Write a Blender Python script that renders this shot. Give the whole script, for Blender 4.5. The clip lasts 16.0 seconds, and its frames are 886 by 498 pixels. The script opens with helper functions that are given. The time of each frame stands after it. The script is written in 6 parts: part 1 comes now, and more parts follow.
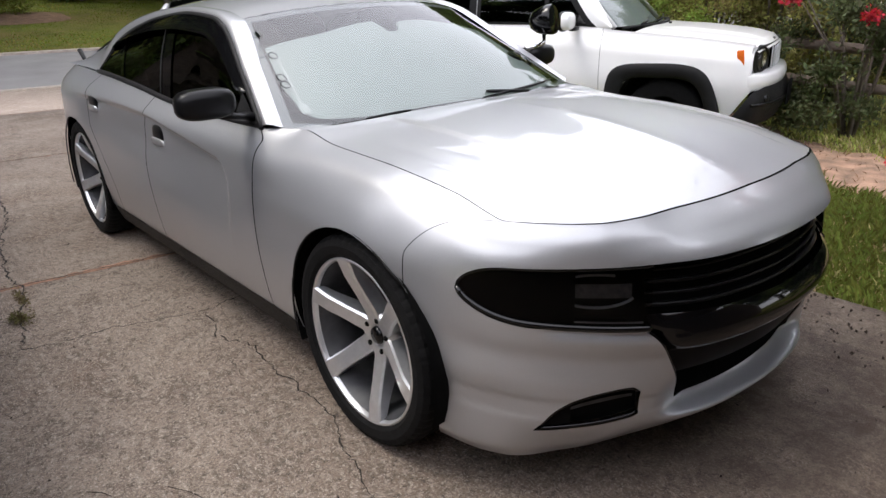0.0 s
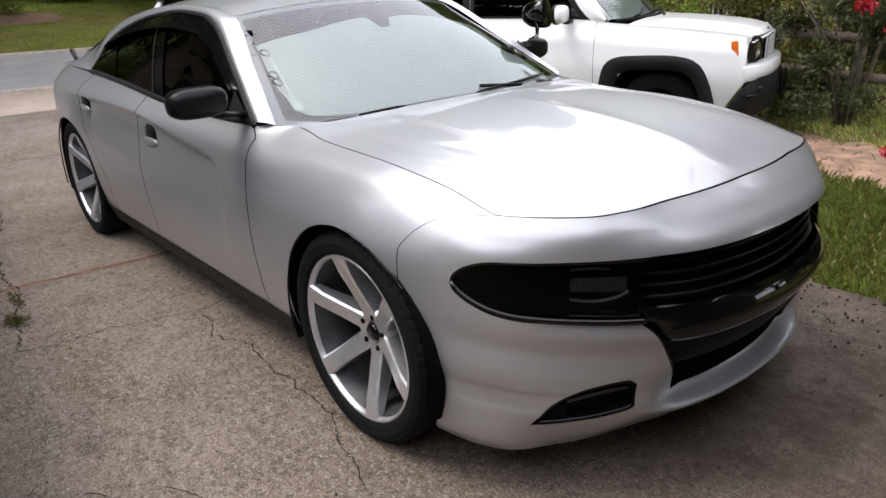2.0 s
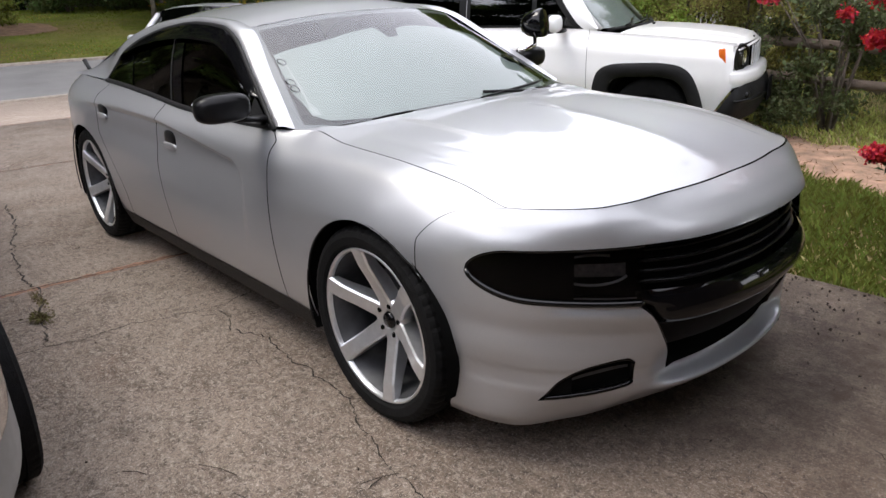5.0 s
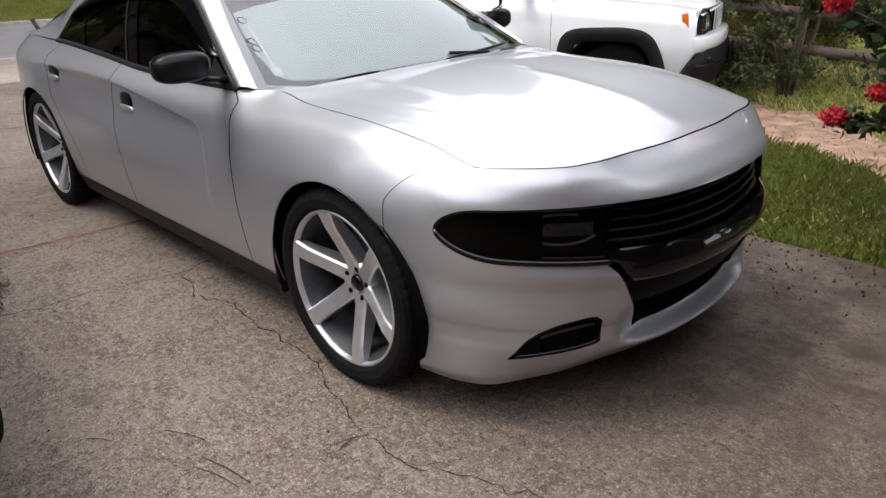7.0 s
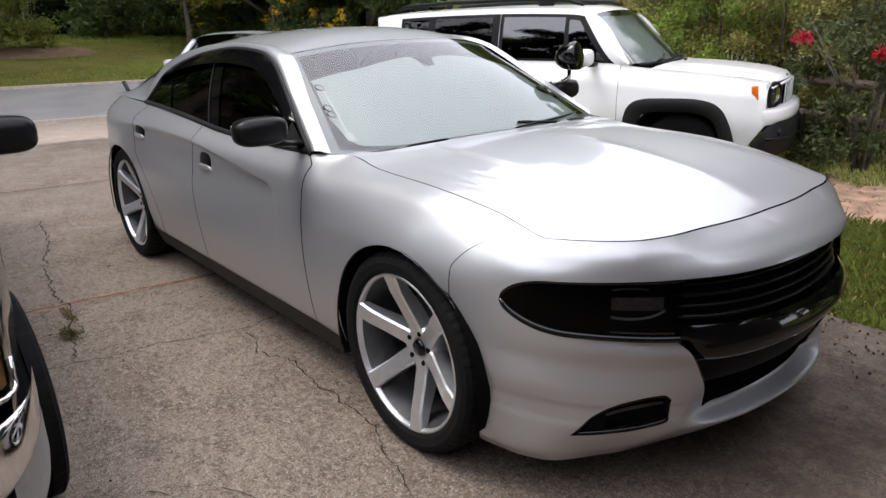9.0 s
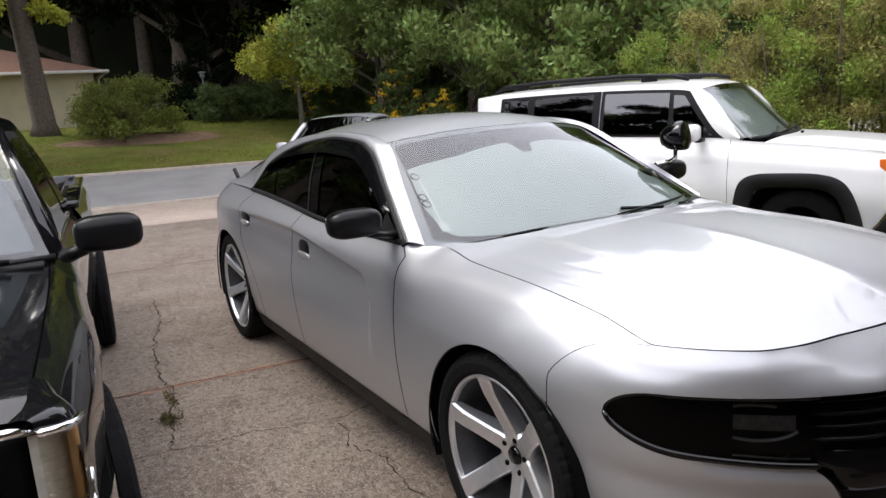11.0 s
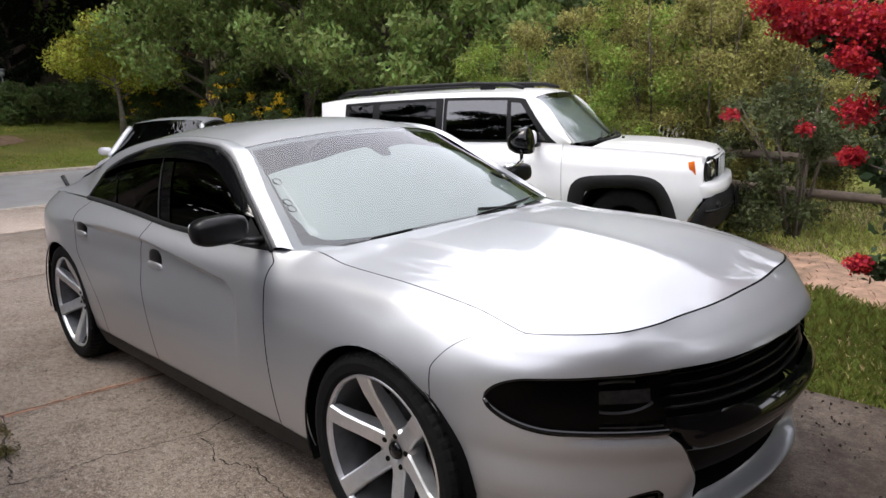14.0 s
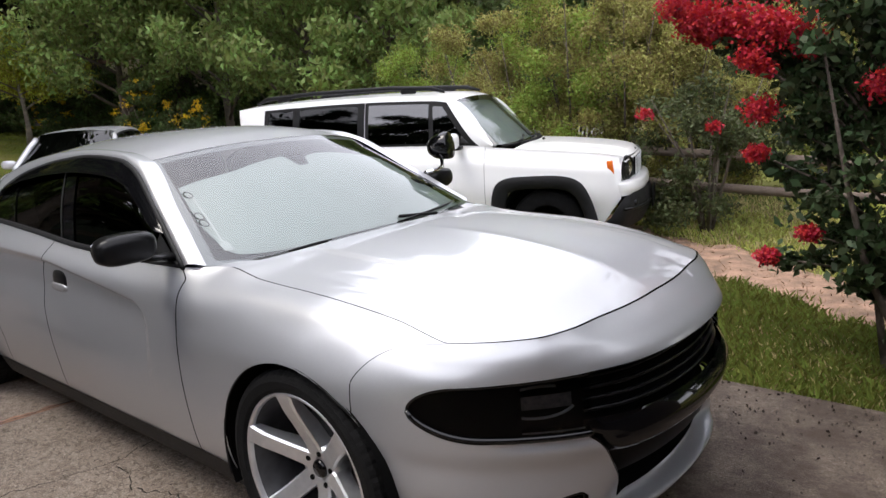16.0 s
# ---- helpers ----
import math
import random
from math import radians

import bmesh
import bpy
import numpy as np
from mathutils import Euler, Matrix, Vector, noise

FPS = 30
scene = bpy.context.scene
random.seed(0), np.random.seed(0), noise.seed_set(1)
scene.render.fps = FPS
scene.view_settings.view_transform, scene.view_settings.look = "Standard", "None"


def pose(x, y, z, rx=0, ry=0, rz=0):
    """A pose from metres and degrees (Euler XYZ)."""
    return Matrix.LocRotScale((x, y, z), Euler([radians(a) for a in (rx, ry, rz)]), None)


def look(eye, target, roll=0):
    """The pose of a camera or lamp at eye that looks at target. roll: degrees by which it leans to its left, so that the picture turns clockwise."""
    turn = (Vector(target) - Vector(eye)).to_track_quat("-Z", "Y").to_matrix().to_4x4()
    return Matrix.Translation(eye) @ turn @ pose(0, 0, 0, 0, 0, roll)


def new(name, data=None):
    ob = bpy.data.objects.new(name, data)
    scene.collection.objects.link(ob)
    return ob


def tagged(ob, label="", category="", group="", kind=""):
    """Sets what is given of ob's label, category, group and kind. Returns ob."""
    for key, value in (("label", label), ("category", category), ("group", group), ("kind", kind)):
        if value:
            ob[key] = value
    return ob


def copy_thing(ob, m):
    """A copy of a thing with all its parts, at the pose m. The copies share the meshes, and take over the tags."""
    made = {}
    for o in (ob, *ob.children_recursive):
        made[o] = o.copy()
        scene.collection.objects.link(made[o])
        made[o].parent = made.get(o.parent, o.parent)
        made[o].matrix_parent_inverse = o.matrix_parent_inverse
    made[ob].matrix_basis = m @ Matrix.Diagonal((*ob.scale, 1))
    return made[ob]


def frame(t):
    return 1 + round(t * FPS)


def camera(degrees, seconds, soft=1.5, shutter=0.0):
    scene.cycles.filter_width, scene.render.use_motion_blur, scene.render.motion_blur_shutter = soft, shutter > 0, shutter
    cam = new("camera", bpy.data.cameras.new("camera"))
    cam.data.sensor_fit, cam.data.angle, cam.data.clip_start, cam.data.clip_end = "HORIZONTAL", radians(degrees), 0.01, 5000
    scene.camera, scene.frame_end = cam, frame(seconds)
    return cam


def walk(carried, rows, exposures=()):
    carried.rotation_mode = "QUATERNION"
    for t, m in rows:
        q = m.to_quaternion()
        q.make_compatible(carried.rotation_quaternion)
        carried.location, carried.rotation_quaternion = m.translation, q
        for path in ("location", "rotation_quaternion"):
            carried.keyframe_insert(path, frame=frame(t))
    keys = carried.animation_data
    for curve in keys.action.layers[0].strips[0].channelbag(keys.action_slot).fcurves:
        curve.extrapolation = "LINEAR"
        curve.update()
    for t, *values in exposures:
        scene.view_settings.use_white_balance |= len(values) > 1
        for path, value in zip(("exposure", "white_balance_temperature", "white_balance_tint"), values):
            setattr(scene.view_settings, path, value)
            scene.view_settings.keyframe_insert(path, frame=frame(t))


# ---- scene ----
cam = camera(64.1, 16.0)
PATH = [
    (0, (1.774, -2.002, 1.457), (0.331, -0.808, 0.755), -1.9),
    (0.5, (1.776, -2.002, 1.459), (0.331, -0.811, 0.756), -2.3),
    (1, (1.774, -1.999, 1.459), (0.329, -0.806, 0.762), -2.5),
    (1.5, (1.773, -1.994, 1.459), (0.332, -0.797, 0.757), -2.6),
    (2, (1.777, -1.991, 1.455), (0.341, -0.796, 0.741), -2.7),
    (2.5, (1.784, -1.996, 1.458), (0.328, -0.818, 0.757), -2.1),
    (3, (1.8, -2.007, 1.456), (0.354, -0.817, 0.754), -2.1),
    (3.2, (1.799, -2.005, 1.451), (0.353, -0.816, 0.747), -2.7),
    (5.3, (1.881, -2.175, 1.476), (0.465, -0.942, 0.788), -2.9),
    (5.5, (1.865, -2.175, 1.464), (0.479, -0.903, 0.788), -3.5),
    (6, (1.873, -2.167, 1.455), (0.555, -0.858, 0.715), -2.6),
    (6.5, (1.872, -2.173, 1.458), (0.536, -0.885, 0.714), -2.3),
    (7, (1.865, -2.175, 1.447), (0.529, -0.907, 0.668), -2.2),
    (7.5, (1.858, -2.186, 1.463), (0.447, -0.924, 0.819), -2.4),
    (8, (1.88, -2.202, 1.464), (0.422, -0.974, 0.858), -2.4),
    (8.2, (1.869, -2.199, 1.464), (0.407, -0.973, 0.864), -2.2),
    (10.3, (1.793, -2.146, 1.481), (0.227, -1.052, 0.89), -2.6),
    (10.5, (1.774, -2.115, 1.502), (0.164, -1.043, 0.992), -3.3),
    (11, (1.735, -2.086, 1.514), (0.05, -1.087, 1.107), -3.5),
    (11.5, (1.714, -2.091, 1.532), (0.03, -1.076, 1.17), -4.9),
    (12, (1.695, -2.076, 1.536), (0.144, -0.854, 1.222), -3.2),
    (12.5, (1.694, -2.128, 1.543), (0.313, -0.742, 1.13), -6.3),
    (13, (1.707, -2.167, 1.536), (0.384, -0.715, 1.16), -4.2),
    (13.5, (1.724, -2.206, 1.535), (0.328, -0.818, 1.182), -3.6),
    (14, (1.713, -2.219, 1.523), (0.306, -0.86, 1.105), -2.7),
    (14.5, (1.719, -2.202, 1.524), (0.343, -0.818, 1.087), -5.2),
    (15, (1.719, -2.173, 1.532), (0.351, -0.761, 1.164), -4.6),
    (15.5, (1.72, -2.17, 1.532), (0.403, -0.707, 1.175), -4.1),
    (16, (1.72, -2.164, 1.535), (0.456, -0.673, 1.114), -3.7),
]
walk(cam, [(t, look(eye, target, roll)) for t, eye, target, roll in PATH])

# ---- world, sun, exposure ----
world = bpy.data.worlds.new("sky")
scene.world = world
world.use_nodes = True
wn = world.node_tree
for n in list(wn.nodes):
    wn.nodes.remove(n)
sky = wn.nodes.new("ShaderNodeTexSky")
sky.sky_type = "NISHITA"
sky.sun_disc = False
sky.sun_elevation, sky.sun_rotation = radians(62.6), radians(228)
sky.dust_density, sky.air_density = 4.0, 1.0
cloud = wn.nodes.new("ShaderNodeMix")
cloud.data_type = "RGBA"
cloud.inputs["Factor"].default_value = 0.72
cloud.inputs["B"].default_value = (10.0, 9.85, 10.7, 1)
bg = wn.nodes.new("ShaderNodeBackground")
bg.inputs["Strength"].default_value = 0.25
wo = wn.nodes.new("ShaderNodeOutputWorld")
wn.links.new(sky.outputs["Color"], cloud.inputs["A"])
wn.links.new(cloud.outputs["Result"], bg.inputs["Color"])
wn.links.new(bg.outputs["Background"], wo.inputs["Surface"])
sun_data = bpy.data.lights.new("sun", "SUN")
sun_data.energy, sun_data.angle, sun_data.color = 2.1, radians(26), (1.0, 0.96, 0.89)
sun = new("sun", sun_data)
sun.matrix_world = look((-10, -9, 26), (0, 0, 0))
scene.view_settings.exposure = 0.49


# ---- building helpers ----
def mesh_of(name, verts, faces, smooth=True):
    me = bpy.data.meshes.new(name)
    me.from_pydata([tuple(v) for v in verts], [], [tuple(f) for f in faces])
    if smooth:
        me.polygons.foreach_set("use_smooth", [True] * len(me.polygons))
    me.update()
    return me


def outward(me, ref=Vector((-1.8, 0, .4))):
    """Turns a pane's faces away from the middle of its car."""
    if sum((p.center - ref).dot(p.normal) * p.area for p in me.polygons) < 0:
        me.flip_normals()


def part(name, data, material, parent, label=""):
    """Links a mesh or a bmesh as one mesh object under a thing."""
    if isinstance(data, bmesh.types.BMesh):
        me = bpy.data.meshes.new(name)
        data.to_mesh(me)
        data.free()
        data = me
    if material and not data.materials:
        data.materials.append(material)
        if material.name.endswith(("glass", "lens")):
            outward(data)
    ob = new(name, data)
    ob.parent = parent
    if label:
        tagged(ob, label)
    return ob


def thing(name, label, category, group="", kind="", at=None):
    ob = new(name)
    ob.empty_display_size = 0.2
    if at is not None:
        ob.matrix_world = at
    return tagged(ob, label, category, group, kind)


def single(name, data, material, label, category, group="", kind="", at=None):
    ob = part(name, data, material, None)
    if at is not None:
        ob.matrix_world = at
    return tagged(ob, label, category, group, kind)


def curve(knots):
    """A smooth function through knots (t, value), with no overshoot."""
    ts = [k[0] for k in knots]
    vs = [k[1] for k in knots]
    n = len(ts)
    dl = [(vs[i + 1] - vs[i]) / (ts[i + 1] - ts[i]) for i in range(n - 1)]
    sl = [dl[0]] + [0.0] * (n - 2) + [dl[-1]]
    for i in range(1, n - 1):
        if dl[i - 1] * dl[i] > 0:
            a, b = ts[i] - ts[i - 1], ts[i + 1] - ts[i]
            sl[i] = 3 * (a + b) / ((2 * b + a) / dl[i - 1] + (b + 2 * a) / dl[i])

    def f(t):
        if t <= ts[0]:
            return vs[0]
        if t >= ts[-1]:
            return vs[-1]
        i = 0
        while t > ts[i + 1]:
            i += 1
        h = ts[i + 1] - ts[i]
        u = (t - ts[i]) / h
        return ((1 + 2 * u) * (1 - u) ** 2 * vs[i] + u * (1 - u) ** 2 * h * sl[i]
                + u * u * (3 - 2 * u) * vs[i + 1] + u * u * (u - 1) * h * sl[i + 1])
    return f


def path3(points):
    """A smooth curve in space through the points, over 0 to 1 by length."""
    ps = [Vector(p) for p in points]
    ls = [0.0]
    for a, b in zip(ps, ps[1:]):
        ls.append(ls[-1] + (b - a).length)
    fs = [curve([(l / ls[-1], p[k]) for l, p in zip(ls, ps)]) for k in range(3)]
    return lambda t: Vector((fs[0](t), fs[1](t), fs[2](t)))


def grid(name, f, nu, nv, keep=None, smooth=True, flip=False, normals=None):
    """A mesh over f(a, b), a and b from 0 to 1. keep: which corner points count; a face with none is left out."""
    pts = [f(i / nu, j / nv) for i in range(nu + 1) for j in range(nv + 1)]
    faces = []
    for i in range(nu):
        for j in range(nv):
            q = [i * (nv + 1) + j, (i + 1) * (nv + 1) + j, (i + 1) * (nv + 1) + j + 1, i * (nv + 1) + j + 1]
            if keep is None or any(keep[k] for k in q):
                faces.append(q[::-1] if flip else q)
    used = sorted({k for q in faces for k in q})
    at = {k: n for n, k in enumerate(used)}
    me = mesh_of(name, [pts[k] for k in used], [[at[k] for k in q] for q in faces], smooth)
    if normals:
        NORMALS[me.name] = [normals[k] for k in used]
        if sum(p.normal.dot(NORMALS[me.name][p.vertices[0]]) * p.area for p in me.polygons) < 0:
            me.flip_normals()
        me.normals_split_custom_set_from_vertices(NORMALS[me.name])
    return me


NORMALS = {}


def mirrored(me, name):
    c = mesh_of(name, [(v.co.x, -v.co.y, v.co.z) for v in me.vertices], [tuple(p.vertices)[::-1] for p in me.polygons])
    for m in me.materials:
        c.materials.append(m)
    c.polygons.foreach_set("use_smooth", [p.use_smooth for p in me.polygons])
    if me.name in NORMALS:
        c.normals_split_custom_set_from_vertices([(n[0], -n[1], n[2]) for n in NORMALS[me.name]])
    return c


def box(sx, sy, sz, at=(0, 0, 0), bevel=0.0, seg=2, rot=None):
    bm = bmesh.new()
    bmesh.ops.create_cube(bm, size=1)
    bmesh.ops.scale(bm, vec=(sx, sy, sz), verts=bm.verts)
    if bevel:
        bmesh.ops.bevel(bm, geom=bm.edges[:], offset=bevel, segments=seg, profile=0.6, affect="EDGES")
        for f in bm.faces:
            f.smooth = True
    if rot:
        bmesh.ops.transform(bm, matrix=Euler([radians(a) for a in rot]).to_matrix().to_4x4(), verts=bm.verts)
    bmesh.ops.translate(bm, vec=at, verts=bm.verts)
    return bm


def blob(rx, ry, rz, at=(0, 0, 0), e=1.0, seg=20, rings=12):
    """A rounded body: an ellipsoid, boxier with e below 1."""
    bm = bmesh.new()
    bmesh.ops.create_uvsphere(bm, u_segments=seg, v_segments=rings, radius=1)
    for v in bm.verts:
        c = [math.copysign(abs(k) ** e, k) for k in v.co]
        v.co = (c[0] * rx + at[0], c[1] * ry + at[1], c[2] * rz + at[2])
    for f in bm.faces:
        f.smooth = True
    return bm


def tube(points, radius, seg=8, closed=False, flat=1.0, cap=True):
    """A rod along points; radius: one number, or one for each point."""
    ps = [Vector(p) for p in points]
    n = len(ps)
    rad = radius if isinstance(radius, (list, tuple)) else [radius] * n
    verts, faces = [], []
    prev = None
    for i, p in enumerate(ps):
        a = ps[(i - 1) % n] if closed or i > 0 else p
        b = ps[(i + 1) % n] if closed or i < n - 1 else p
        d = (b - a).normalized()
        if prev is None:
            up = Vector((0, 0, 1)) if abs(d.z) < 0.9 else Vector((1, 0, 0))
        else:
            up = prev
        side = d.cross(up).normalized()
        up = side.cross(d).normalized()
        prev = up
        for k in range(seg):
            w = 2 * math.pi * k / seg
            verts.append(p + (side * math.cos(w) + up * math.sin(w) * flat) * rad[i])
    m = n if closed else n - 1
    for i in range(m):
        for k in range(seg):
            j = (i + 1) % n
            faces.append((i * seg + k, i * seg + (k + 1) % seg, j * seg + (k + 1) % seg, j * seg + k))
    if cap and not closed:
        faces.append(tuple(range(seg))[::-1])
        faces.append(tuple((n - 1) * seg + k for k in range(seg)))
    return mesh_of("tube", verts, faces)


def lathe(profile, seg=48, axis="y", arc=(0, 360)):
    """A body turned round an axis; profile: (along the axis, radius)."""
    full = arc[1] - arc[0] >= 360
    m = seg if full else seg + 1
    verts, faces = [], []
    for k in range(m):
        w = radians(arc[0] + (arc[1] - arc[0]) * k / seg)
        for a, r in profile:
            if axis == "y":
                verts.append((r * math.cos(w), a, r * math.sin(w)))
            elif axis == "z":
                verts.append((r * math.cos(w), r * math.sin(w), a))
            else:
                verts.append((a, r * math.cos(w), r * math.sin(w)))
    n = len(profile)
    for k in range(m if full else m - 1):
        j = (k + 1) % m
        for i in range(n - 1):
            faces.append((k * n + i, k * n + i + 1, j * n + i + 1, j * n + i))
    return mesh_of("lathe", verts, faces)


def treaded(me, rows, lo, step=3):
    """Cuts cross grooves into a turned tyre's shoulders."""
    for n, v in enumerate(me.vertices):
        r = math.hypot(v.co.x, v.co.z)
        if (n // rows) % step == 0 and r > lo and abs(v.co.y) > .07:
            v.co.x *= .993
            v.co.z *= .993
    me.polygons.foreach_set("use_smooth", [p.area > 1 for p in me.polygons])
    return me


def joined(meshes, name="joined"):
    bm = bmesh.new()
    for me in meshes:
        if isinstance(me, bmesh.types.BMesh):
            tmp = bpy.data.meshes.new("tmp")
            me.to_mesh(tmp)
            me.free()
            me = tmp
        bm.from_mesh(me)
    return bm


def smoothstep(a, b, x):
    u = min(1.0, max(0.0, (x - a) / (b - a)))
    return u * u * (3 - 2 * u)


def lerp(a, b, t):
    return a + (b - a) * t


# ---- materials ----
def material(name, color, rough=0.5, metal=0.0, vary=0.12, scale=8.0, bump=0.0, bump_scale=60.0, coat=0.0,
             island=0.0, spec=0.5, dirt=None, dirt_scale=1.5, dirt_amount=0.5, detail=6.0):
    """A surface with two scales of variation, optional stains, relief and a clear coat."""
    m = bpy.data.materials.new(name)
    m.use_nodes = True
    nt = m.node_tree
    b = nt.nodes["Principled BSDF"]
    b.inputs["Roughness"].default_value = rough
    b.inputs["Metallic"].default_value = metal
    b.inputs["Coat Weight"].default_value = coat
    b.inputs["Coat Roughness"].default_value = 0.03
    b.inputs["Specular IOR Level"].default_value = spec
    tc = nt.nodes.new("ShaderNodeTexCoord")
    no = nt.nodes.new("ShaderNodeTexNoise")
    no.inputs["Scale"].default_value = scale
    no.inputs["Detail"].default_value = detail
    nt.links.new(tc.outputs["Object"], no.inputs["Vector"])
    mr = nt.nodes.new("ShaderNodeMapRange")
    mr.inputs["From Min"].default_value, mr.inputs["From Max"].default_value = 0.3, 0.7
    mr.inputs["To Min"].default_value, mr.inputs["To Max"].default_value = 1 - vary, 1 + vary
    nt.links.new(no.outputs["Fac"], mr.inputs["Value"])
    hsv = nt.nodes.new("ShaderNodeHueSaturation")
    hsv.inputs["Color"].default_value = (*color, 1)
    nt.links.new(mr.outputs["Result"], hsv.inputs["Value"])
    out = hsv.outputs["Color"]
    if island:
        ge = nt.nodes.new("ShaderNodeNewGeometry")
        m2 = nt.nodes.new("ShaderNodeMapRange")
        m2.inputs["To Min"].default_value, m2.inputs["To Max"].default_value = 1 - island, 1 + island
        nt.links.new(ge.outputs["Random Per Island"], m2.inputs["Value"])
        mu = nt.nodes.new("ShaderNodeMath")
        mu.operation = "MULTIPLY"
        nt.links.new(mr.outputs["Result"], mu.inputs[0])
        nt.links.new(m2.outputs["Result"], mu.inputs[1])
        nt.links.new(mu.outputs["Value"], hsv.inputs["Value"])
        m3 = nt.nodes.new("ShaderNodeMapRange")
        m3.inputs["To Min"].default_value, m3.inputs["To Max"].default_value = 0.5 - island * 0.09, 0.5 + island * 0.07
        nt.links.new(ge.outputs["Random Per Island"], m3.inputs["Value"])
        nt.links.new(m3.outputs["Result"], hsv.inputs["Hue"])
    if dirt:
        n2 = nt.nodes.new("ShaderNodeTexNoise")
        n2.inputs["Scale"].default_value = dirt_scale
        n2.inputs["Detail"].default_value = 8
        n2.inputs["Roughness"].default_value = 0.65
        nt.links.new(tc.outputs["Object"], n2.inputs["Vector"])
        m4 = nt.nodes.new("ShaderNodeMapRange")
        m4.inputs["From Min"].default_value, m4.inputs["From Max"].default_value = 0.45, 0.65
        m4.inputs["To Max"].default_value = dirt_amount
        nt.links.new(n2.outputs["Fac"], m4.inputs["Value"])
        mx = nt.nodes.new("ShaderNodeMix")
        mx.data_type = "RGBA"
        mx.inputs["B"].default_value = (*dirt, 1)
        nt.links.new(m4.outputs["Result"], mx.inputs["Factor"])
        nt.links.new(out, mx.inputs["A"])
        out = mx.outputs["Result"]
    nt.links.new(out, b.inputs["Base Color"])
    if bump:
        n3 = nt.nodes.new("ShaderNodeTexNoise")
        n3.inputs["Scale"].default_value = bump_scale
        n3.inputs["Detail"].default_value = 8
        nt.links.new(tc.outputs["Object"], n3.inputs["Vector"])
        bp = nt.nodes.new("ShaderNodeBump")
        bp.inputs["Strength"].default_value = bump
        bp.inputs["Distance"].default_value = 0.02
        nt.links.new(n3.outputs["Fac"], bp.inputs["Height"])
        nt.links.new(bp.outputs["Normal"], b.inputs["Normal"])
    return m


def glass(name, color, rough=0.0, ior=1.45):
    m = bpy.data.materials.new(name)
    m.use_nodes = True
    nt = m.node_tree
    for n in list(nt.nodes):
        nt.nodes.remove(n)
    o = nt.nodes.new("ShaderNodeOutputMaterial")
    t = nt.nodes.new("ShaderNodeBsdfTransparent")
    t.inputs["Color"].default_value = (*color, 1)
    g = nt.nodes.new("ShaderNodeBsdfGlossy")
    g.inputs["Roughness"].default_value = rough
    fr = nt.nodes.new("ShaderNodeFresnel")
    fr.inputs["IOR"].default_value = ior
    mx = nt.nodes.new("ShaderNodeMixShader")
    nt.links.new(fr.outputs["Fac"], mx.inputs["Fac"])
    nt.links.new(t.outputs["BSDF"], mx.inputs[1])
    nt.links.new(g.outputs["BSDF"], mx.inputs[2])
    nt.links.new(mx.outputs["Shader"], o.inputs["Surface"])
    return m


SILVER = material("silver_paint", (0.41, 0.418, 0.434), 0.42, 0.70, 0.06, 700, coat=0.85, detail=2)
WHITE = material("white_paint", (0.80, 0.80, 0.795), 0.35, 0.0, 0.02, 3, coat=0.8)
BLACKPAINT = material("black_paint", (0.004, 0.004, 0.005), 0.3, 0.0, 0.2, 4, coat=1.0, spec=0.05)
GLOSSBLACK = material("gloss_black", (0.002, 0.002, 0.0025), 0.08, 0.0, 0.1, 10, coat=0.5, spec=0.1)
SATINBLACK = material("satin_black", (0.004, 0.004, 0.0045), 0.32, 0.0, 0.15, 20, bump=0.05, bump_scale=300, spec=0.22)
TRIMBLACK = material("black_trim", (0.008, 0.008, 0.0085), 0.55, 0.0, 0.2, 20, bump=0.15, bump_scale=250, spec=0.2)
DEEPBLACK = material("dark_liner", (0.004, 0.004, 0.004), 0.9, 0.0, 0.2, 10, spec=0.05)
RUBBER = material("tyre_rubber", (0.006, 0.006, 0.0062), 0.8, 0.0, 0.25, 25, bump=0.2, bump_scale=200, spec=0.12)
ALLOY = material("brushed_alloy", (0.66, 0.67, 0.69), 0.32, 0.85, 0.06, 40, bump=0.03, bump_scale=400)
ALLOYDARK = material("alloy_barrel", (0.055, 0.056, 0.06), 0.5, 0.5, 0.2, 30)
CHROME = material("chrome", (0.8, 0.8, 0.82), 0.08, 1.0, 0.03, 10)
SHADE = material("sunshade_fabric", (0.33, 0.365, 0.36), 0.6, 0.0, 0.05, 6)
PAPER = material("white_strip", (0.50, 0.52, 0.52), 0.6, 0.0, 0.05, 20)
AMBER = material("amber_lens", (0.75, 0.16, 0.02), 0.15, 0.0, 0.08, 30, coat=0.6)
VISOR = material("visor_black", (0.003, 0.003, 0.0035), 0.10, 0.0, 0.1, 10, spec=0.2, coat=.3)
LAMPINNER = material("lamp_inner", (0.30, 0.30, 0.31), 0.3, 0.6, 0.3, 60)
LAMPREFL = material("lamp_reflector", (0.5, 0.5, 0.5), 0.15, 0.9, 0.1, 30)
SMOKE = glass("smoked_lens", (0.34, 0.34, 0.35), 0.01, 1.22)
CLEARLENS = glass("clear_lens", (0.85, 0.83, 0.76), 0.02)
TINT = glass("tinted_glass", (0.05, 0.055, 0.05), 0.0)
CLEAR = glass("windscreen_glass", (0.80, 0.86, 0.85), 0.0, 1.9)
SIDEGLASS = glass("coated_glass", (0.05, 0.055, 0.055), 0.0, 2.1)
INTERIOR = material("dark_interior", (0.02, 0.02, 0.022), 0.8, 0.0, 0.2, 10)

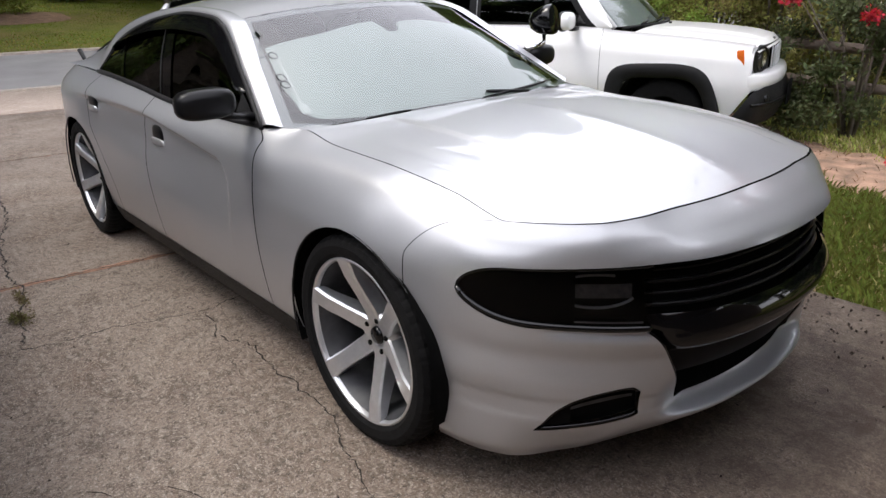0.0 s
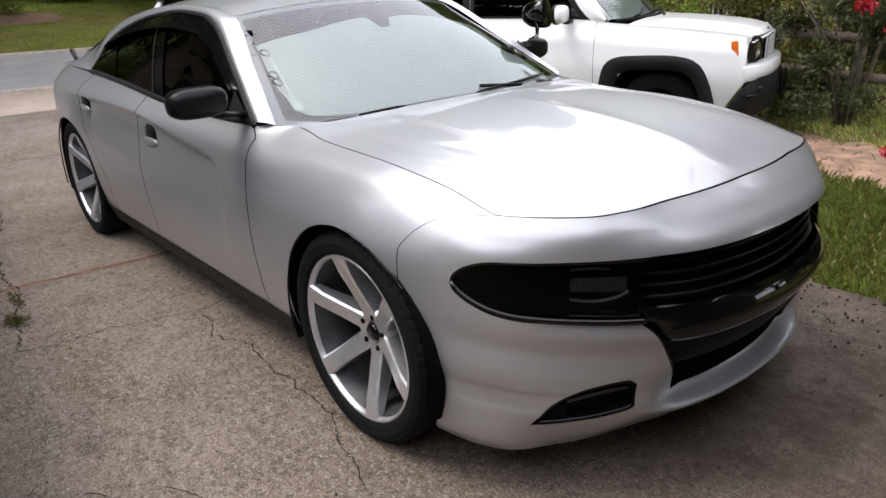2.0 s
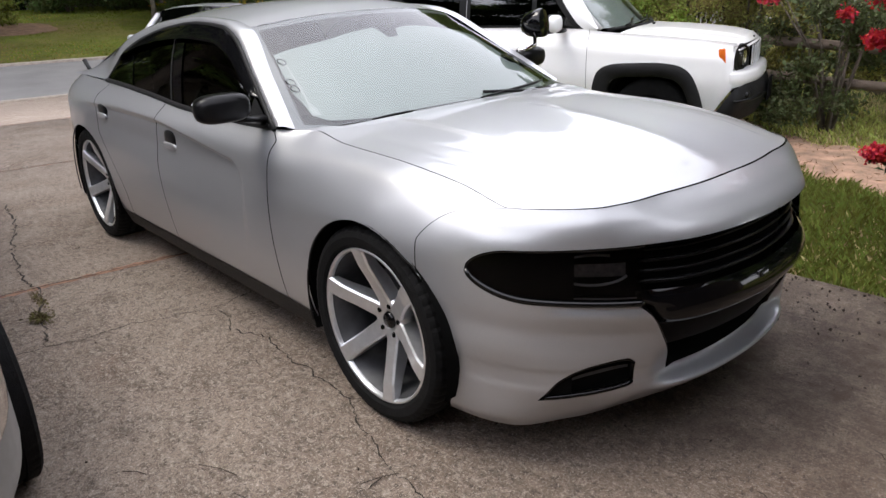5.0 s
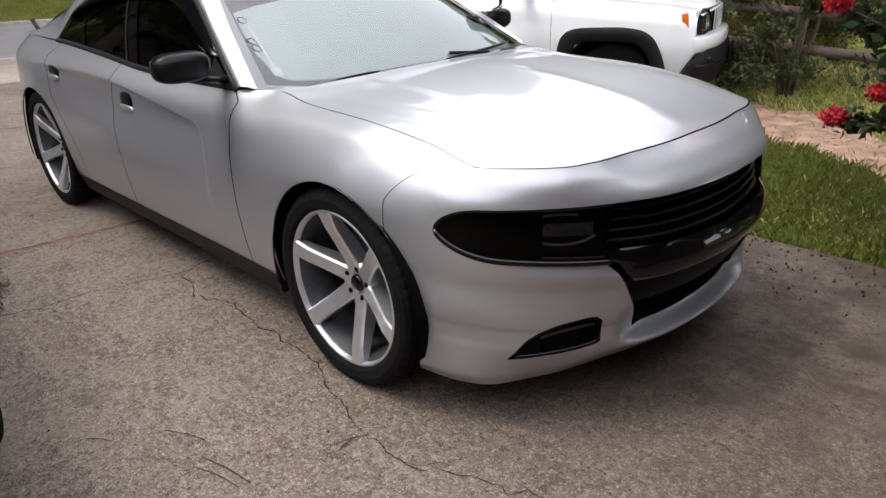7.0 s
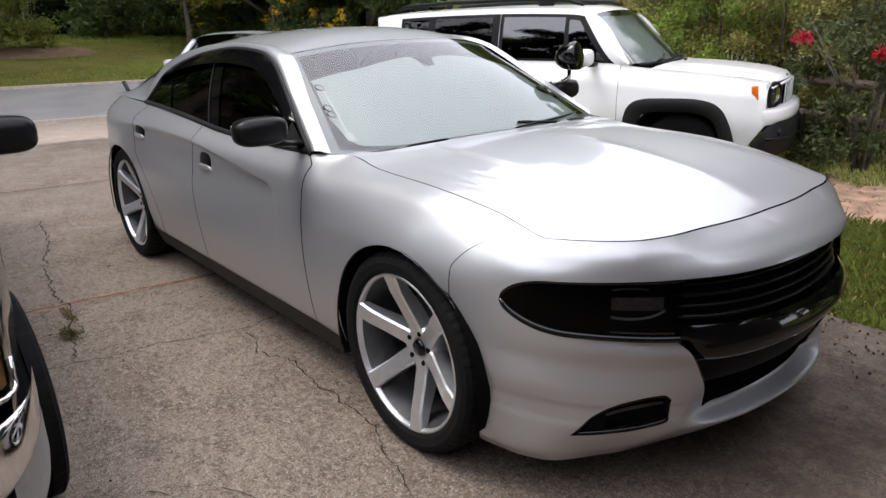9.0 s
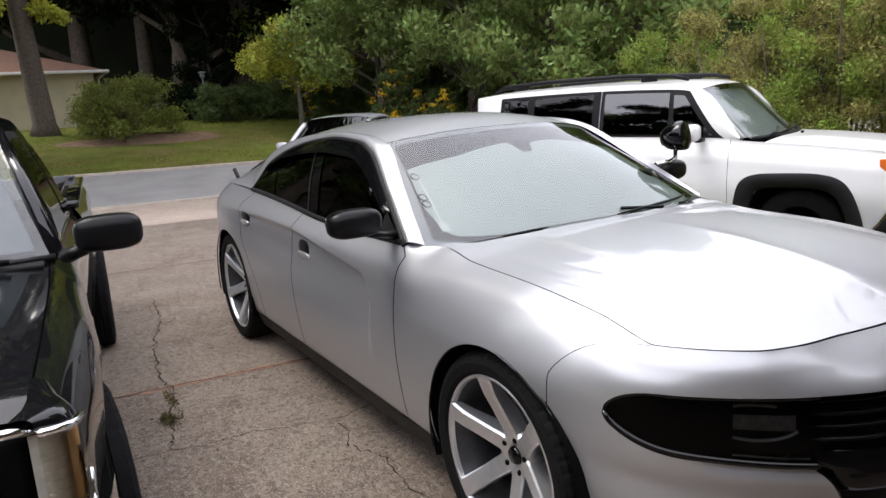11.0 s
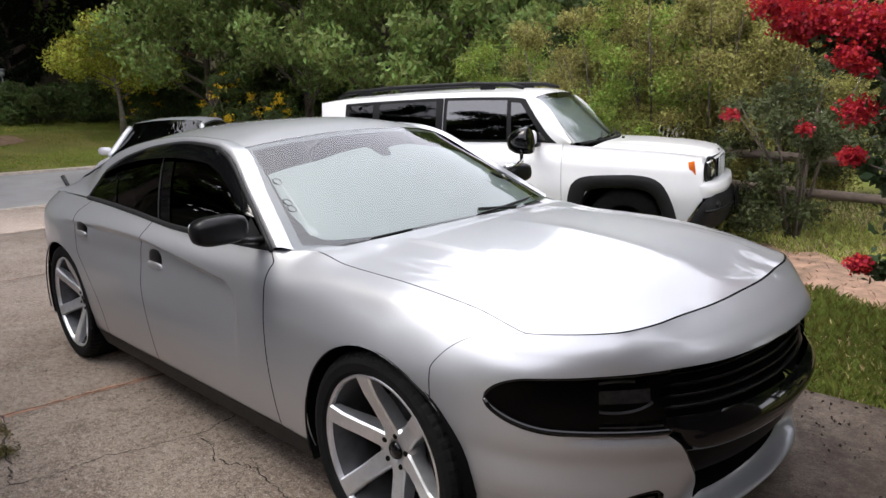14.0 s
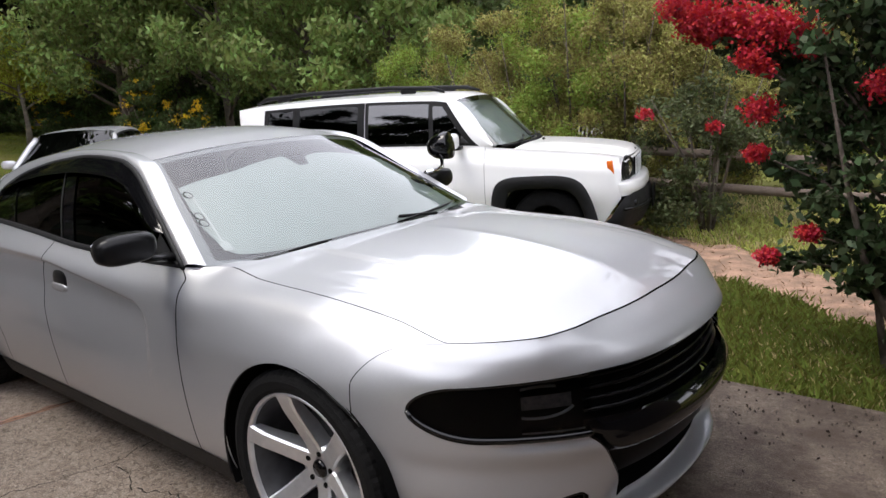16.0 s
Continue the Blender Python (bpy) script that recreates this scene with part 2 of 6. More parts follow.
# ---- ground ----
def concrete(name, dirt=1.0, relief=.8):
    """Old cast concrete: broad stains, mottling and exposed sand grains."""
    m = bpy.data.materials.new(name)
    m.use_nodes = True
    nt = m.node_tree
    b = nt.nodes["Principled BSDF"]
    b.inputs["Roughness"].default_value = .88
    tc = nt.nodes.new("ShaderNodeTexCoord")

    def noise_of(scale, detail, rough, lo, hi):
        n = nt.nodes.new("ShaderNodeTexNoise")
        n.inputs["Scale"].default_value, n.inputs["Detail"].default_value, n.inputs["Roughness"].default_value = scale, detail, rough
        nt.links.new(tc.outputs["Object"], n.inputs["Vector"])
        r = nt.nodes.new("ShaderNodeMapRange")
        r.inputs["From Min"].default_value, r.inputs["From Max"].default_value = lo, hi
        nt.links.new(n.outputs["Fac"], r.inputs["Value"])
        return r.outputs["Result"]

    def mix(fac, a, c, k=1.0):
        x = nt.nodes.new("ShaderNodeMix")
        x.data_type = "RGBA"
        mu = nt.nodes.new("ShaderNodeMath")
        mu.operation = "MULTIPLY"
        mu.inputs[1].default_value = k * (dirt if max(c) < .35 else 1.0)
        nt.links.new(fac, mu.inputs[0])
        nt.links.new(mu.outputs["Value"], x.inputs["Factor"])
        if isinstance(a, tuple):
            x.inputs["A"].default_value = (*a, 1)
        else:
            nt.links.new(a, x.inputs["A"])
        x.inputs["B"].default_value = (*c, 1)
        return x.outputs["Result"]
    col = mix(noise_of(.55, 6, .6, .44, .58), (0.421, 0.333, 0.263), (0.281, 0.211, 0.158), .8)
    col = mix(noise_of(2.3, 8, .7, .50, .62), col, (0.499, 0.407, 0.326),.85)
    col = mix(noise_of(4.5, 9, .75, .47, .60), col, (0.125, 0.0935, 0.0701), .5)
    col = mix(noise_of(9, 9, .8, .48, .60), col, (0.109, 0.0828, 0.0632), .28)
    col = mix(noise_of(1.1, 6, .65, .52, .68), col, (0.264, 0.156, 0.0983), .5)
    col = mix(noise_of(30, 8, .85, .51, .58), col, (0.609, 0.506, 0.412), .85)
    col = mix(noise_of(36, 8, .85, .52, .59), col, (0.0653, 0.0493, 0.0378), .7)
    col = mix(noise_of(95, 4, .8, .555, .60), col, (0.696, 0.595, 0.504), .9)
    col = mix(noise_of(150, 4, .8, .56, .61), col, (0.0468, 0.0355, 0.0267), .7)
    fine = noise_of(110, 5, .8, .40, .58)
    inv = nt.nodes.new("ShaderNodeMath")
    inv.operation = "SUBTRACT"
    inv.inputs[0].default_value = 1.0
    nt.links.new(fine, inv.inputs[1])
    col = mix(inv.outputs["Value"], col, (0.0468, 0.034, 0.0253), .5)
    # shade before the nose and bed painted into the slab, with some brown soil
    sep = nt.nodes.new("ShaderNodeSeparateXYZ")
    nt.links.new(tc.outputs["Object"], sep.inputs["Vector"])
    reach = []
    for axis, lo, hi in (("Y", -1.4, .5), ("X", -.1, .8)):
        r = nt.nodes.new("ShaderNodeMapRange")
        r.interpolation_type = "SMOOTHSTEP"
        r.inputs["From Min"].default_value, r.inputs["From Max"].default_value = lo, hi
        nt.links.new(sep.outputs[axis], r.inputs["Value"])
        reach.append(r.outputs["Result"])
    shade_mask = nt.nodes.new("ShaderNodeMath")
    shade_mask.operation = "MULTIPLY"
    nt.links.new(reach[0], shade_mask.inputs[0])
    nt.links.new(reach[1], shade_mask.inputs[1])
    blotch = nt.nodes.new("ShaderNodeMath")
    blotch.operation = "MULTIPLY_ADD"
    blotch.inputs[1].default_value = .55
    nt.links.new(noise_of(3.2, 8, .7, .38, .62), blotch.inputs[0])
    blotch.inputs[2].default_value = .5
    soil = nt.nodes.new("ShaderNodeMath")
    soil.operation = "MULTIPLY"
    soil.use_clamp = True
    nt.links.new(shade_mask.outputs["Value"], soil.inputs[0])
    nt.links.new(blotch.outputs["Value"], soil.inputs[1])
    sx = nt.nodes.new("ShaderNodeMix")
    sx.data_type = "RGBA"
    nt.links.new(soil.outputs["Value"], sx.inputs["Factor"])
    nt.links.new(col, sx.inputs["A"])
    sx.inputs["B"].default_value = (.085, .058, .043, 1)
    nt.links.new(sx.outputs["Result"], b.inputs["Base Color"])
    bp = nt.nodes.new("ShaderNodeBump")
    bp.inputs["Strength"].default_value, bp.inputs["Distance"].default_value = relief, .008
    nt.links.new(fine, bp.inputs["Height"])
    nt.links.new(bp.outputs["Normal"], b.inputs["Normal"])
    return m


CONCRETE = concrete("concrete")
# the slabs further out take less of the dark mottling and relief
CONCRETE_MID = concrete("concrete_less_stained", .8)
CONCRETE_PALE = concrete("concrete_pale", .3, .35)
CRACK = material("crack_dirt", (0.035, 0.028, 0.022), 0.95, 0.0, 0.3, 30)
REDJOINT = material("red_clay_joint", (0.17, 0.09, 0.058), 0.95, 0.0, 0.3, 14)
ASPHALT = material("road_asphalt", (0.255, 0.245, 0.235), 0.9, 0.0, 0.14, 1.2, bump=0.3, bump_scale=60)
LAWN = material("lawn_soil", (0.105, 0.125, 0.026), 0.95, 0.0, 0.25, 1.2, spec=.08, bump=0.4, bump_scale=20,
                dirt=(0.17, 0.115, 0.06), dirt_scale=0.3, dirt_amount=0.7)
CLAY = material("clay_soil", (0.28, 0.175, 0.12), 0.95, 0.0, 0.35, 6, bump=0.5, bump_scale=50,
                dirt=(0.11, 0.075, 0.05), dirt_scale=5, dirt_amount=0.8)


def rise(x, y):
    """The ground's height: level about the drive, climbing past the road."""
    a = 0.42 * smoothstep(-11.5, -19.5, x) + 1.0 * smoothstep(-17, -31, x)
    return a * smoothstep(40, 12, abs(y))


ax = np.concatenate([np.linspace(-400, -60, 8), np.linspace(-55, -20, 15), np.linspace(-19, 8, 55), np.linspace(12, 400, 10)])
ay = np.concatenate([np.linspace(-400, -45, 8), np.linspace(-40, -8, 12), np.linspace(-7, 9, 33), np.linspace(10, 45, 14), np.linspace(60, 400, 8)])
gv = [(x, y, rise(x, y) - 0.04) for x in ax for y in ay]
gf = [(i * len(ay) + j, (i + 1) * len(ay) + j, (i + 1) * len(ay) + j + 1, i * len(ay) + j + 1)
      for i in range(len(ax) - 1) for j in range(len(ay) - 1)]
single("ground", mesh_of("ground", gv, gf), LAWN, "grassy lawn soil with dry brown patches", "ground", kind="structure")


# the road, and its concrete gutter
def road_pt(a, b):
    y = -40 + 90 * a
    x = lerp(-12.13, -16.75, b) + 0.14 * y
    return (x, y, rise(x, y) - 0.015 + 0.03 * math.sin(math.pi * b))


single("road", grid("road", road_pt, 60, 8), ASPHALT, "pale grey asphalt street with worn surface", "road", kind="structure")
KERB = material("gutter_concrete", (0.42, 0.36, 0.30), 0.9, 0.0, 0.2, 12, bump=0.3, bump_scale=60)
for b0, b1, nm in ((-0.045, 0.0, "kerb"), (1.0, 1.045, "kerb")):
    def kerb_pt(a, b, b0=b0, b1=b1):
        y = -40 + 90 * a
        c = lerp(b0, b1, 0.1 + 0.8 * min(1, max(0, (b - 0.2) / 0.6)))
        x = lerp(-12.13, -16.75, c) + 0.14 * y
        up = 0.03 if 0.1 < b < 0.9 else -0.06
        return (x, y, rise(x, y) + up)
    single(nm, grid("kerb", kerb_pt, 60, 5, smooth=False), KERB, "low concrete edging along the street", "kerb", kind="structure")

# the drive: slabs of cast concrete with joints between them
drive = thing("driveway", "weathered concrete driveway with cracks and clay-stained joints", "driveway", kind="structure")
XS = (-12.19, -9.3, -6.0, -2.345, 4.9)
YS = (-5.8, -2.72, 1.395)


def slab(x0, x1, y0, y1):
    bm = box(x1 - x0 - 0.024, y1 - y0 - 0.024, 0.12, ((x0 + x1) / 2, (y0 + y1) / 2, -0.06), 0.006, 1)
    for v in bm.verts:
        v.co.x += .115 * (v.co.y + 1.0) * smoothstep(1.3, -1.0, v.co.x)
        v.co.z += max(0.0, rise(v.co.x, v.co.y))
    return bm


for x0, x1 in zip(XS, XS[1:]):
    cast = CONCRETE_PALE if x1 < -6 else CONCRETE_MID if x1 < -2 else CONCRETE
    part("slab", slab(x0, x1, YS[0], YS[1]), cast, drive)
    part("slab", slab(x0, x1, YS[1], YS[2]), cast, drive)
part("joint_filling", box(16.6, 7.0, 0.05, (-3.4, -2.2, -0.031)), REDJOINT, drive, "clay and sand in the joints")


def jag(points, width, step=0.022, amp=0.017, seed=1, taper=True):
    """A thin dark crack that wanders along points on the ground."""
    rnd = random.Random(seed)
    ps = []
    for (x0, y0), (x1, y1) in zip(points, points[1:]):
        n = max(2, int(math.hypot(x1 - x0, y1 - y0) / step))
        for i in range(n):
            ps.append((lerp(x0, x1, i / n), lerp(y0, y1, i / n)))
    ps.append(points[-1])
    verts, faces = [], []
    ox = oy = 0
    for i, (x, y) in enumerate(ps):
        ox, oy = 0.6 * ox + rnd.gauss(0, amp * 0.5), 0.6 * oy + rnd.gauss(0, amp * 0.5)
        a, b = ps[max(0, i - 1)], ps[min(len(ps) - 1, i + 1)]
        d = Vector((b[0] - a[0], b[1] - a[1])).normalized()
        w = width * rnd.uniform(0.35, 1.2) / 2
        if taper and (i < 3 or i > len(ps) - 4):
            w *= 0.4
        verts += [(x + ox - d.y * w, y + oy + d.x * w, 0.004), (x + ox + d.y * w, y + oy - d.x * w, 0.004)]
        if i:
            k = 2 * i
            faces.append((k - 2, k - 1, k + 1, k))
    return mesh_of("crack", verts, faces, False)


for pts, w, sd in (
        (((-1.60, -2.9), (-1.58, -1.80), (-1.564, -1.647), (-1.518, -1.561), (-1.527, -1.379), (-1.455, -1.185), (-1.424, -1.054), (-1.403, -.91), (-1.435, -.772), (-1.47, -.6), (-1.5, .6)), 0.0050, 1),
        (((-1.403, -.91), (-1.216, -.924), (-1.126, -.967), (-1.023, -.974), (-.924, -.909), (-.819, -.907), (-.601, -.945), (-.49, -.901), (-.288, -.921), (-.148, -.936), (-.045, -.982), (.163, -1.058), (.268, -1.078)), 0.0046, 2),
        (((.268, -1.078), (.301, -1.242)), 0.0037, 3),
        (((.268, -1.078), (.51, -1.067), (.70, -.99), (.915, -.907), (1.08, -.86)), 0.0037, 4),
        (((.51, -1.067), (.631, -.958)), 0.0037, 5),
        (((-4.6, -1.22), (-4.346, -1.265), (-3.95, -1.30), (-3.637, -1.369), (-3.105, -1.493), (-2.80, -1.50), (-2.612, -1.547), (-2.408, -1.503), (-2.152, -1.548), (-1.91, -1.603), (-1.564, -1.647)), 0.0081, 6),
        (((-.62, -1.28), (-.48, -1.20)), 0.0031, 7),
        (((-1.023, -.974), (-.92, -1.06), (-.86, -1.08)), 0.0022, 8),
        (((-.924, -.909), (-.80, -1.02), (-.62, -1.05)), 0.0022, 9),
        (((-2.0, -.40), (-1.6, -.62), (-1.455, -.68)), 0.0025, 10)):
    part("crack", jag(pts, w * 1.5, seed=sd), CRACK, drive, "dark crack in the concrete")


def joint_x(x0, y):
    return x0 + .115 * (y + 1.0) * smoothstep(1.3, -1.0, x0)


STAIN = material("clay_stain", (.29, .165, .11), .95, 0, .4, 18, bump=.3, bump_scale=90)
for x0, sd in ((-2.345, 31), (-6.0, 32), (-9.3, 33)):
    line = [(joint_x(x0, y), y) for y in [-5.6 + .35 * k for k in range(21)] if y < 1.39]
    st = jag(line, .055 if sd == 31 else .035, .03, .012, sd, False)
    st.transform(Matrix.Translation((0, 0, -.002)))
    part("joint_stain", st, STAIN, drive, "reddish clay stain along the joint")
    part("joint_crack", jag(line, .012, .03, .006, sd + 10, False), CRACK, drive, "dark open joint")

# ---- the silver sedan ----
CW, CL, CLR, NE, NF = 0.93, 0.966, 0.93, 2.4, 2.55
ARCH_R, ARCH_Z, WB = 0.392, 0.368, 3.052


def plan(s, d):
    """The sedan's outline from above: 0 nose, 1 front axle, 2 rear axle, 3 tail; d: how far inside."""
    if s <= 1:
        a = radians(90 * s)
        d += .016 * math.sin(math.pi * s)
        return (CL - d) * math.cos(a) ** (2 / NF) if s < 1 else 0.0, -(CW - d) * math.sin(a) ** (2 / NF)
    if s <= 2:
        return -(s - 1) * WB, -(CW - d)
    a = radians(90 * (s - 2))
    return -WB - (CLR - d) * math.sin(a) ** (2 / NE), -(CW - d) * max(0.0, math.cos(a)) ** (2 / NE)


# eight rows from the lower edge to the bonnet's and the windows' edge: (inset, height)
ROWS_D = [
    ((0, .075), (.2, .085), (.34, .105), (.5, .092), (.66, .05), (.78, .05), (1.2, .072), (2, .072), (3, .05)),
    ((0, .045), (.2, .05), (.32, .065), (.46, .066), (.7, .022), (1.2, .032), (2, .032), (3, .01)),
    ((0, .115), (.17, .115), (.225, .095), (.30, .055), (.36, .050), (.6, .018), (1.2, .012), (2, .012), (3, .0)),
    ((0, .035), (.2, .04), (.32, .045), (.44, .04), (.7, .008), (1.2, .0), (2, -.004), (3, .0)),
    ((0, .0), (.2, .005), (.32, .020), (.45, .024), (.7, .006), (1.0, -.004), (1.2, .0), (2, -.010), (3, .01)),
    ((0, .022), (.2, .026), (.32, .036), (.45, .036), (.7, .020), (1.0, .002), (1.2, .010), (1.6, .010), (2, -.008), (3, .02)),
    ((0, .085), (.22, .076), (.34, .062), (.457, .046), (.66, .047), (.85, .070), (1, .074), (1.1, .066), (1.2, .038), (1.6, .022), (2, .012), (3, .06)),
    ((0, .17), (.22, .145), (.36, .097), (.457, .074), (.66, .079), (.8, .133), (.9, .157), (1, .168), (1.1, .174), (1.163, .184), (1.195, .14),
     (1.222, .104), (1.3, .096), (1.6, .095), (1.85, .100), (2, .115), (2.4, .12), (3, .12)),
]
ROWS_Z = [
    ((0, .235), (.2, .225), (.34, .195), (.5, .165), (.7, .150), (.8, .16), (1.0, .185), (1.2, .185), (2, .178), (3, .25)),
    ((0, .275), (.25, .265), (.45, .22), (.7, .20), (1.2, .295), (2, .285), (3, .32)),
    ((0, .298), (.22, .298), (.36, .305), (.7, .32), (1.2, .40), (2, .41), (3, .45)),
    ((0, .42), (.3, .43), (.7, .465), (1.2, .53), (2, .55), (3, .58)),
    ((0, .56), (.34, .575), (.55, .590), (.66, .602), (.85, .635), (1.2, .65), (2, .69), (3, .70)),
    ((0, .762), (.34, .762), (.66, .757), (.85, .752), (1.0, .76), (1.2, .775), (2, .80), (3, .85)),
    ((0, .822), (.34, .822), (.66, .815), (.8, .850), (1, .903), (1.1, .912), (1.2, .897), (1.45, .905), (2, .93), (3, 1.0)),
    ((0, .868), (.34, .868), (.66, .866), (.70, .880), (.74, .894), (.8, .910), (.9, .928), (1, .943), (1.1, .955), (1.163, .979), (1.222, .977), (1.35, .972), (1.5, .978),
     (1.66, 1.012), (1.86, 1.04), (2.2, 1.05), (3, 1.05)),
]
FD, FZ = [curve(k) for k in ROWS_D], [curve(k) for k in ROWS_Z]


def cheek(s, v):
    """The bumper cheek's own relief: a rounded ledge under the lamp, a hollow, a swell and a crease."""
    if not (1.9 < v < 4.001 and s < .86):
        return 0.0
    k = smoothstep(.20, .34, s) * smoothstep(.86, .70, s)
    return k * (.012 * smoothstep(3.72, 4.0, v) ** 2 * smoothstep(.60, .50, s) + .005 * math.exp(-((v - 3.38) / .22) ** 2)
                - .004 * math.exp(-((v - 2.80) / .25) ** 2) + .004 * smoothstep(2.52, 2.40, v) * smoothstep(1.9, 2.1, v))


CREASE = curve(((-3.1, .91), (-2.7, .912), (-2.3, .916), (-1.8, .908), (-1.5, .884), (-1.2, .855), (-.95, .828), (-.80, .812)))


def skin(s, v, inset=0.0):
    """A point on the sedan's flank or nose: s along the outline, v from row 0 to row 7."""
    inset += cheek(s, v)
    v = min(6.9999, max(0.0, v))
    k = int(v)
    u = v - k

    def row(i):
        i = min(7, max(0, i))
        x, y = plan(s, FD[i](s) + inset)
        return Vector((x, y, FZ[i](s)))
    p0, p1, p2, p3 = row(k - 1), row(k), row(k + 1), row(k + 2)
    m1 = (p2 - p0) * 0.5 if k > 0 else p2 - p1
    m2 = (p3 - p1) * 0.5 if k < 6 else p2 - p1
    h = (p2 - p1).length
    m1 = m1 * min(1.0, 1.2 * h / max(1e-6, m1.length))
    m2 = m2 * min(1.0, 1.2 * h / max(1e-6, m2.length))
    p = (1 + 2 * u) * (1 - u) ** 2 * p1 + u * (1 - u) ** 2 * m1 + u * u * (3 - 2 * u) * p2 + u * u * (u - 1) * m2
    if 1.15 < s < 2.05:
        # the door scallop: a crease along the shoulder that turns down in a round corner at the front
        u, w, r = CREASE(p.x) - p.z, -.858 - p.x, .10
        d = r - math.hypot(r - min(u, r), r - min(w, r)) if u < r and w < r else min(u, w)
        p.y += .022 * smoothstep(-.010, .016, d) * smoothstep(.40, .80, p.z) * smoothstep(-3.1, -2.5, p.x)
    return p


def const(c):
    return lambda t: c


def patch(s0, s1, v0, v1, ns, nv, inset=0.0, arches=False, name="panel"):
    """A panel of the skin; s0, s1 may depend on v, and v0, v1 on s."""
    s0, s1 = (s0 if callable(s0) else const(s0)), (s1 if callable(s1) else const(s1))
    v0, v1 = (v0 if callable(v0) else const(v0)), (v1 if callable(v1) else const(v1))
    pts, keep, nrm = {}, [], []
    for i in range(ns + 1):
        for j in range(nv + 1):
            a, b = i / ns, j / nv
            sm = lerp(s0(3.5), s1(3.5), a)
            v = lerp(v0(sm), v1(sm), b)
            s = lerp(s0(v), s1(v), a)
            p = skin(s, v, inset)
            sa, sb, va, vb = max(0.0, s - .006), min(3.0, s + .006), max(0.0, v - .04), min(7.0, v + .04)
            n = (skin(sb, v) - skin(sa, v)).cross(skin(s, vb) - skin(s, va))
            if s < .012:
                n = Vector((n.x, n.y * s / .012, n.z))
            n.normalize()
            nrm.append(-n)
            inside = False
            if arches:
                for cx in (0.0, -WB):
                    dx, dz = p.x - cx, p.z - ARCH_Z
                    r = math.hypot(dx, dz)
                    if r < ARCH_R and p.y < -0.3:
                        inside = True
                        k = ARCH_R / max(r, 0.05)
                        p = Vector((cx + dx * k, p.y, ARCH_Z + dz * k))
            pts[(i, j)] = p
            keep.append(not inside)
    return grid(name, lambda a, b: pts[(round(a * ns), round(b * nv))], ns, nv, keep, normals=nrm)


sedan = thing("sedan_car", "silver four-door sedan with large six-spoke alloy wheels and black trim", "car")


def both(name, me, mat, label="", parent=None):
    if isinstance(me, bmesh.types.BMesh):
        bm, me = me, bpy.data.meshes.new(name)
        bm.to_mesh(me)
        bm.free()
    a = part(name, me, mat, parent or sedan, label)
    b = part(name, mirrored(a.data, name), mat, parent or sedan, label)
    return a, b


def bumper_seam(v):
    return .872 - .212 * (min(2.0, v - 5) / 2) ** 1.35 if v > 5 else .872


FD_S, DD_S, DQ_S = 1.206, 1.583, 1.895


def door_seam(v):
    return FD_S + .016 * smoothstep(6.4, 7.0, v) - .004 * smoothstep(5, 2, v)


def mid_seam(v):
    return DD_S + .018 * smoothstep(6.8, 5.0, v) - .02 * smoothstep(4.5, 2.0, v)


def rear_seam(v):
    return DQ_S - .035 * smoothstep(6.3, 7.0, v) - .09 * smoothstep(4.8, 2.0, v)


g = 0.0011
s_in = curve([(0, .22), (1.75, .215), (2.5, .235), (3.2, .268), (3.6, .292), (3.85, .315), (4.0, .343)])
fog_lo = curve([(.335, 1.98), (.355, 1.84), (.45, 1.72), (.585, 1.62)])
fog_hi = curve([(.335, 2.62), (.355, 2.74), (.45, 2.60), (.53, 2.25), (.585, 1.64)])


def hl_bot(s):
    """The headlamp's lower edge, curling up to its outer tip."""
    return 4.0 + .48 * (1 - math.sqrt(max(0.0, 1 - min(1.0, max(0.0, (s - .60) / .157)) ** 2)))


def hl_top(s):
    return 5.0 - .52 * (1 - math.sqrt(max(0.0, 1 - min(1.0, max(0.0, (s - .65) / .107)) ** 2)))


# front bumper: nose band, cheeks, lip
bumper = part("front_bumper", patch(0, lambda v: bumper_seam(v) - g, 5, 6.985, 90, 22), SILVER, sedan, "silver painted bumper cover")
part("front_bumper", mirrored(bumper.data, "front_bumper"), SILVER, sedan)
for me in (patch(s_in, .335, 0, 4, 14, 44), patch(.335, .585, 0, fog_lo, 36, 16), patch(.335, .585, fog_hi, 4, 36, 26),
           patch(.585, .757, 0, hl_bot, 40, 44, arches=True), patch(.645, .757, hl_top, 5, 30, 8), patch(.757, .872 - g, 0, 5, 26, 54, arches=True),
           patch(0, s_in, 0, 2.0, 30, 16)):
    both("bumper_panel", me, SILVER)
# fog slots
for me in (patch(.33, .59, lambda s: fog_lo(s) - .05, lambda s: fog_hi(s) + .05, 24, 6, 0.035),):
    both("fog_recess", me, DEEPBLACK, "black fog lamp recess")
both("fog_trim", patch(.345, .50, lambda s: lerp(fog_lo(s), fog_hi(s), .60), lambda s: lerp(fog_lo(s), fog_hi(s), .70), 20, 4, 0.022), ALLOYDARK, "slim fog lamp strip")
both("fog_rim", tube([skin(lerp(.335, .57, i / 18), fog_hi(lerp(.335, .57, i / 18)) - .04, .008) for i in range(19)], .007, 6), GLOSSBLACK)
both("fog_rim", tube([skin(lerp(.335, .57, i / 18), fog_lo(lerp(.335, .57, i / 18)) + .04, .008) for i in range(19)], .006, 6), GLOSSBLACK)
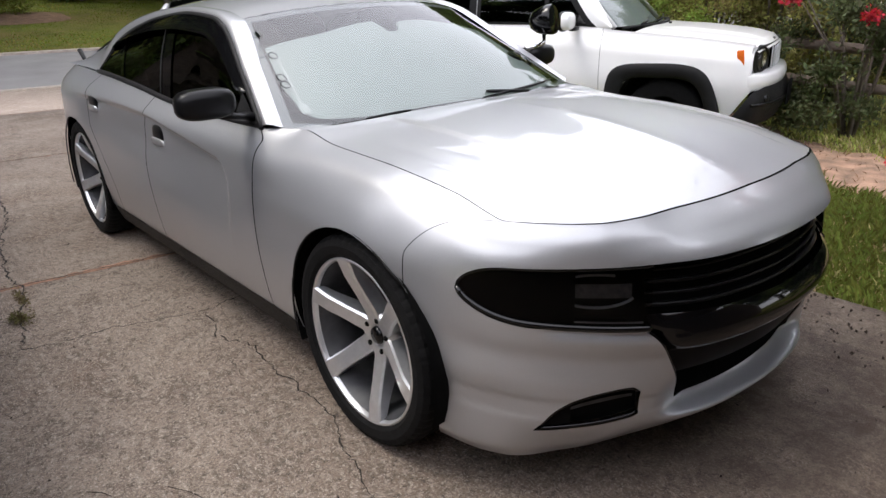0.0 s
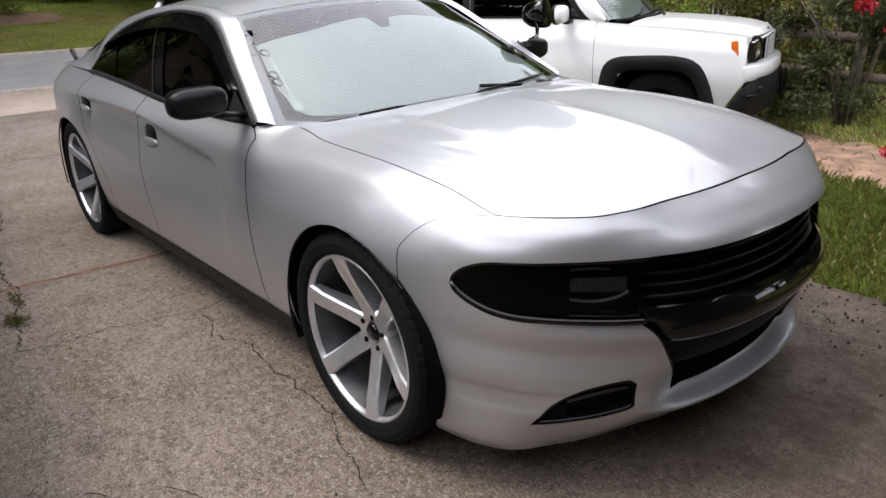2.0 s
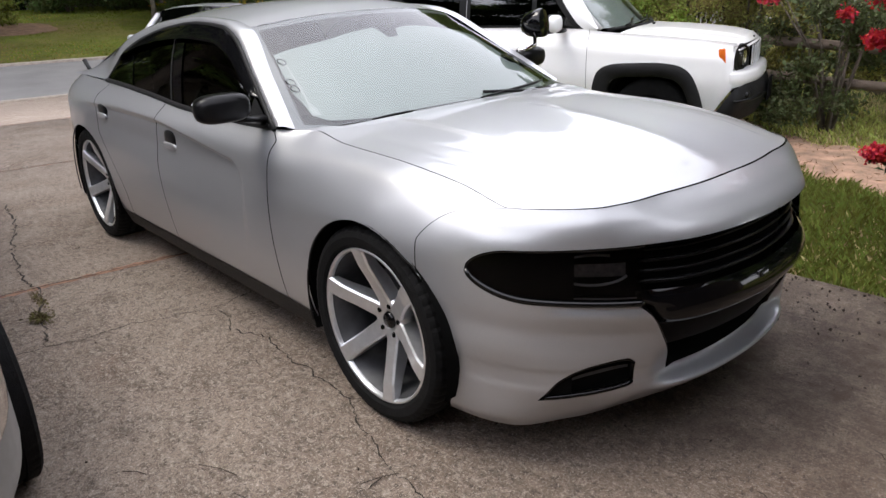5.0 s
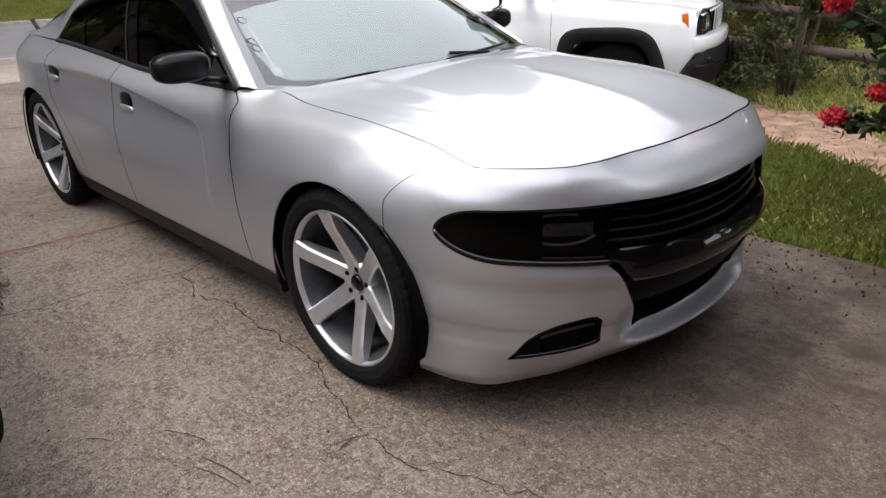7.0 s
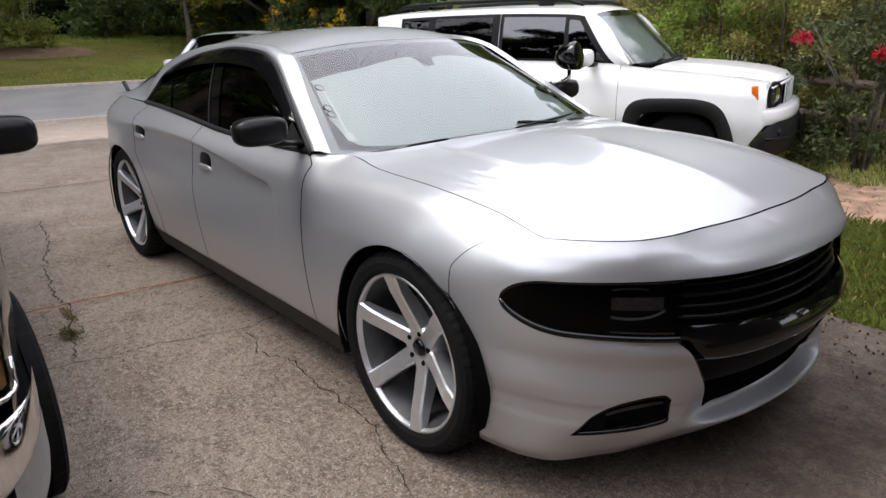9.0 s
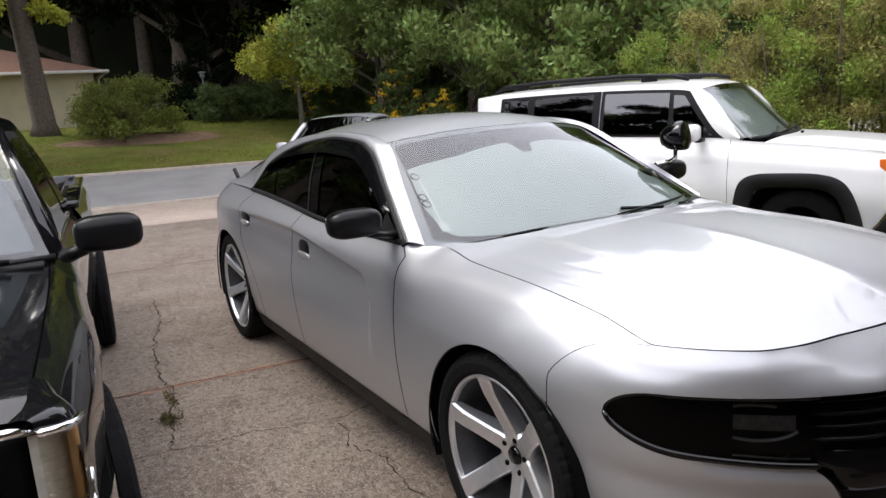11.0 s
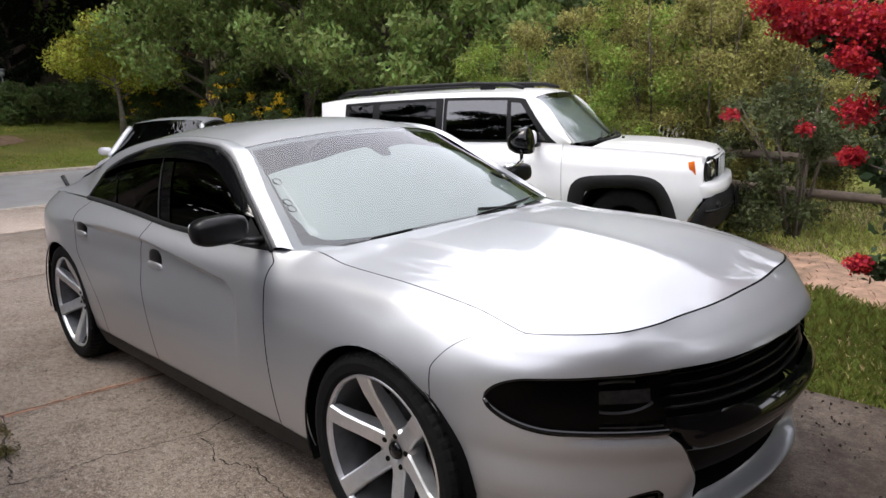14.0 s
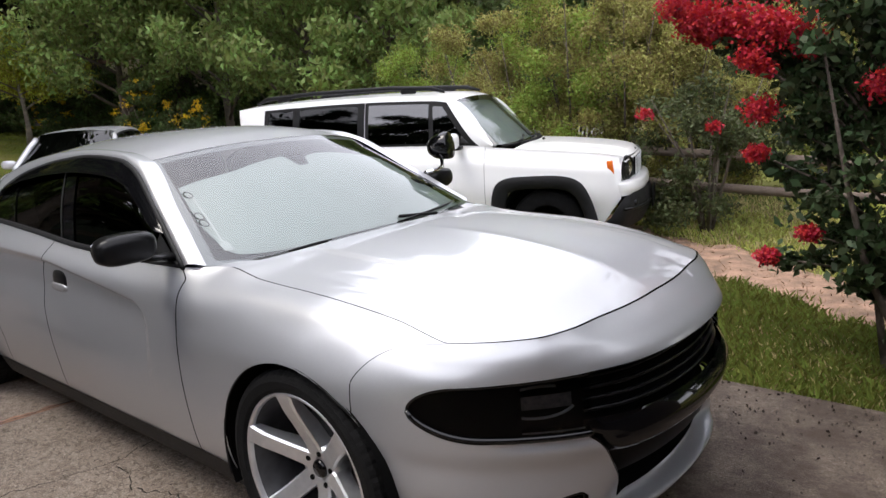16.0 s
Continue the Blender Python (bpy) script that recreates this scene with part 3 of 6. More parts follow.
# headlamps, grille and black centre
PLATEBLACK = material("black_plate_panel", (.004, .004, .0045), .4, 0, .2, 30, spec=.06)
HL = .33
for side in (0, 1):
    def fl(me, side=side):
        return mirrored(me, "lamp") if side else me
    lamp = part("headlamp", fl(patch(HL, .757, hl_bot, hl_top, 60, 12, 0.07)), DEEPBLACK, sedan, "smoked black headlamp")
    part("lens", fl(patch(HL, .756, lambda s: hl_bot(s) + .02, lambda s: hl_top(s) - .02, 60, 12, 0.008)), SMOKE, lamp, "smoked clear lens")
    part("bezel", fl(tube([skin(lerp(HL, .756, i / 60), hl_bot(lerp(HL, .756, i / 60)) + .05, .008) for i in range(61)], .010, 6)), GLOSSBLACK, lamp)
    part("bezel", fl(tube([skin(lerp(HL, .756, i / 60), hl_top(lerp(HL, .756, i / 60)) - .04, .008) for i in range(61)], .007, 6)), GLOSSBLACK, lamp)
    part("reflector", fl(patch(.575, .695, lambda s: 4.52 - .22 * math.sqrt(max(.02, 1 - ((s - .635) / .061) ** 4)), lambda s: 4.54 + .22 * math.sqrt(max(.02, 1 - ((s - .635) / .061) ** 4)), 20, 8, 0.022)), LAMPINNER, lamp)
    part("reflector", fl(patch(.365, .50, 4.42, 4.62, 20, 8, 0.042)), LAMPINNER, lamp)
    for vv in (4.40, 4.50, 4.60):
        part("light_guide", fl(tube([skin(lerp(.575, .685, i / 8), vv, .018) for i in range(9)], .0024, 5)), LAMPREFL, lamp)
    part("light_guide", fl(tube([skin(.455 + .10 * math.cos(math.pi * (.35 + 1.5 * i / 24)) * -1, 4.56 + .24 * math.sin(math.pi * (.35 + 1.5 * i / 24)), .028) for i in range(25)], .0045, 5)), ALLOY, lamp)
    part("light_guide", fl(tube([skin(lerp(.345, .74, i / 40), hl_bot(lerp(.345, .74, i / 40)) + .13, .016) for i in range(41)], .0028, 5)), ALLOY, lamp, "thin bright line along the lamp's foot")
part("grille_back", grid("g", lambda a, b: (lambda p: Vector((p.x, p.y if a < .5 else -p.y, p.z)))(skin(abs(2 * a - 1) * .36, lerp(3.7, 5.02, b), .09)), 40, 8), DEEPBLACK, sedan, "black grille")


def across(s1, v, inset, n=36):
    out = []
    for i in range(n + 1):
        q = 2 * i / n - 1
        p = skin(abs(q) * s1, v, inset)
        out.append(Vector((p.x, p.y if q <= 0 else -p.y, p.z)))
    return out


for vv, ins, rad in ((4.30, .05, .009), (4.45, .052, .007), (4.60, .055, .009), (4.76, .058, .007)):
    part("grille_bar", tube(across(.33, vv, ins), rad, 6, flat=.7), SATINBLACK, sedan, "black grille bar")
part("grille_crossbar", grid("cb", lambda a, b: (lambda q, p: Vector((p.x, p.y if q <= 0 else -p.y, p.z)))(2 * a - 1, skin(abs(2 * a - 1) * (s_in(lerp(3.45, 4.22, b)) + .002), lerp(3.45, 4.22, b), .024 - .030 * math.sin(math.pi * b) ** .7 * smoothstep(1.0, .85, abs(2 * a - 1)))), 60, 12), GLOSSBLACK, sedan, "gloss black crossbar")
part("bumper_centre", grid("c", lambda a, b: (lambda q, p: Vector((p.x, p.y if q <= 0 else -p.y, p.z)))(2 * a - 1, skin(abs(2 * a - 1) * s_in(lerp(2.85, 4.0, b)), lerp(2.85, 4.0, b), .022)), 48, 12), PLATEBLACK, sedan, "satin black bumper centre")
part("lower_mouth", grid("m", lambda a, b: (lambda q, p: Vector((p.x, p.y if q <= 0 else -p.y, p.z)))(2 * a - 1, skin(abs(2 * a - 1) * .245, lerp(1.98, 3.1, max(0.0, b - .4) / .6), .22 * min(1.0, b / .4))), 40, 10), DEEPBLACK, sedan, "dark lower air intake")
both("intake_edge", tube([skin(s_in(lerp(1.9, 4.0, i / 20)), lerp(1.9, 4.0, i / 20), .012) for i in range(21)], .010, 6), GLOSSBLACK)
# flank panels
both("front_fender", patch(lambda v: bumper_seam(v) + g, lambda v: door_seam(v) - g, 0.9, 6.985, 110, 60, arches=True), SILVER)
FRONT_DOORS = both("front_door", patch(lambda v: door_seam(v) + g, lambda v: mid_seam(v) - g, 0.9, 7, 90, 100), SILVER)
REAR_DOORS = both("rear_door", patch(lambda v: mid_seam(v) + g, lambda v: rear_seam(v) - g, 0.9, 7, 60, 50, arches=True), SILVER)
both("rear_quarter", patch(lambda v: rear_seam(v) + g, 3.0, 0.9, 7, 130, 56, arches=True), SILVER)
both("seam_backing", patch(.5, 2.4, 0.9, 6.95, 120, 30, 0.012, arches=True), DEEPBLACK, "dark gaps between the panels")
both("seam_backing", patch(0, .5, 5.6, 7, 30, 8, 0.012), DEEPBLACK)
both("sill", patch(1.128, 1.862, -0.0, 0.92, 40, 8, -0.004), TRIMBLACK, "black sill trim")
both("rear_valance", patch(2.1, 3, 0, 0.9, 30, 6), TRIMBLACK)
for cx in (0, -WB):
    both("arch_liner", grid("l", lambda a, b, cx=cx: Vector((cx + (ARCH_R + .012) * math.cos(math.pi * (1.22 * a - .11)), lerp(-.915, -.45, b), ARCH_Z + (ARCH_R + .012) * math.sin(math.pi * (1.22 * a - .11)))), 30, 4), DEEPBLACK)
    both("arch_liner", grid("l", lambda a, b, cx=cx: Vector((cx + (ARCH_R + .02) * b * math.cos(math.pi * 2 * a), -.46, ARCH_Z + (ARCH_R + .02) * b * math.sin(math.pi * 2 * a))), 30, 2), DEEPBLACK)
    both("arch_lip", tube([(cx + (ARCH_R + .002) * math.cos(radians(w)), skin(1 if cx == 0 else 2, 4.5).y + .012 + (.05 * smoothstep(.2, .39, math.cos(radians(w)) * ARCH_R) if cx == 0 else 0), ARCH_Z + (ARCH_R + .002) * math.sin(radians(w))) for w in range(-14, 195, 4)], .004, 5), TRIMBLACK)
both("arch_trim", grid("at", lambda a, b: (lambda w: Vector(((ARCH_R + .004 - .034 * b) * math.cos(w), -.865 + .035 * (1 - math.cos(w - .2)) + .02 * b, ARCH_Z + (ARCH_R + .004 - .034 * b) * math.sin(w))))(radians(lerp(-14, 28, a))), 14, 3), TRIMBLACK, "black arch edge flap")
both("mud_flap", box(.02, .16, .17, (.372, -.80, .375), .006, 1, None), TRIMBLACK)
part("underbody", box(4.2, 1.4, .06, (-1.75, 0, .22), .02, 1), DEEPBLACK, sedan, "dark underbody")


# bonnet
def hood_rear(aq):
    return Vector((-.385 - .07 * aq ** 2 - .04 * aq ** 8, -.744 * aq, 1.006 - .027 * aq ** 2))


def hood_pt(p, q):
    """p from the windscreen to the nose, q across."""
    aq, u = abs(q), p
    f = skin(.66 * (aq ** 0.9), 7, 0.003)
    e = lerp(hood_rear(aq), f, u)
    rim = skin(lerp(1.163, .66, u ** .93), 7, .003)
    e += (rim - lerp(hood_rear(1.0), skin(.66, 7, .003), u)) * aq ** 3
    mid_z = 1.006 - .138 * u ** 2.5
    z = lerp(mid_z, rim.z, aq ** 2.2)
    z += (f.z - lerp(.868, skin(.66, 7, .003).z, aq ** 2.2)) * smoothstep(.55, 1.0, u)
    # a raised centre between two creases, its spine, and a shallow hollow outside
    w = lerp(.60, .50, u)
    z += .010 * smoothstep(w + .014, w - .014, aq) * smoothstep(.0, .12, u) * smoothstep(.95, .78, u)
    z += .009 * math.exp(-aq / .05) * smoothstep(.1, .5, u) * smoothstep(1.0, .93, u)
    z -= .004 * math.exp(-((aq - lerp(.86, .75, u)) / .05) ** 2) * smoothstep(.05, .3, u) * smoothstep(.92, .7, u)
    return Vector((e.x, e.y if q <= 0 else -e.y, z))


hood = part("bonnet", grid("bonnet", lambda a, b: hood_pt(a * .9965, 2 * b - 1), 90, 220), SILVER, sedan, "silver bonnet with raised centre")
part("bonnet_gap", grid("bonnet_gap", lambda a, b: hood_pt(a * 1.0, 2 * b - 1) - Vector((0, 0, .012)), 40, 40), DEEPBLACK, sedan)
both("cowl_corner", grid("cc", lambda a, b: lerp(lerp(Vector((-.500, -.748, .976)), Vector((-.70, -.830, .972)), a), lerp(Vector((-.48, -.62, .978)), Vector((-.62, -.72, .978)), a), b), 8, 6), SILVER)
part("cowl", grid("cowl", lambda a, b: Vector((lerp(-.41, -.60, a) - .06 * (2 * b - 1) ** 2, (2 * b - 1) * .745, .972 + .018 * (1 - (2 * b - 1) ** 2))), 4, 20), TRIMBLACK, sedan, "black cowl below the windscreen")


# greenhouse: matching points along the roof's and windscreen's edge, and along the top of the side windows
def keyed(ts, points):
    fs = [curve([(t, p[k]) for t, p in zip(ts, points)]) for k in range(3)]
    return lambda t: Vector((fs[0](t), fs[1](t), fs[2](t)))


RAIL_T = (0, .12, .24, .32, .42, .53, .66, .74, .80, .86, .93, 1)
edge = keyed(RAIL_T, ((-.592, -.786, .979), (-.90, -.69, 1.155), (-1.238, -.59, 1.343), (-1.42, -.578, 1.375), (-1.72, -.575, 1.388), (-2.05, -.575, 1.380),
                      (-2.4, -.58, 1.350), (-2.65, -.592, 1.308), (-2.85, -.607, 1.255), (-3.0, -.622, 1.205), (-3.2, -.65, 1.135), (-3.45, -.69, 1.062)))
dlo = keyed(RAIL_T, ((-.674, -.828, .976), (-.955, -.75, 1.15), (-1.25, -.674, 1.317), (-1.38, -.661, 1.350), (-1.66, -.66, 1.365), (-1.97, -.665, 1.344),
                     (-2.30, -.676, 1.295), (-2.52, -.69, 1.243), (-2.66, -.715, 1.183), (-2.70, -.76, 1.11), (-2.73, -.808, 1.045), (-3.45, -.80, 1.05)))
SCREEN_T, REAR_T = .24, .78


def screen_top(q):
    return Vector((-1.238 + .11 * (1 - q * q), .59 * q, 1.343 + .045 * (1 - abs(q) ** 2.3)))


def roof_pt(a, b):
    q = 2 * b - 1
    e = edge(lerp(SCREEN_T, REAR_T, a))
    p = Vector((e.x, -e.y * q, e.z + lerp(.045, .064, smoothstep(0, .25, a)) * (1 - abs(q) ** 2.3)))
    p.x += .11 * (1 - q * q) * (1 - a) ** 3
    return p


part("roof", grid("roof", roof_pt, 48, 40), SILVER, sedan, "silver roof")
both("roof_rail", grid("rr", lambda a, b: lerp(edge(a), dlo(a), b) + Vector((0, -.022, .016)) * math.sin(math.pi * b) * smoothstep(1.0, .78, a), 90, 12), SILVER, "silver pillar and roof rail")


def belt(x):
    s = 1 - x / WB if x > -WB else 2
    p = skin(s, 7)
    return p


win = []
TOPT = [(dlo(i / 300).x, dlo(i / 300)) for i in range(301)]


def dlo_at(x):
    for (xa, pa), (xb, pb) in zip(TOPT, TOPT[1:]):
        if xb <= x <= xa:
            return lerp(pa, pb, (x - xa) / (xb - xa) if xb != xa else 0)
    return TOPT[-1][1]


def pane(x0, x1, w0=0.0, w1=1.0, off=0.0, lean=0.0, n=24):
    def f(a, b):
        w = lerp(w0, w1, b)
        x = lerp(x0, x1, a) - lean * w
        x = min(-.68, max(-2.70, x))
        lo, hi = belt(x) + Vector((0, .012, .0)), dlo_at(x) + Vector((0, .006, .0))
        return lerp(lo, hi, w) + Vector((0, -off - .016 * math.sin(math.pi * w), 0))
    return grid("pane", f, n, 8)


both("side_window", pane(-.70, -1.66), TINT, "dark tinted front door window")
both("side_window", pane(-1.66, -2.28), TINT, "dark tinted rear door window")
both("side_window", pane(-2.28, -2.70), TINT, "dark tinted quarter window")
both("window_pillar", pane(-1.60, -1.71, off=.006, lean=.17, n=4), GLOSSBLACK, "gloss black door pillar")
both("window_pillar", pane(-1.71, -1.725, off=.010, lean=.17, n=2), TRIMBLACK)
both("window_pillar", pane(-2.27, -2.30, off=.006, lean=.18, n=3), GLOSSBLACK)
both("window_frame", tube([belt(lerp(-.68, -2.70, i / 40)) + Vector((0, .002, .006)) for i in range(41)], .013, 6), TRIMBLACK, "black window seal")
both("window_frame", tube([dlo(lerp(0.0, .925, i / 60)) + Vector((0, -.004, -.002)) for i in range(61)], .012, 6), TRIMBLACK)
# wind deflectors over the windows


def visor(t0, t1, taper=.12):
    def f(a, b):
        t = lerp(t0, t1, a)
        p = dlo(t)
        x = p.x
        lo = belt(x)
        k = .18 * (smoothstep(0, taper, a) ** .5 if taper else 1.0)
        q = lerp(p, lo, k * b)
        return q + Vector((0, -.012 - .022 * math.sin(.5 * math.pi * b) * (smoothstep(0, .1, a) if taper else 1.0) * (1.0 if taper else smoothstep(1, .9, a)), 0))
    return grid("visor", f, 40, 8)


both("wind_deflector", visor(.07, .415), VISOR, "gloss black window visor")
both("wind_deflector", visor(.4155, .80, 0), VISOR, "gloss black window visor")
both("mirror_base", mesh_of("t", [(-.69, -.838, .978), (-.90, -.842, .976), (-.87, -.80, 1.085), (-.78, -.822, 1.04)], [(0, 1, 2, 3)], False), TRIMBLACK)

# windscreen
def ws_pt(a, b, inset=0.0):
    q = 2 * b - 1
    lo = Vector((-.592 + .13 * (1 - q * q) + .05 * (1 - q ** 8), .784 * q, .980 + .018 * (1 - q * q) - .028 * (1 - q ** 8)))
    hi = screen_top(q)
    p = lerp(lo, hi, a)
    n = Vector((.5, 0, .86))
    return p + n * (.030 * math.sin(math.pi * a) * (1 - q ** 4) - inset)


screen = part("windscreen", grid("ws", lambda a, b: ws_pt(a, b), 24, 32), CLEAR, sedan, "laminated windscreen reflecting the sky")
screen.visible_shadow = False
FRIT = material("windscreen_border", (0.20, 0.205, 0.22), 0.5, 0.0, 0.06, 20)


def border(a0, a1, b0, b1):
    return grid("frit", lambda a, b: ws_pt(lerp(a0, a1, a), lerp(b0, b1, b), .006), 12, 12)


for q in ((.0, .045, .0, 1.0), (.955, 1.0, .0, 1.0), (.0, 1.0, .0, .022), (.0, 1.0, .98, 1.0)):
    part("windscreen_border", border(*q), FRIT, sedan, "dark printed glass border")
part("dashboard", grid("dash", lambda a, b: Vector((lerp(-.60, -1.2, a), (2 * b - 1) * .74, .985 - .05 * a)), 4, 8), INTERIOR, sedan)
part("cabin", box(2.0, 1.42, .3, (-1.9, 0, .80), .05, 1), INTERIOR, sedan, "dark cabin interior")
for sx, sy in ((-1.75, -.37), (-1.75, .37), (-2.55, -.37), (-2.55, .37)):
    part("seat", blob(.10, .24, .28, (sx, sy, 1.05), .6, 14, 8), INTERIOR, sedan, "dark seat back")
# folding shade behind the windscreen, with its edge strip and rings
SHADE_TOP = curve(((0, .715), (.07, .737), (.18, .75), (.31, .795), (.44, .82), (.455, .70), (.50, .70), (.535, .79), (.62, .81), (.8, .77), (1, .70)))
SHADE_LOW = curve(((0, .18), (.02, .125), (.04, .105), (.2, .080), (.4, .085), (.8, .07), (1, .06)))
sunshade = part("sunshade", grid("shade", lambda a, b: ws_pt(lerp(SHADE_LOW(b), SHADE_TOP(b), a), lerp(lerp(.052, .034, smoothstep(0, .4, a)), .965, b), .022), 20, 90), SHADE, sedan, "pale folding sunshade behind the windscreen")
part("shade_strip", grid("st", lambda a, b: ws_pt(lerp(.135, .62, a), lerp(.052, .073, b) if a < .16 else lerp(.0555, .0605, b) - .006 * smoothstep(.3, 1.0, a), .014), 24, 3), PAPER, sedan, "white shade edge strip")
for av, bv in ((.605, .041), (.41, .038), (.35, .040)):
    c = ws_pt(av, bv, .004)
    part("shade_ring", tube([c + Vector((-.022 * math.sin(w) * .86, .018 * math.cos(w), .022 * math.sin(w) * .5)) for w in [2 * math.pi * k / 16 for k in range(16)]], .0025, 5, True), TRIMBLACK, sedan)
part("rear_view_mirror", blob(.02, .11, .035, (-1.13, 0.04, 1.325), .6), SATINBLACK, sedan)
# wipers
for y0, y1, a0, a1 in ((-.50, -.30, .028, .040), (.08, .66, .045, .085)):
    part("wiper", tube([ws_pt(lerp(a0, a1, k / 6), (lerp(y0, y1, k / 6) / .784 + 1) / 2, -.010) for k in range(7)], [.003, .006, .007, .007, .007, .006, .003], 6), SATINBLACK, sedan, "black wiper")
    if y1 > 0:
        part("wiper_arm", tube([Vector((-.47, y0 + .05, 1.018)), ws_pt(.03, ((y0 * .5 + y1 * .5) / .784 + 1) / 2, -.018)], .008, 6), SATINBLACK, sedan)
# rear
part("rear_window", grid("rw", lambda a, b: lerp(Vector((edge(REAR_T).x, (2 * b - 1) * .605, edge(REAR_T).z + .06 * (1 - (2 * b - 1) ** 2))), Vector((-3.42, (2 * b - 1) * .68, 1.075)), a), 10, 16), TINT, sedan, "tinted rear window")
part("boot_lid", grid("bl", lambda a, b: (lambda x, q: Vector((x, q * (CW - .12) * (1 - (max(0.0, -x - WB) / (CLR - .11)) ** NE) ** (1 / NE), 1.047 + .03 * (1 - q * q) - .012 * a)))(lerp(-3.38, -3.86, a), 2 * b - 1), 10, 20), SILVER, sedan, "silver boot lid")
part("aerial", tube([(-3.55, -.668, 1.035), (-3.575, -.672, 1.06), (-3.612, -.682, 1.115)], [.013, .014, .016], 8), SATINBLACK, sedan, "short black aerial")
# door handles in scooped cups
for hx, hz in ((-1.655, .826), (-2.63, .886)):
    s = 1 - hx / WB
    yy = skin(s, 5.7).y
    for door, sg in zip(FRONT_DOORS if hx > -2 else REAR_DOORS, (1, -1)):
        part("handle_cup", blob(.082, .020, .050, (hx, sg * (yy + .008), hz), .75), SATINBLACK, door, "dark recessed handle cup")
        part("door_handle", blob(.078, .012, .020, (hx - .004, sg * (yy - .006), hz - .030), .7), SILVER, door, "silver door handle")
# door mirrors
part("door_mirror", blob(.056, .108, .055, (-.715, -1.018, 1.083), .62, 28, 16), SATINBLACK, sedan, "black door mirror")
part("door_mirror", blob(.058, .10, .055, (-.885, .905, 1.085), .72, 28, 16), SATINBLACK, sedan, "black door mirror")
part("mirror_foot", tube([(-.72, -.96, 1.035), (-.735, -.90, 1.02), (-.76, -.835, 1.01)], [.030, .024, .034], 8, flat=.55), SATINBLACK, sedan)
part("mirror_foot", tube([(-.89, .865, 1.045), (-.89, .83, 1.03), (-.89, .795, 1.02)], [.026, .022, .028], 8, flat=.55), SATINBLACK, sedan)
part("mirror_glass", blob(.004, .095, .045, (-.772, -1.018, 1.083), .7), CHROME, sedan)
part("mirror_glass", blob(.004, .085, .045, (-.943, .905, 1.085), .7), CHROME, sedan)
# driver's spotlight on the far pillar
spot = part("spotlight", joined([lathe([(-.075, .012), (-.07, .04), (-.04, .062), (.0, .074), (.045, .078), (.055, .074)], 24, "x")]), GLOSSBLACK, sedan, "black pillar spotlight")
spot.location = (-.86, .92, 1.26)
spot.rotation_euler = (0, radians(-8), radians(20))
part("spotlight_glass", lathe([(.054, .072), (.062, .03), (.064, .0)], 24, "x"), GLOSSBLACK, spot)
part("spotlight_arm", tube([(-.86, .92, 1.19), (-.86, .92, 1.15), (-.85, .86, 1.135), (-.86, .78, 1.13)], .011, 8), CHROME, sedan, "chrome spotlight arm")
part("spotlight_handle", blob(.040, .052, .040, (-.806, .627, 1.089), .8), SATINBLACK, sedan, "black spotlight grip inside")


# wheels
def wheel(parent, name, x, y, turn, flip=False):
    tyre = [(-.116, .288), (-.127, .302), (-.131, .330), (-.124, .350), (-.108, .362), (-.085, .366)]
    groove = []
    for k in (-.055, -.018, .018, .055):
        groove += [(k - .005, .3665), (k - .003, .359), (k + .003, .359), (k + .005, .3665)]
    prof = tyre + groove + [(-a, r) for a, r in tyre[::-1]]
    w = part(name, lathe([(-.112, .292), (-.119, .287), (-.119, .281), (-.112, .277), (-.100, .275)], 72), ALLOY, parent, "six-spoke alloy wheel")
    w.location = (x, y, .366)
    w.rotation_euler = (0, radians(turn), radians(180) if flip else 0)
    part("tyre", treaded(lathe(prof, 180), len(prof), .345), RUBBER, w, "low-profile black tyre")
    part("barrel", lathe([(-.100, .2755), (-.06, .262), (.0, .256), (.11, .262), (.12, .292)], 60), ALLOYDARK, w)
    part("brake_disc", lathe([(.035, .02), (.03, .18), (.045, .185), (.05, .05)], 40), ALLOYDARK, w)
    part("wheel_back", lathe([(.07, .0), (.07, .262)], 30), DEEPBLACK, w)
    bm = bmesh.new()
    # one spoke: a tapered blade with chamfered flanks
    rs = ((.035, -.040, .036, .050), (.08, -.052, .033, .060), (.16, -.082, .031, .058), (.222, -.106, .0325, .045), (.273, -.1175, .0355, .03), (.2855, -.1185, .037, .022))
    rings = []
    for r, yo, hw, th in rs:
        c = .007
        rings.append([bm.verts.new(p) for p in ((-hw, yo + th, r), (-hw, yo + c, r), (-hw + c, yo, r), (hw - c, yo, r), (hw, yo + c, r), (hw, yo + th, r))])
    for ra, rb in zip(rings, rings[1:]):
        for k in range(6):
            bm.faces.new((ra[k], ra[(k + 1) % 6], rb[(k + 1) % 6], rb[k]))
    bm.faces.new(rings[-1])
    bmesh.ops.recalc_face_normals(bm, faces=bm.faces[:])
    me = bpy.data.meshes.new("spoke")
    bm.to_mesh(me)
    bm.free()
    for k in range(6):
        o = part("spoke", me, ALLOY, w)
        o.rotation_euler = (0, radians(60 * k), 0)
    part("hub", lathe([(-.030, .030), (-.040, .034), (-.046, .060), (-.040, .082), (.02, .085)], 36), ALLOY, w)
    part("centre_cap", lathe([(-.050, .0), (-.050, .026), (-.044, .031), (-.036, .032)], 24), GLOSSBLACK, w, "dark centre cap")
    for k in range(5):
        a = radians(72 * k + 20)
        part("lug_hole", lathe([(-.0445, .0), (-.0455, .0085), (-.041, .0105), (-.03, .011)], 12), DEEPBLACK, w).location = (.057 * math.sin(a), -.0035, .057 * math.cos(a))
    return w


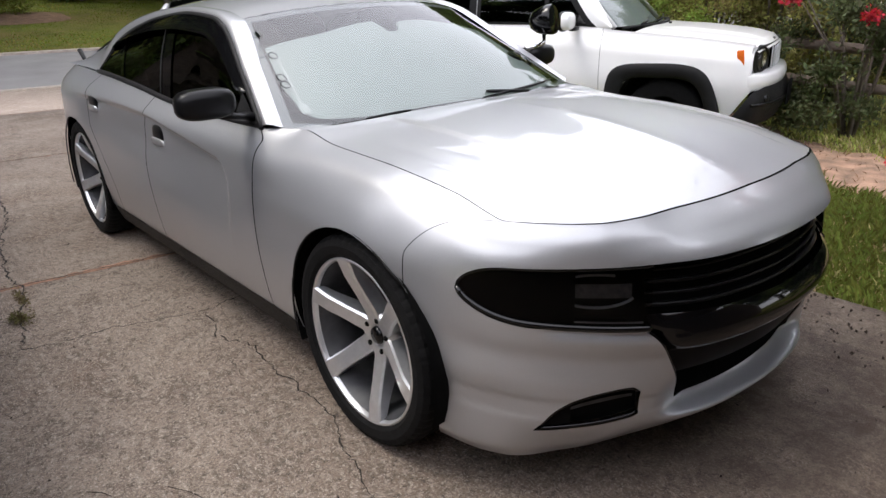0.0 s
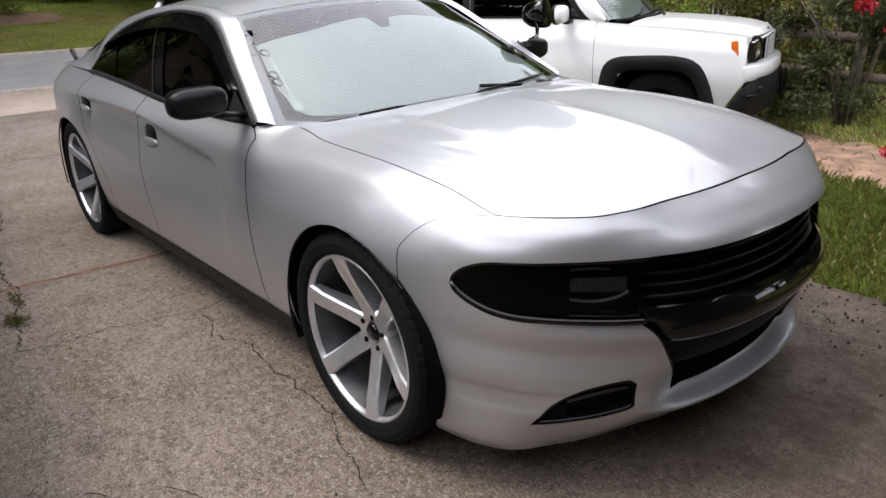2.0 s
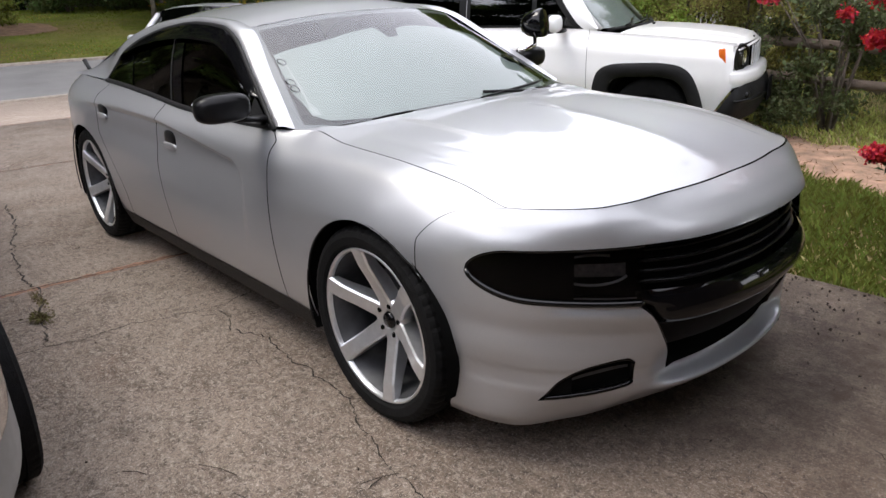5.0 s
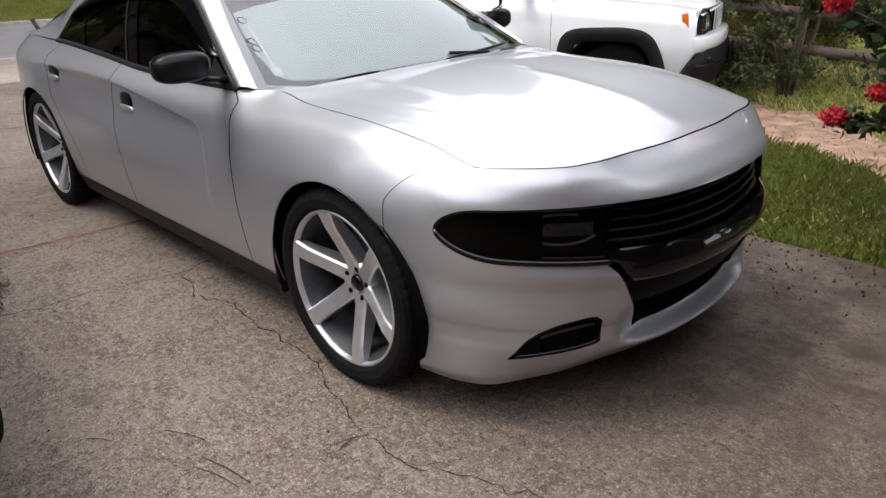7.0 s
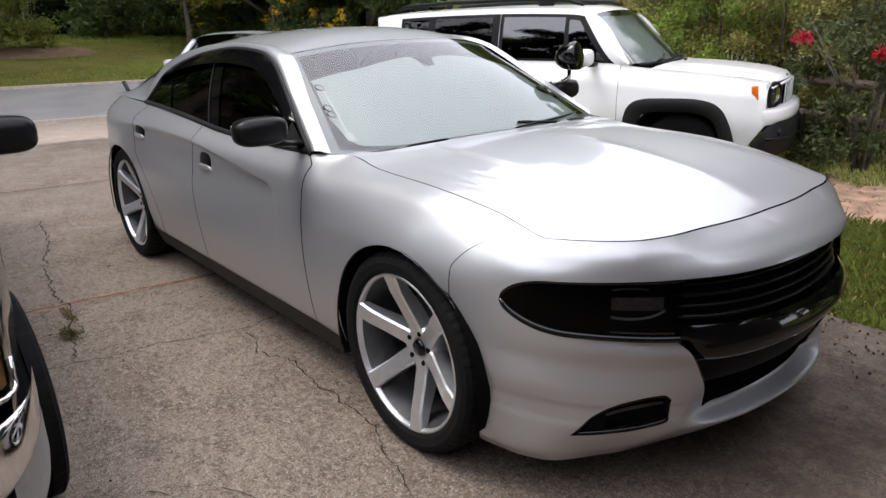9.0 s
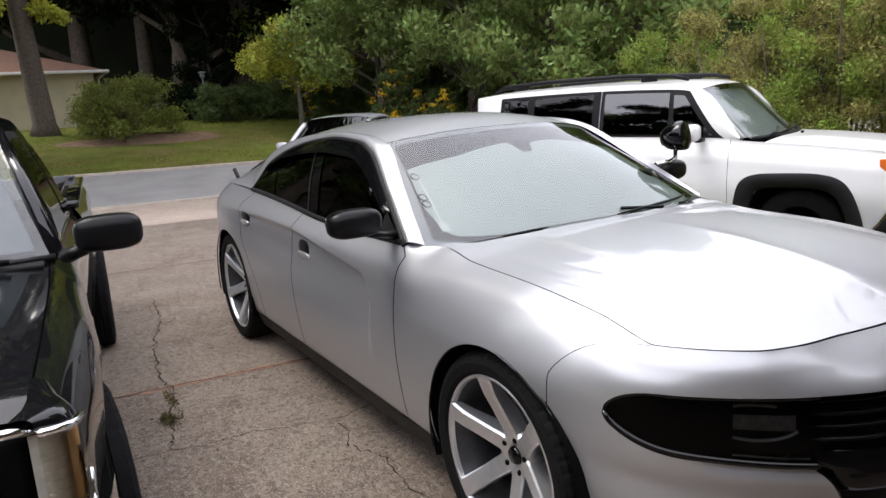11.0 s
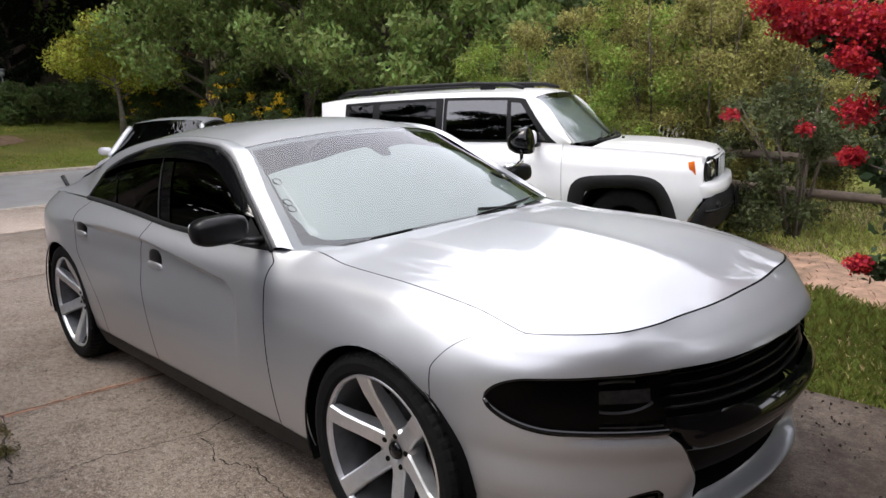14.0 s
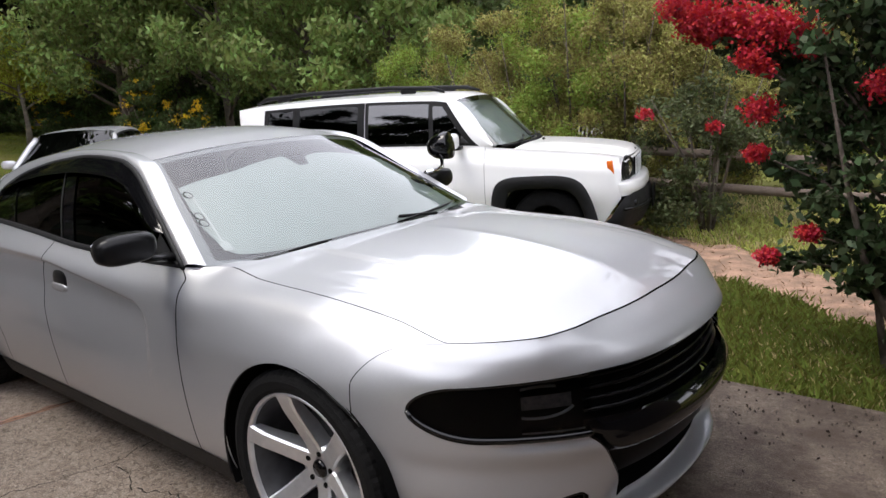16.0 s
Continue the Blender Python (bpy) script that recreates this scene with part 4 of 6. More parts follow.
for wx, turn in ((0.0, -12), (-WB, 8)):
    wheel(sedan, "wheel", wx, -.79, turn)
    wheel(sedan, "wheel", wx, .79, turn + 17, True)

# ---- the white compact utility car ----
jeep = thing("utility_car", "white boxy compact utility car with black roof rails and fender flares", "car", at=pose(-1.086, 4.523, -.058, 0, 0, 20.6))
JZ = 0.0


def jtop(x):
    """Where the flank ends: bonnet edge, then window line."""
    return curve([(-4.3, 1.15), (-1.65, 1.115), (-1.4, 1.09), (-.75, 1.035), (-.45, 1.0), (-.31, .972)])(x)


def jhalf(x):
    return curve([(-4.3, .74), (-4.15, .83), (-3.6, .89), (-1.0, .90), (-.62, .895), (-.45, .868), (-.36, .83), (-.31, .79)])(x)


def jlow(x):
    """The painted flank's lower edge, rising over the black bumper."""
    return curve([(-.60, .28), (-.45, .40), (-.36, .53), (-.31, .60)])(x)


def jflank(x, t):
    zt, w, zb = jtop(x), jhalf(x), jlow(x)
    z = lerp(zb, zt, t)
    u = (z - .28) / (zt - .28)
    tuck = .05 * (1 - u) ** 3 + .085 * smoothstep(.72, 1.0, u) ** 2 + .012 * math.sin(math.pi * u * 3)
    return Vector((x, -(w - tuck), z + JZ))


JARCH = (-.98, -3.55)


def flank_mesh(f, x0, x1, n, m, arches, az, ar):
    pts, keep = {}, []
    for i in range(n + 1):
        for j in range(m + 1):
            p = f(lerp(x0, x1, i / n), j / m)
            inside = False
            for cx in arches:
                dx, dz = p.x - cx, p.z - az
                r = math.hypot(dx, dz)
                if r < ar:
                    inside = True
                    p = Vector((cx + dx * ar / max(r, .05), p.y, az + dz * ar / max(r, .05)))
            pts[(i, j)] = p
            keep.append(not inside)
    return grid("flank", lambda a, b: pts[(round(a * n), round(b * m))], n, m, keep)


def pair(owner):
    def f(name, me, mat, label=""):
        if isinstance(me, bmesh.types.BMesh):
            bm, me = me, bpy.data.meshes.new(name)
            bm.to_mesh(me)
            bm.free()
        return [part(name, me, mat, owner, label), part(name, mirrored(me, name), mat, owner, label)]
    return f


jp = pair(jeep)
FLARE_OUT = path3([(-.53, 0, .34), (-.51, 0, .58), (-.475, 0, .73), (-.40, 0, .80), (-.28, 0, .826), (.05, 0, .834), (.22, 0, .815), (.33, 0, .76), (.41, 0, .63), (.47, 0, .44), (.49, 0, .34)])
FLARE_IN = path3([(-.40, 0, .34), (-.38, 0, .55), (-.34, 0, .66), (-.27, 0, .70), (-.15, 0, .712), (.05, 0, .712), (.18, 0, .695), (.26, 0, .65), (.32, 0, .55), (.36, 0, .42), (.37, 0, .34)])


def flare(cx):
    """A broad band round the wheel opening, standing proud of the flank and turned in at its inner edge."""
    def f(a, b):
        if b <= .75:
            p = lerp(FLARE_OUT(a), FLARE_IN(a), b / .75)
            y = -.890 - .034 * math.sin(math.pi * min(1, .12 + b * 1.1)) ** .6
        else:
            p = FLARE_IN(a)
            y = lerp(-.905, -.70, (b - .75) / .25)
        near = curve([(-1.6, 0), (-.62, 0), (-.45, .03)])(p.x + cx)
        return Vector((p.x + cx, y + near, p.z))
    return grid("flare", f, 50, 16)


jp("fender", flank_mesh(jflank, -1.543, -.31, 70, 40, JARCH, .39, .435), WHITE)
jp("front_door", flank_mesh(jflank, -2.79, -1.547, 30, 20, (), .4, .1), WHITE)
jp("rear_body", flank_mesh(jflank, -4.3, -2.794, 70, 36, JARCH, .39, .435), WHITE)
jp("seam_backing", grid("sb", lambda a, b: jflank(lerp(-2.9, -1.45, a), b * .98) + Vector((0, .012, 0)), 20, 12), DEEPBLACK)
for cx in JARCH:
    jp("fender_flare", flare(cx), TRIMBLACK, "black plastic fender flare")
    jp("arch_liner", grid("l", lambda a, b, cx=cx: Vector((cx + .405 * math.cos(math.pi * a), lerp(-.88, -.5, b), .39 + .405 * math.sin(math.pi * a))), 20, 3), DEEPBLACK)
    jp("arch_liner", grid("l", lambda a, b, cx=cx: Vector((cx + .41 * b * math.cos(2 * math.pi * a), -.60, .39 + .41 * b * math.sin(2 * math.pi * a))), 20, 2), DEEPBLACK)
    for o in jp("tyre", lathe([(-.83, .20), (-.83, .32), (-.81, .345), (-.64, .345), (-.63, .2)], 32), RUBBER):
        o.location = (cx, 0, .35)
# bonnet and front
def jface(y):
    """The grille's plane, set back towards its ends."""
    return -.225 - .095 * abs(y / .78) ** 2.5


def jhood(a, b):
    q = 2 * b - 1
    x = lerp(-1.27 + .05 * (1 - q * q), jface(.72 * q) + .022, a)
    e = jflank(min(-.312, x), 1.0)
    z = e.z + .030 * (1 - abs(q) ** 3) + .012 * smoothstep(.55, .45, abs(q)) * smoothstep(.02, .3, a) * smoothstep(1, .8, a)
    z -= .06 * smoothstep(.9, 1.0, a) ** 2
    return Vector((x, -e.y * q, z))


part("bonnet", grid("b", jhood, 40, 40), WHITE, jeep, "white bonnet")
part("front_panel", grid("fp", lambda a, b: (lambda y, z: Vector((jface(y) - .012, y, z)))(lerp(-.76, .76, a), lerp(.66, .955, b)), 30, 10), WHITE, jeep)
part("grille_panel", grid("gp", lambda a, b: (lambda q: Vector((jface(q * .77) + .004, q * .77, .845 + (2 * b - 1) * .118 * math.sqrt(max(0.0, 1 - (max(0.0, abs(q) - .80) / .20) ** 2)))))(2 * a - 1), 60, 8), SATINBLACK, jeep, "black grille panel")
for k in range(7):
    y = -.33 + .11 * k
    part("grille_slot", box(.02, .045, .165, (jface(y) + .010, y, .84), .012, 2), DEEPBLACK, jeep)
    part("grille_surround", tube([(jface(y) + .022, y + .028 * math.cos(w), .84 + .090 * math.sin(w)) for w in [2 * math.pi * i / 16 for i in range(16)]], .005, 5, True), ALLOY, jeep, "silver slot surround")
for sy in (-1, 1):
    hl = part("headlamp", lathe([(.03, .0), (.024, .05), (.010, .085), (-.01, .09)], 28, "x"), CLEARLENS, jeep, "round clear headlamp")
    hl.location = (jface(.60) + .002, sy * .60, .855)
    hl.rotation_euler = (0, 0, radians(sy * 22))
    part("lamp_ring", lathe([(.004, .086), (.020, .095), (.010, .108), (-.01, .112)], 28, "x"), SATINBLACK, hl)
    part("reflector", lathe([(-.012, .0), (-.006, .05), (.004, .084)], 20, "x"), LAMPREFL, hl)
mk = jflank(-.40, (.88 - jlow(-.40)) / (jtop(-.40) - jlow(-.40)))
jp("side_marker", box(.055, .016, .125, (-.40, mk.y, .88), .008, 2, (0, -6, 12)), AMBER, "amber side marker")


def nose(u, out):
    """The bumper's line in plan, u from -1 to 1 across; out: how far it stands forward."""
    p = NOSE(abs(u))
    return Vector((p.x + out, math.copysign(p.y + out * .35 * abs(u), u), 0))


NOSE = path3([(-.165, 0, 0), (-.18, .3, 0), (-.22, .55, 0), (-.285, .72, 0), (-.36, .82, 0), (-.50, .875, 0)])
part("front_bumper", grid("wb", lambda a, b: nose(.97 * (2 * a - 1), curve([(0, -.05), (.3, .035), (.7, .05), (1, .03)])(b) * smoothstep(1.0, .7, abs(2 * a - 1)) - .03 * smoothstep(.8, 1.0, abs(2 * a - 1))) + Vector((0, 0, curve([(0, .755), (.3, .735), (.7, .67), (1, .615)])(b))), 40, 10), WHITE, jeep, "white painted bumper")
part("lower_bumper", grid("lb", lambda a, b: (lambda u, p: Vector((p.x, p.y, lerp(min(.64, jlow(min(-.31, p.x - .03)) + .012) if p.x < -.27 else lerp(.612, .64, smoothstep(-.27, -.2, p.x)), .33, b))))(2 * a - 1, nose(2 * a - 1, .075 * math.sin(math.pi * (.22 + .70 * b)) * smoothstep(1.0, .8, abs(2 * a - 1)))), 50, 12), TRIMBLACK, jeep, "black lower bumper")
jp("fog_lamp", blob(.03, .075, .034, (-.20, -.645, .545), .8), SATINBLACK)
jp("bumper_bar", tube([nose(-u, .085) + Vector((0, 0, .505)) for u in (.2, .4, .6, .75, .85)], .012, 6), SATINBLACK)
part("plate_holder", box(.02, .34, .20, (-.07, 0, .52), .01, 1), DEEPBLACK, jeep)
# cabin
redge = path3([(-1.45, -.80, 1.105), (-1.83, -.715, 1.545), (-2.05, -.69, 1.60), (-2.95, -.69, 1.625), (-3.95, -.68, 1.605), (-4.28, -.67, 1.58)])


def redge_at(x):
    lo, hi = 0.0, 1.0
    for _ in range(24):
        m = (lo + hi) / 2
        if redge(m).x > x:
            lo = m
        else:
            hi = m
    return redge(lo)


part("roof", grid("r", lambda a, b: (lambda e, q: Vector((e.x + .06 * (1 - q * q) * (1 - a) ** 4, -e.y * q, e.z + .035 * (1 - abs(q) ** 2.5))))(redge_at(lerp(-1.84, -4.28, a)), 2 * b - 1), 30, 24), WHITE, jeep, "white roof")


def jside(x, w, off=0.0):
    lo, hi = jflank(x, 1.0), redge_at(x)
    return lerp(lo, hi, w) + Vector((0, -off - .018 * math.sin(math.pi * w), 0))


jp("pillar_panel", grid("pp", lambda a, b: jside(lerp(-1.47, -4.28, a), b), 50, 10), WHITE)


def jpane(x0, x1, x0t, x1t, w0=.06, w1=.84, off=.004):
    return grid("jp", lambda a, b: jside(lerp(lerp(x0, x1, a), lerp(x0t, x1t, a), b), lerp(w0, w1, b), off), 12, 6)


jp("window_frame", jpane(-1.60, -2.78, -1.93, -2.78, .02, .90), TRIMBLACK, "black window frame")
jp("side_window", jpane(-2.10, -2.74, -2.11, -2.74, .07, .84, .009), SIDEGLASS, "front door window reflecting trees")
jp("quarter_glass", jpane(-1.70, -2.05, -1.97, -2.07, .08, .80, .009), SIDEGLASS)
jp("window_frame", jpane(-2.785, -3.95, -2.785, -3.95, .02, .90), TRIMBLACK)
jp("side_window", jpane(-2.86, -3.52, -2.86, -3.52, .08, .84, .009), TINT, "dark rear door window")
jp("side_window", jpane(-3.60, -3.90, -3.60, -3.90, .08, .84, .009), TINT)
jp("inner_cabin", grid("ic", lambda a, b: jside(lerp(-1.95, -4.1, a), b) + Vector((0, .25, 0)), 8, 4), INTERIOR)
jws = part("windscreen", grid("jw", lambda a, b: (lambda q: lerp(Vector((-1.40 + .15 * (1 - q * q), q * .77, 1.11)), Vector((-1.835 + .06 * (1 - q * q), q * .70, 1.55 + .035 * (1 - q * q))), a))(2 * b - 1), 8, 20), CLEAR, jeep, "windscreen reflecting the sky")
jws.visible_shadow = False
# added pale panel: its colour gives the sky reflection in the glass
part("windscreen_sky_panel", grid("js", lambda a, b: (lambda q: lerp(Vector((-1.47 + .13 * (1 - q * q), q * .72, 1.11)), Vector((-1.88 + .05 * (1 - q * q), q * .66, 1.53)), a))(2 * b - 1), 6, 12), SHADE, jeep, "pale panel standing in for sky reflected in the windscreen")
part("windscreen_surround", tube([(lambda q: Vector((-1.375 + .15 * (1 - q * q), q * .79, 1.105)))(i / 10 - 1) for i in range(21)], .02, 6), TRIMBLACK, jeep)
jp("roof_pillar", tube([Vector((-1.45, -.785, 1.11)), Vector((-1.66, -.745, 1.34)), Vector((-1.86, -.695, 1.55))], [.022, .018, .016], 8), WHITE)
jp("roof_rail", tube([(-1.98, -.62, 1.635), (-2.12, -.62, 1.675), (-2.55, -.62, 1.70), (-3.4, -.62, 1.70), (-3.95, -.62, 1.675), (-4.08, -.62, 1.63)], [.014, .022, .022, .022, .022, .014], 8), TRIMBLACK, "black roof rail")
for x in (-2.35, -3.75):
    jp("rail_foot", box(.16, .035, .06, (x, -.62, 1.665), .01, 1), TRIMBLACK)
part("rear_panel", grid("rp", lambda a, b: (lambda q: Vector((-4.28 - .03 * (1 - q * q), q * lerp(.74, .66, b), lerp(.45, 1.58, b))))(2 * a - 1), 12, 10), WHITE, jeep)
part("rear_spoiler", grid("rs", lambda a, b: (lambda q: Vector((lerp(-4.2, -4.38, a), q * .66, 1.60 - .02 * a + .03 * (1 - q * q))))(2 * b - 1), 4, 12), WHITE, jeep)
jp("door_mirror", blob(.055, .105, .075, (-1.80, -1.02, 1.18), .7), WHITE, "white door mirror cap")
jp("mirror_shell", blob(.03, .11, .083, (-1.838, -1.015, 1.175), .7), SATINBLACK)
jp("mirror_foot", box(.06, .14, .035, (-1.78, -.90, 1.11), .01, 1), SATINBLACK)
for y in (-.35, .25):
    part("wiper", tube([(-1.27, y - .25, 1.13), (-1.28, y, 1.14), (-1.35, y + .3, 1.16)], .010, 6), SATINBLACK, jeep)
part("washer_nozzle", blob(.015, .015, .012, (-1.1, -.25, 1.125)), SATINBLACK, jeep)
part("badge", blob(.014, .06, .014, (-.25, 0, .975), .8), ALLOYDARK, jeep)

# ---- the black pickup ----
truck = thing("pickup_truck", "black pickup truck with chrome trim and long bed", "pickup", at=pose(.092, -2.882, 0, 0, 0, -5.4))
tp = pair(truck)


def ttop(x):
    return curve([(-5.0, 1.075), (-2.95, 1.075), (-2.9, 1.03), (-1.4, 1.045), (-1.3, 1.03), (-.3, .955), (-.1, .935)])(x)


def thalf(x):
    return curve([(-5.0, .80), (-4.8, .84), (-1.5, .83), (-.9, .845), (-.5, .845), (-.2, .84), (-.08, .825)])(x)


def tflank(x, t):
    zt, w = ttop(x), thalf(x)
    z = lerp(.36, zt, t)
    bulge = .035 * math.exp(-(((x + .80) / .45) ** 2)) + .035 * math.exp(-(((x + 3.75) / .45) ** 2))
    tuck = .05 * (1 - t) ** 2 + (.075 + .025 * smoothstep(-1.5, -1.3, x)) * (1 - math.sqrt(max(0.0, 1 - smoothstep(.66, 1.0, t) ** 2))) - bulge * math.sin(math.pi * min(1, t * 1.1)) * smoothstep(1, .8, t)
    return Vector((x, -(w - tuck), z))


TA = (-.80, -3.75)
tp("fender", flank_mesh(tflank, -1.398, -.09, 60, 30, TA, .37, .43), BLACKPAINT)
tp("door", flank_mesh(tflank, -2.45, -1.402, 30, 16, (), .4, .1), BLACKPAINT)
tp("cab_rear_panel", flank_mesh(tflank, -2.91, -2.454, 14, 16, (), .4, .1), BLACKPAINT)
tp("bed_side", flank_mesh(tflank, -5.0, -2.955, 60, 30, TA, .37, .43), BLACKPAINT)
tp("bed_rail", box(2.03, .125, .05, (-3.975, -.745, 1.067), .02, 2), BLACKPAINT)
tp("bed_inner", grid("bi", lambda a, b: Vector((lerp(-2.97, -4.98, a), -.69, lerp(.6, 1.065, b))), 6, 3), TRIMBLACK)
part("bed_floor", box(2.0, 1.5, .04, (-3.98, 0, .62)), TRIMBLACK, truck)
part("tailgate", box(.05, 1.5, .5, (-4.97, 0, .86), .015, 1), BLACKPAINT, truck)
part("bed_front", box(.04, 1.5, .5, (-2.98, 0, .86), .01, 1), BLACKPAINT, truck)


def thood(a, b):
    q = 2 * b - 1
    x = lerp(-1.30, -.10, a) + .05 * (1 - q * q) * a
    w = thalf(x) - .104
    z = ttop(x) + .028 * (1 - abs(q) ** 2.2) + .010 * smoothstep(.72, .66, abs(q)) - .03 * smoothstep(.92, 1, a)
    return Vector((x, w * q, z + .002))


part("bonnet", grid("th", thood, 30, 40), BLACKPAINT, truck, "glossy black bonnet reflecting trees")
part("bonnet_gap", grid("tg", lambda a, b: thood(a, b) - Vector((0, 0, .014)) if .02 < b < .98 else (lambda p: Vector((p.x, p.y * 1.012, p.z - .02)))(thood(a, b)), 20, 30), DEEPBLACK, truck)
# front: grille, lamps, bumper
CORNER = path3([(-.02, .752, 0), (-.028, .785, 0), (-.05, .813, 0), (-.085, .828, 0), (-.10, .831, 0)])
LAMPPALE = material("old_lamp_reflector", (.50, .48, .42), .4, 0, .15, 40)
OLDAMBER = material("old_amber", (.62, .36, .13), .3, 0, .1, 20)
part("grille", box(.06, .98, .17, (-.05, 0, .80), .015, 1), DEEPBLACK, truck)
part("grille_trim", tube([(-.012 - .03 * (y / .76) ** 2, y, .907) for y in [-.755 + 1.51 * k / 16 for k in range(17)]], .013, 8), CHROME, truck, "chrome strip above the grille")
for k in range(4):
    part("grille_bar", box(.02, .94, .012, (-.015, 0, .745 + .037 * k), .003, 1), CHROME, truck)
tp("headlamp_house", box(.10, .25, .19, (-.10, -.60, .795), .02, 1), DEEPBLACK)
for sy in (-1, 1):
    hl = part("headlamp", blob(.035, .095, .080, (-.028, sy * .575, .795), .75), CLEARLENS, truck, "clear main headlamp")
    part("reflector", blob(.012, .085, .07, (-.055, sy * .575, .795), .75), LAMPREFL, hl)

    def cp(a, z, inset=0.0, sy=sy):
        """Along the corner lamp's face from the front round to the side."""
        p = CORNER(a)
        return Vector((p.x - inset, sy * (p.y - inset * .7), z))
    ztop, zbot = (lambda a: .888 - .008 * a), (lambda a: .692)
    cl = part("corner_lamp", grid("cl", lambda a, b: cp(a, lerp(zbot(a), ztop(a), b)), 20, 10), CLEARLENS, truck, "clear and amber corner lamp")
    part("lamp_back", grid("lb", lambda a, b: cp(a, lerp(zbot(a), ztop(a), b), .03), 12, 8), LAMPPALE, cl, "pale ribbed lamp reflector")
    part("amber_part", grid("am", lambda a, b: cp(lerp(.55, .97, a), lerp(.705, .872, b), .014), 8, 6), OLDAMBER, cl, "amber lens inside")
    for k in range(7):
        part("lens_rib", tube([cp(u, .71 + .025 * k, .004) for u in (.04, .15, .28, .40)], .0011, 4), LAMPPALE, cl)
    part("lamp_trim", tube([cp(.0, .899)] + [cp(u, .902 - .010 * u) for u in (.1, .25, .4, .55, .7, .85, 1.0)], .010, 8), CHROME, truck, "chrome strip over the lamp")
    part("lamp_trim", tube([cp(u, .690) for u in (0, .25, .5, .75, 1.0)] + [cp(1.0, .71) + Vector((-.01, 0, 0)), cp(1.0, .76) + Vector((-.014, 0, 0))], .007, 8), CHROME, truck)
BUMPER_X = curve(((0, .10), (.6, .082), (.8, .05), (.92, -.03), (.97, -.13), (1, -.24)))
BUMPER_Y = curve(((0, 0), (.6, .56), (.8, .74), (.92, .83), (.97, .862), (1, .872)))


def bumper_pt(q, w, drop=0.0):
    e = smoothstep(.80, 1, abs(q))
    return Vector((BUMPER_X(abs(q)) + (.03 - .01 * e) * math.cos(w), math.copysign(BUMPER_Y(abs(q)), q), .575 + .045 * e + (.085 - .03 * e) * math.sin(w) - drop))


part("front_bumper", grid("fb", lambda a, b: bumper_pt(2 * a - 1, lerp(-1.5, 2.2, b)), 80, 12), CHROME, truck, "chrome front bumper")
tp("bumper_cap", grid("bc", lambda a, b: bumper_pt(-lerp(.86, 1.0, a), -1.3, lerp(-.02, .15, b)) + Vector((-.05 * a, 0, 0)), 10, 4), material("grey_bumper_cap", (.22, .21, .20), .6, 0, .1, 20), "grey bumper end")
nose_lo = path3([(-.022, -.748, .903), (-.05, -.812, .899), (-.09, -.829, .892), (-.16, -.800, .885), (-.24, -.770, .88)])
nose_hi = path3([(-.045, -.70, .926), (-.085, -.728, .938), (-.13, -.734, .944), (-.18, -.733, .948), (-.24, -.733, .953)])
tp("fender_nose", grid("fn", lambda a, b: lerp(nose_lo(a), nose_hi(a), b) + Vector((.008 * (1 - a), -.018, .016)) * math.sin(math.pi * b), 24, 10), BLACKPAINT)
part("valance", box(.08, 1.5, .14, (-.02, 0, .41), .02, 1), TRIMBLACK, truck)
# cab
tedge = path3([(-1.33, -.765, 1.04), (-1.62, -.66, 1.33), (-1.88, -.575, 1.535), (-2.1, -.565, 1.565), (-2.6, -.57, 1.555), (-2.80, -.60, 1.48), (-2.90, -.66, 1.10)])


def tedge_at(x):
    lo, hi = 0.0, 1.0
    for _ in range(24):
        m = (lo + hi) / 2
        if tedge(m).x > x:
            lo = m
        else:
            hi = m
    return tedge(lo)


part("cab_roof", grid("cr", lambda a, b: (lambda e, q: Vector((e.x, -e.y * q, e.z + .03 * (1 - abs(q) ** 2.5))))(tedge_at(lerp(-1.86, -2.82, a)), 2 * b - 1), 20, 20), BLACKPAINT, truck, "black cab roof")


def tside(x, w, off=0.0):
    lo, hi = tflank(x, 1.0), tedge_at(x)
    return lerp(lo, hi, w) + Vector((0, -off - .02 * math.sin(math.pi * w), 0))


tp("cab_frame", grid("cf", lambda a, b: tside(lerp(-1.36, -2.90, a), b), 40, 10), BLACKPAINT)
tp("window_seal", grid("ws", lambda a, b: tside(lerp(lerp(-1.50, -2.44, a), lerp(-1.88, -2.42, a), b), lerp(.015, .88, b), .003), 14, 8), TRIMBLACK, "black window seal")
tp("side_window", grid("tw", lambda a, b: tside(lerp(lerp(-1.57, -2.38, a), lerp(-1.90, -2.36, a), b), lerp(.05, .82, b), .007), 14, 8), TINT, "dark side window")
tp("rear_side_window", grid("tr", lambda a, b: tside(lerp(lerp(-2.52, -2.80, a), lerp(-2.50, -2.72, a), b), lerp(.06, .78, b), .006), 8, 6), TINT)
tp("cab_pillar", tube([Vector((-1.345, -.762, 1.05)), Vector((-1.62, -.665, 1.33)), Vector((-1.88, -.575, 1.54))], [.03, .024, .026], 8), BLACKPAINT)
part("windscreen", grid("tws", lambda a, b: (lambda q: lerp(Vector((-1.335 + .09 * (1 - q * q), q * .75, 1.055)), Vector((-1.87 + .03 * (1 - q * q), q * .57, 1.535 + .02 * (1 - q * q))), a))(2 * b - 1), 10, 16), CLEAR, truck, "windscreen reflecting the sky")
part("windscreen_seal", tube([(lambda q: Vector((-1.325 + .09 * (1 - q * q), q * .755, 1.05)))(i / 10 - 1) for i in range(21)], .012, 6), TRIMBLACK, truck)
